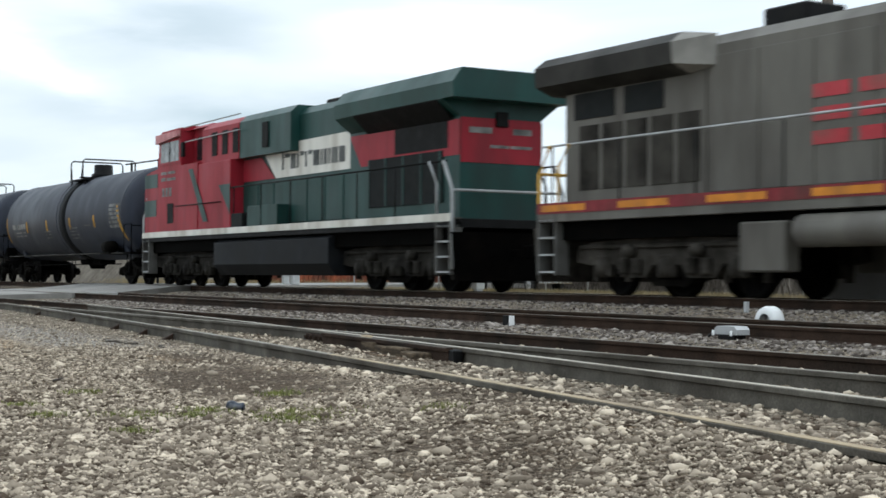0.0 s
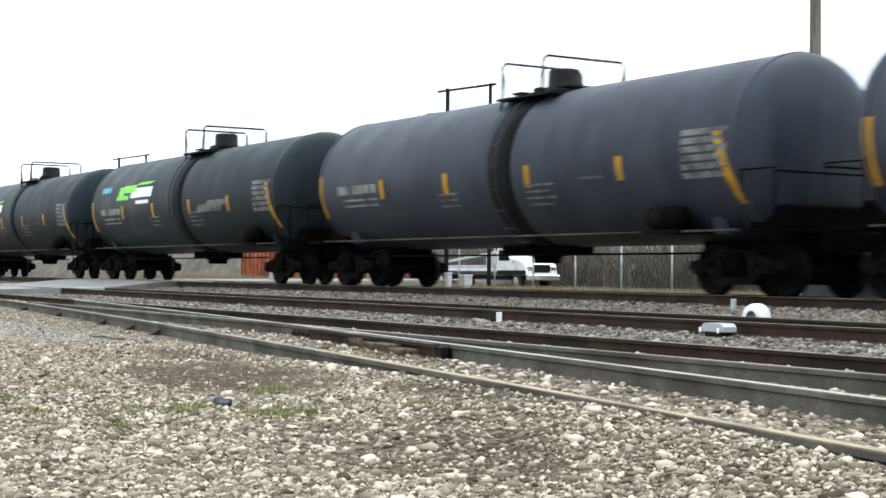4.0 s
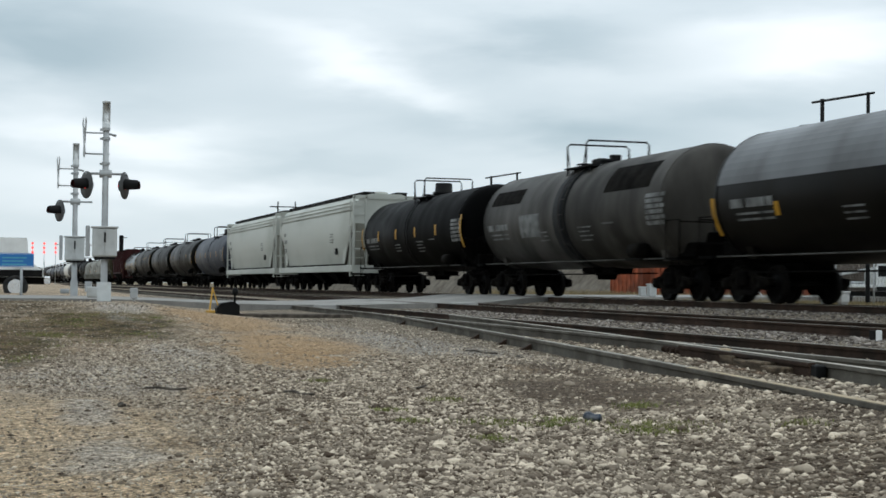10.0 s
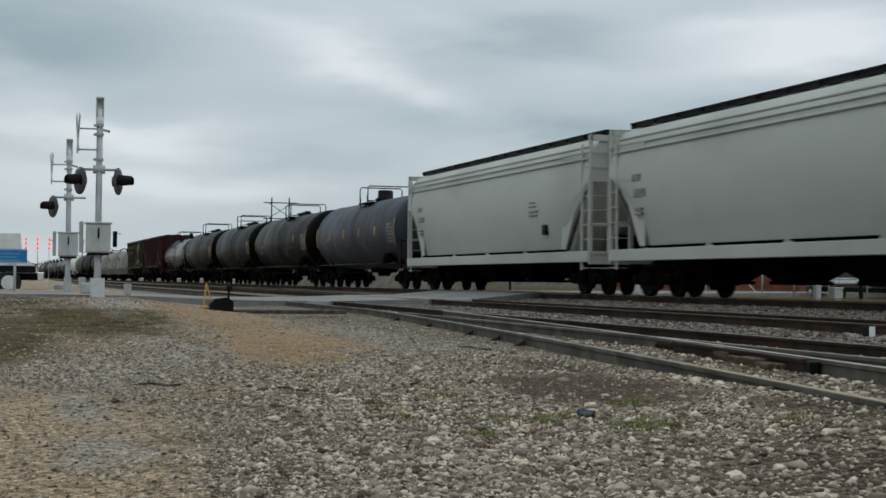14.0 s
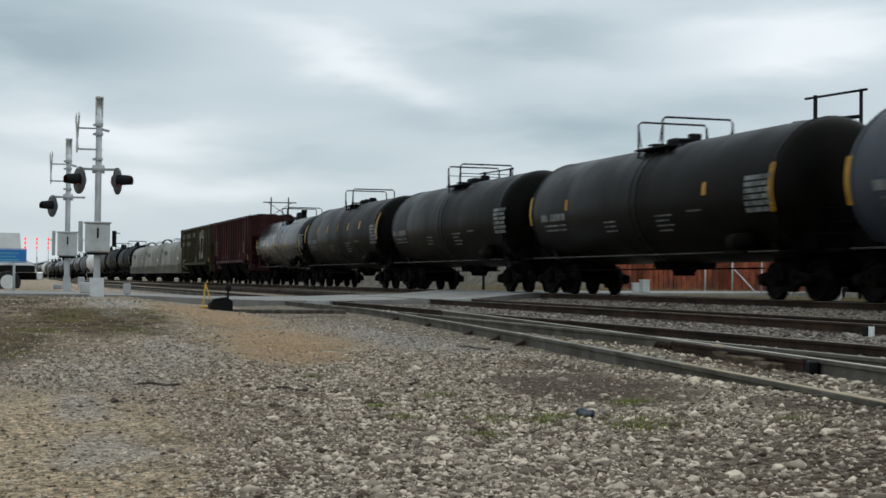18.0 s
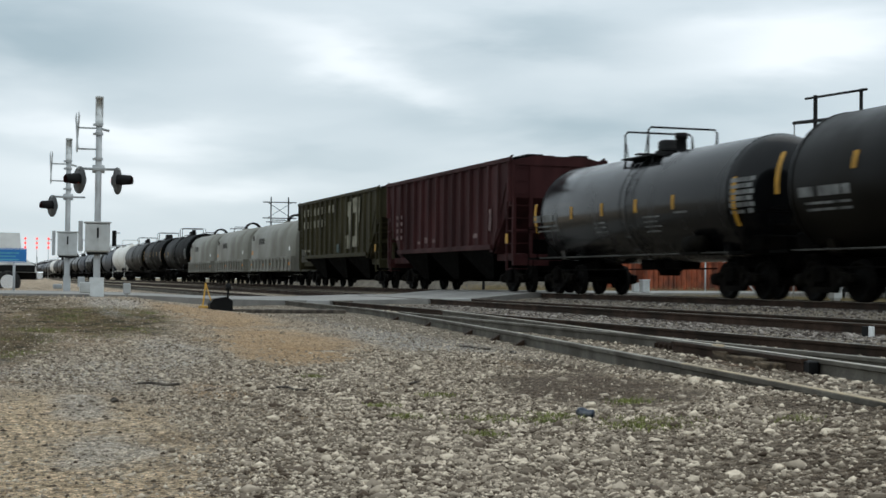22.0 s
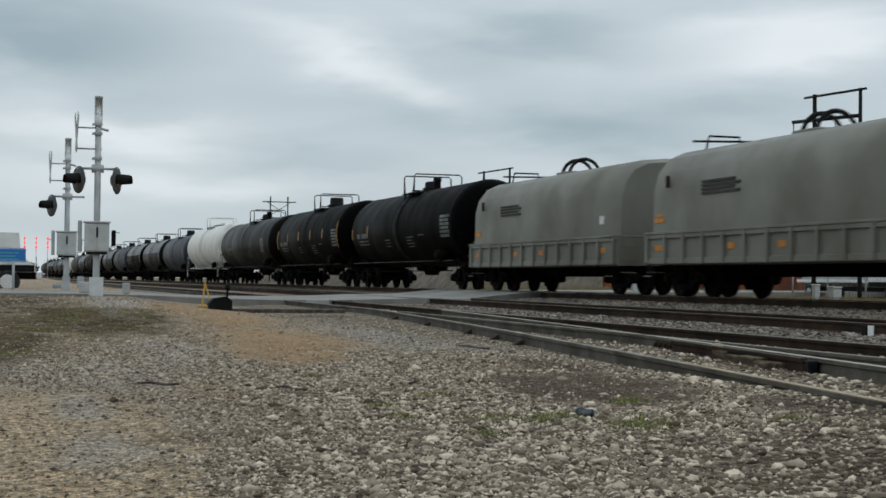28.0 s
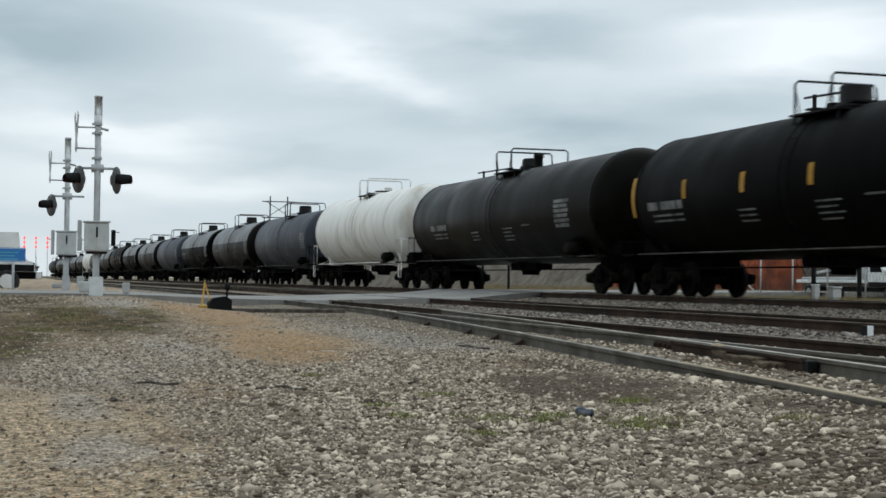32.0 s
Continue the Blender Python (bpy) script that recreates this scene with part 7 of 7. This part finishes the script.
def switch_machine():
    z = ground_z(-13.65, 11.4)
    ob = thing("track_box", pose(-13.42, 11.44, z + 0.02, 0, 0, 0), "grey cast track box with a cable beside the rail", "track box")
    part("base", Build().box(-0.15, 0.15, -0.09, 0.09, -0.02, 0.06, 0.01), dull_black, ob)
    part("lid", Build().prism([(-0.2, 0.04), (0.2, 0.04), (0.2, 0.10), (0.15, 0.14), (-0.15, 0.14), (-0.2, 0.10)], -0.10, 0.10), galvanised, ob)
    for s in (-1, 1):
        part("bolt", Build().lathe([(0.0, 0.015), (0.06, 0.015), (0.06, 0.0)], (s * 0.16, -0.15, 0.03), "z", 8), bright_white, ob)
    part("cable", Build().tube([(-0.15, 0, 0.03), (-0.28, -0.02, 0.07), (-0.4, -0.02, 0.01)], 0.018, 7), rubber, ob)


switch_machine()
ob = thing("white_dome", pose(-15.13, 13.56, 0.36, 0, 0, 0), "white plastic half-ring hood between the tracks", "vent hood")
part("shell", Build().lathe([(-0.10, 0.105), (-0.10, 0.185), (-0.05, 0.205), (0.06, 0.205), (0.10, 0.185), (0.10, 0.105)], (0, 0, 0), "y", 24, -90, 90), bright_white, ob)
part("foot", Build().box(-0.2, 0.2, -0.1, 0.1, -0.14, 0.0, 0.01), concrete, ob)
part("inner_wall", Build().lathe([(0.02, 0.0), (0.02, 0.11)], (0, 0, 0), "y", 20, -90, 90), galvanised, ob)
ob = thing("marker_stake", pose(-17.35, 15.08, 0.41), "short grey stake beside the main line", "stake")
part("stake", Build().box(-0.04, 0.04, -0.03, 0.03, 0.0, 0.17, 0.008), galvanised, ob)


def blue_sign(x, y, z):
    ob = thing("blue_sign", pose(x, y, z), "blue notice sign on a steel post", "sign")
    part("post", Build().tube([(0, 0.12, -0.4), (0, 0.12, 1.15)], 0.035, 6), galvanised, ob)
    pl = part("plate", Build().box(0.03, 0.045, -0.45, 0.42, 0.82, 1.18, 0.004), sign_blue, ob)
    part("border", Build().box(0.045, 0.048, -0.43, 0.40, 1.155, 1.165).box(0.045, 0.048, -0.43, 0.40, 0.835, 0.845), bright_white, pl)
    for k in range(3):
        part("text_bar", Build().box(0.045, 0.048, -0.36, 0.24 - 0.08 * (k % 2), 0.87 + 0.085 * k, 0.905 + 0.085 * k), blue_mark, pl)


blue_sign(-38.98, -0.6, 0.48)


def wheel_parts(parent, x, y, r, w, s=-1):
    t = part("tyre", Build().lathe([(0, r * 0.6), (-w / 2, r * 0.6), (-w / 2, r * 0.92), (-w / 2 + 0.04, r), (w / 2 - 0.04, r), (w / 2, r * 0.92), (w / 2, r * 0.6), (0, r * 0.6)], (x, y, r), "y", 24), rubber, parent)
    part("rim", Build().lathe([(s * w / 2 - s * 0.08, 0.0), (s * w / 2 - s * 0.02, r * 0.2), (s * w / 2 - s * 0.07, r * 0.5), (s * w / 2, r * 0.62)], (x, y, r), "y", 20), chrome, t, "bright wheel rim")
    part("wheel_holes", Build().lathe([(s * w / 2 - s * 0.055, r * 0.26), (s * w / 2 - s * 0.035, r * 0.30), (s * w / 2 - s * 0.03, r * 0.44), (s * w / 2 - s * 0.05, r * 0.47)], (x, y, r), "y", 20, 0, 359), dull_black, t)["kind"] = "stuff"


def white_truck(name, m, label, long, tall=False):
    """A white work truck; it faces +x and shows its -y side."""
    ob = thing(name, m, label, "truck")
    part("chassis", Build().box(-long, 1.0, -0.45, 0.45, 0.5, 0.75), dull_black, ob)
    shape = [(-2.6, 0.75), (-2.6, 2.05), (-2.5, 2.12), (0.36, 2.12), (0.42, 1.5), (0.62, 1.2), (0.9, 1.0), (0.95, 0.75)]
    cab = part("cab", Build().prism(shape if tall else [(-1.9, 0.75), (-1.9, 2.1), (-1.78, 2.2), (-0.85, 2.2), (-0.5, 1.6), (0.6, 1.42), (0.82, 1.25), (0.95, 0.75)], -0.95, 0.95), bright_white, ob)
    for s in (-1, 1):
        part("side_window", Build().prism([(-2.4, 1.5), (-2.4, 2.0), (-1.3, 2.0), (-0.9, 1.5)] if tall else [(-1.7, 1.5), (-1.7, 2.05), (-0.92, 2.05), (-0.62, 1.5)], s * 0.955 - 0.006, s * 0.955 + 0.006), dark_glass, cab)
        part("wheel_arch", Build().lathe([(-0.02, 0.56), (0.02, 0.56)], (0, s * 0.955, 0.48), "y", 20, -90, 90), dull_black, cab)
        part("lower_panel", Build().box(-2.55 if tall else -1.85, 0.9, s * 0.958 - 0.008, s * 0.958 + 0.008, 0.76, 1.0), dull_black, cab)
        part("mirror", Build().box(-1.2, -1.1, s * 1.12 - 0.08, s * 1.12 + 0.08, 1.6, 2.0, 0.01), dull_black, cab)
        part("headlight", Build().box(0.94, 0.965, s * 0.7 - 0.16, s * 0.7 + 0.16, 1.0, 1.2, 0.01), chrome, cab)
        wheel_parts(ob, 0.0, s * 0.84, 0.42, 0.26, s)
        wheel_parts(ob, -long + 1.3, s * 0.84, 0.42, 0.3, s)
    part("grille", Build().box(0.95, 0.97, -0.5, 0.5, 0.9, 1.3), dull_black, cab)
    part("bumper", Build().box(0.95, 1.18, -0.98, 0.98, 0.5, 0.78, 0.03), chrome, ob)
    if tall:
        bed = part("service_body", Build().box(-long, -2.75, -1.0, 1.0, 0.85, 1.75, 0.02), bright_white, ob)
        for k in range(3):
            part("locker_door", Build().box(-long + 0.15 + 1.05 * k, -long + 1.1 + 1.05 * k, -1.015, -1.0, 1.1, 1.68, 0.005), bright_white, bed)
    else:
        bed = part("flat_bed", Build().box(-long, -2.0, -1.0, 1.0, 0.95, 1.12, 0.02), bright_white, ob)
        part("tool_box", Build().box(-3.0, -2.05, -0.95, 0.95, 1.12, 1.85, 0.02), cabinet_silver, bed)
        for k in range(3):
            part("pipe", Build().tube([(-long, -0.6 + 0.5 * k, 1.2), (-3.1, -0.6 + 0.5 * k, 1.2)], 0.07, 8), galvanised, bed)
        part("crane_arm", Build().tube([(-3.1, 0, 1.12), (-3.1, 0, 2.0), (-long + 0.4, 0, 1.5)], 0.07, 6), cabinet_silver, bed)
    part("ladder_rack", Build().tube([(-long, -0.95, 1.75), (-long, -0.95, 2.75), (-2.4, -0.95, 2.75), (-2.4, -0.95, 2.35)], 0.04, 6).tube([(-long, 0.95, 1.75), (-long, 0.95, 2.75), (-2.4, 0.95, 2.75), (-2.4, 0.95, 2.35)], 0.04, 6).tube([(-2.4, -0.95, 2.75), (-2.4, 0.95, 2.75)], 0.04, 6), dull_black, ob)
    return ob


white_truck("white_truck", pose(-53.75, -0.85, 0.33, 0, 0, 90), "white service truck waiting beside the road", 6.2, True)
white_truck("work_truck", pose(-63.5, 41.6, ground_z(-63.5, 41.6), 0, 0, 0), "white work truck with a long flat bed behind the main line", 9.0)


# ---- behind the main line ----
def utility_pole(x, y, top, r, arms=True):
    ob = thing("utility_pole", pose(x, y, ground_z(x, y) - 0.1), "weathered brown wooden utility pole", "utility pole", "utility poles")
    part("pole", Build().lathe([(0, r * 1.15), (top, r * 0.8), (top, 0.0)], (0, 0, 0), "z", 12), weathered_wood, ob)
    if arms:
        part("crossarm", Build().box(-1.2, 1.2, -0.06, 0.06, top - 0.7, top - 0.58, 0.01), weathered_wood, ob)
        for k in (-1.1, -0.45, 0.45, 1.1):
            part("insulator", Build().lathe([(0, 0.03), (0.08, 0.05), (0.14, 0.03), (0.14, 0)], (k, 0, top - 0.58), "z", 8), bright_white, ob)
    return ob


utility_pole(-23.05, 22.26, 9.5, 0.13)


def frame_mast(x, y, top, scale=1.0):
    """A slim two-post frame with an upper and a lower bar, standing behind the line."""
    ob = thing("wire_frame", pose(x, y, ground_z(x, y)), "dark two-post steel frame behind the line", "pole frame", "pole frames")
    part("tall_post", Build().lathe([(0, 0.10), (top, 0.085), (top, 0)], (0, 0, 0), "z", 8), dull_black, ob)
    part("short_post", Build().lathe([(0, 0.09), (top - 0.15, 0.07), (top - 0.15, 0)], (3.4 * scale, 0, 0), "z", 8), dull_black, ob)
    part("top_bar", Build().tube([(-0.8 * scale, 0, top - 0.05), (3.8 * scale, 0, top - 0.22)], 0.05, 6), dull_black, ob)
    part("lower_bar", Build().tube([(-1.75 * scale, 0, top - 0.95), (3.4 * scale, 0, top - 1.2)], 0.075, 6), dull_black, ob)
    for k in (-1.7, 1.6):
        part("hanger", Build().tube([(k * scale, 0, top - 1.0), (k * scale, 0, top - 1.75)], 0.03, 5), galvanised, ob)


frame_mast(-52.83, 30.36, 8.3)
frame_mast(-97.92, 30.36, 8.3, 1.7)


def bungalow(x, y):
    ob = thing("signal_bungalow", pose(x, y, 0.36), "plain grey signal bungalow behind the main line", "bungalow")
    bd = part("wall", Build().box(-1.25, 1.25, -0.9, 0.9, 0.0, 2.35, 0.015), grey_wall, ob)
    part("roof", Build().box(-1.33, 1.33, -1.0, 1.0, 2.35, 2.45, 0.01), grey_wall, ob)
    part("door", Build().box(1.25, 1.27, -0.45, 0.45, 0.15, 2.15, 0.01), grey_wall, bd)
    part("corner_panel", Build().box(0.86, 1.22, -0.915, -0.9, 0.05, 2.3, 0.004), galvanised, bd, "pale end panel")


bungalow(-20.08, 21.15)


def chain_fence(x0, x1, y, z, h=2.0):
    ob = thing("chain_fence", pose(0, 0, 0), "grey chain-link fence with steel posts", "fence", "fences")
    n = int((x1 - x0) / 3)
    for k in range(n + 1):
        x = x0 + (x1 - x0) * k / n
        part("post", Build().tube([(x, y, z), (x, y, z + h)], 0.04, 6), galvanised, ob)
    part("top_rail", Build().tube([(x0, y, z + h), (x1, y, z + h)], 0.025, 5), galvanised, ob)
    wires = Build()
    k = 0
    while x0 + k * 0.25 < x1:
        x = x0 + k * 0.25
        wires.tube([(x, y, z), (x + 1.0, y, z + h)], 0.004, 3).tube([(x + 1.0, y, z), (x, y, z + h)], 0.004, 3)
        k += 1
    me = part("mesh", wires, under_dust, ob)
    me["kind"] = "stuff"
    part("brace", Build().tube([(x0 + 3, y, z + 1.6), (x0 + 6, y, z + 0.1)], 0.035, 6), galvanised, ob)
    part("brace", Build().tube([(x1 - 9, y, z + 0.1), (x1 - 6, y, z + 1.6)], 0.035, 6), galvanised, ob)


chain_fence(-70.12, -17.72, 33.9, 0.24)


def white_hut(x, y, w, h):
    ob = thing("relay_box", pose(x, y, 0.42), "small silver grey relay box on a stand", "relay box", "relay boxes")
    part("case", Build().box(-w / 2, w / 2, -w / 2, w / 2, 0.15, h, 0.02), cabinet_silver, ob)
    part("stand", Build().box(-w * 0.35, w * 0.35, -w * 0.35, w * 0.35, -0.05, 0.15), galvanised, ob)
    part("lid", Build().box(-w * 0.56, w * 0.56, -w * 0.56, w * 0.56, h, h + 0.05, 0.01), cabinet_silver, ob)


white_hut(-55.89, 24.29, 0.32, 0.62)
white_hut(-57.32, 24.49, 0.26, 0.5)
white_hut(-36.71, 21.76, 0.28, 0.42)
white_hut(-37.92, 21.86, 0.18, 0.48)


def scrap_container(x, y, w, h, d, label):
    ob = thing("scrap_bin", pose(x, y, ground_z(x, y)), label, "steel bin", "steel bins")
    bd = part("wall", Build().box(-w / 2, w / 2, -d / 2, d / 2, 0.0, h, 0.02), rust_orange, ob)
    n = max(3, int(w / 0.8))
    for k in range(n + 1):
        x1 = -w / 2 + w * k / n
        part("rib", Build().box(x1 - 0.05, x1 + 0.05, -d / 2 - 0.06, -d / 2, 0.05, h - 0.05), rust_orange, bd)
    part("top_rail", Build().box(-w / 2 - 0.04, w / 2 + 0.04, -d / 2 - 0.07, d / 2 + 0.04, h, h + 0.1, 0.01), rust_orange, ob)


for k, (w, h) in enumerate(((6.6, 2.5), (6.2, 2.75), (6.7, 2.35), (5.6, 2.6))):
    scrap_container(-108.11 + 7.0 * k, 46.05 + 0.4 * (k % 2), w, h, 2.4, "rusty orange-red steel bin in dry grass")


def earth_bank(x0, x1, y, h):
    """A long low bank of bare grey-brown spoil."""
    b = Build()
    xs = np.linspace(x0, x1, 60)
    sec = [(-4.0, 0.0), (-2.2, 0.62), (-0.8, 0.95), (0.6, 1.0), (2.4, 0.6), (4.0, 0.0)]
    vs, fs, n = [], [], len(sec)
    for x in xs:
        k = 0.85 + 0.22 * noise.noise(Vector((x * 0.09, 1.0, 0.0))) + 0.06 * noise.noise(Vector((x * 0.5, 4.0, 0.0)))
        k *= min(1.0, (x - x0) / 5.0, (x1 - x) / 5.0)
        vs += [(float(x), y + dy, ground_z(float(x), y + dy) - 0.05 + h * k * dz) for dy, dz in sec]
    for i in range(len(xs) - 1):
        fs += [(i * n + k, i * n + k + 1, (i + 1) * n + k + 1, (i + 1) * n + k) for k in range(n - 1)]
    b.add(vs, fs, True)
    solid("earth_bank", b, surface("grey_brown_spoil", (0.105, 0.09, 0.072), 0.95, 0, 1.5, 0.35, (0.16, 0.14, 0.115), 0.6, 0.55, 0.5, spot=0.2, gloss=0.05), "low bank of bare grey-brown spoil behind the tracks", "bank", kind="structure")


earth_bank(-330.0, -112.0, 50.0, 4.0)
earth_bank(-122.0, -64.0, 62.0, 3.9)


def tower(x, y, h):
    ob = thing("pylon", pose(x, y, 0.5), "far steel lattice power pylon", "pylon")
    for s in (-1, 1):
        part("leg", Build().tube([(0, s * 1.7, 0), (0, s * 1.65, h)], 0.13, 5), under_dust, ob)
    for z in (h - 1.0, h - 4.0):
        part("crossarm", Build().tube([(0, -3.2, z), (0, 3.2, z)], 0.10, 5), under_dust, ob)
    part("lattice", Build().tube([(0, -2.3, h - 1), (0, 2.3, h - 4)], 0.07, 4).tube([(0, 2.3, h - 1), (0, -2.3, h - 4)], 0.07, 4), under_dust, ob)


tower(-273.92, 44.53, 15.9)


def far_lamp_mast(x, y, h):
    ob = thing("lamp_mast", pose(x, y, 0.5), "far slim mast with stacked red lamps", "lamp mast", "lamp masts")
    part("pole", Build().tube([(0, 0, 0), (0, 0, h)], 0.035, 6), galvanised, ob)
    for k in range(3):
        part("red_lamp", Build().lathe([(-0.13, 0.0), (-0.10, 0.12), (0.10, 0.12), (0.13, 0.0)], (0.15, 0, h - 0.2 - 0.5 * k), "z", 10), lamp_red, ob, "lit red lamp")


for k in range(3):
    far_lamp_mast(-171.38, -0.95 + 1.26 * k, 4.9)


def shrub_row(x0, x1, y, z, seed, label, h=2.4, n=26):
    """Bare winter brush: many thin twigs in uneven clumps, as one mass."""
    rng = np.random.default_rng(seed)
    b = Build()
    for _ in range(n):
        cx, cy = rng.uniform(x0, x1), y + rng.normal(0, 1.2)
        hh = h * rng.uniform(0.5, 1.1)
        for _ in range(26):
            a, l = rng.uniform(0, 6.28), rng.uniform(0.2, 0.8) * hh
            p = Vector((cx + rng.normal(0, 0.3), cy + rng.normal(0, 0.3), z))
            q = p + Vector((math.cos(a) * l * 0.35, math.sin(a) * l * 0.35, hh * rng.uniform(0.4, 0.8)))
            r = q + Vector((math.cos(a + 0.6) * l * 0.5, math.sin(a + 0.6) * l * 0.5, hh * rng.uniform(0.1, 0.35)))
            b.tube([p, q, r], 0.018, 3)
    me = bpy.data.meshes.new("brush")
    me.from_pydata(b.v, [], b.f)
    me.materials.append(weathered_wood)
    tagged(new("brush", me), label, "brush", kind="stuff")


shrub_row(-70, -22, 54.0, -0.05, 33, "dense bare brown brush behind the fence", 3.6, 80)
shrub_row(-130, -60, 54.0, 0.0, 34, "dense bare brown brush beyond the bins", 3.2, 70)
shrub_row(-70, -14, 66.0, 0.5, 31, "bare grey winter brush behind the sheds", 4.5, 60)
shrub_row(-130, -70, 56.0, 0.0, 32, "bare winter brush behind the bins", 3.5, 60)


def far_trees():
    """A low dark treeline along the horizon, uneven and full of gaps."""
    rng = np.random.default_rng(41)
    leaf = surface("far_winter_trees", (0.055, 0.055, 0.045), 0.95, 0, 0.4, 0.4, (0.10, 0.095, 0.08), 0.2, 0.5, 0.0)
    for i in range(46):
        a = radians(rng.uniform(30, 96))
        r = rng.uniform(420, 700)
        x, y = -r * math.sin(a), r * math.cos(a)
        h = rng.uniform(5, 10)
        ob = thing("tree", pose(x, y, 0.5), "distant bare grey-brown winter tree", "tree", "far treeline")
        part("trunk", Build().lathe([(0, 0.3), (h * 0.5, 0.15), (h * 0.5, 0)], (0, 0, 0), "z", 6), weathered_wood, ob)
        cr = Build()
        for _ in range(60):
            d = Vector(rng.normal(0, 1, 3)).normalized() * rng.uniform(0.3, 1.0)
            c = Vector((d.x * h * 0.5, d.y * h * 0.5, h * 0.62 + d.z * h * 0.36))
            s = rng.uniform(0.25, 0.7)
            t = [c + Vector(rng.normal(0, s, 3)) for _ in range(4)]
            cr.add([tuple(v) for v in t], [(0, 1, 2), (0, 2, 3), (0, 3, 1), (1, 3, 2)])
        part("crown", cr, leaf, ob)


far_trees()


def motions():
    """Every car rolls along the far track; every wheelset turns with it."""
    for car, x in START:
        back = car.matrix_basis.to_3x3().col[0].x < 0
        walk(car, [(t, on_line(x + rolled(t), back)) for t in [i * 2.0 for i in range(17)]])
    first = WHEELSETS[0]
    walk(first, [(i / 30, Matrix.Rotation(rolled(i / 30) / WHEEL_R, 4, "Y")) for i in range(961)])
    keyed = first.animation_data
    for ob in list(scene.objects):
        if ob.data is not None and ob.name.startswith("wheelset") and ob is not first:
            ob.rotation_mode = "QUATERNION"
            ob.animation_data_create()
            ob.animation_data.action = keyed.action
            ob.animation_data.action_slot = keyed.action_slot


motions()
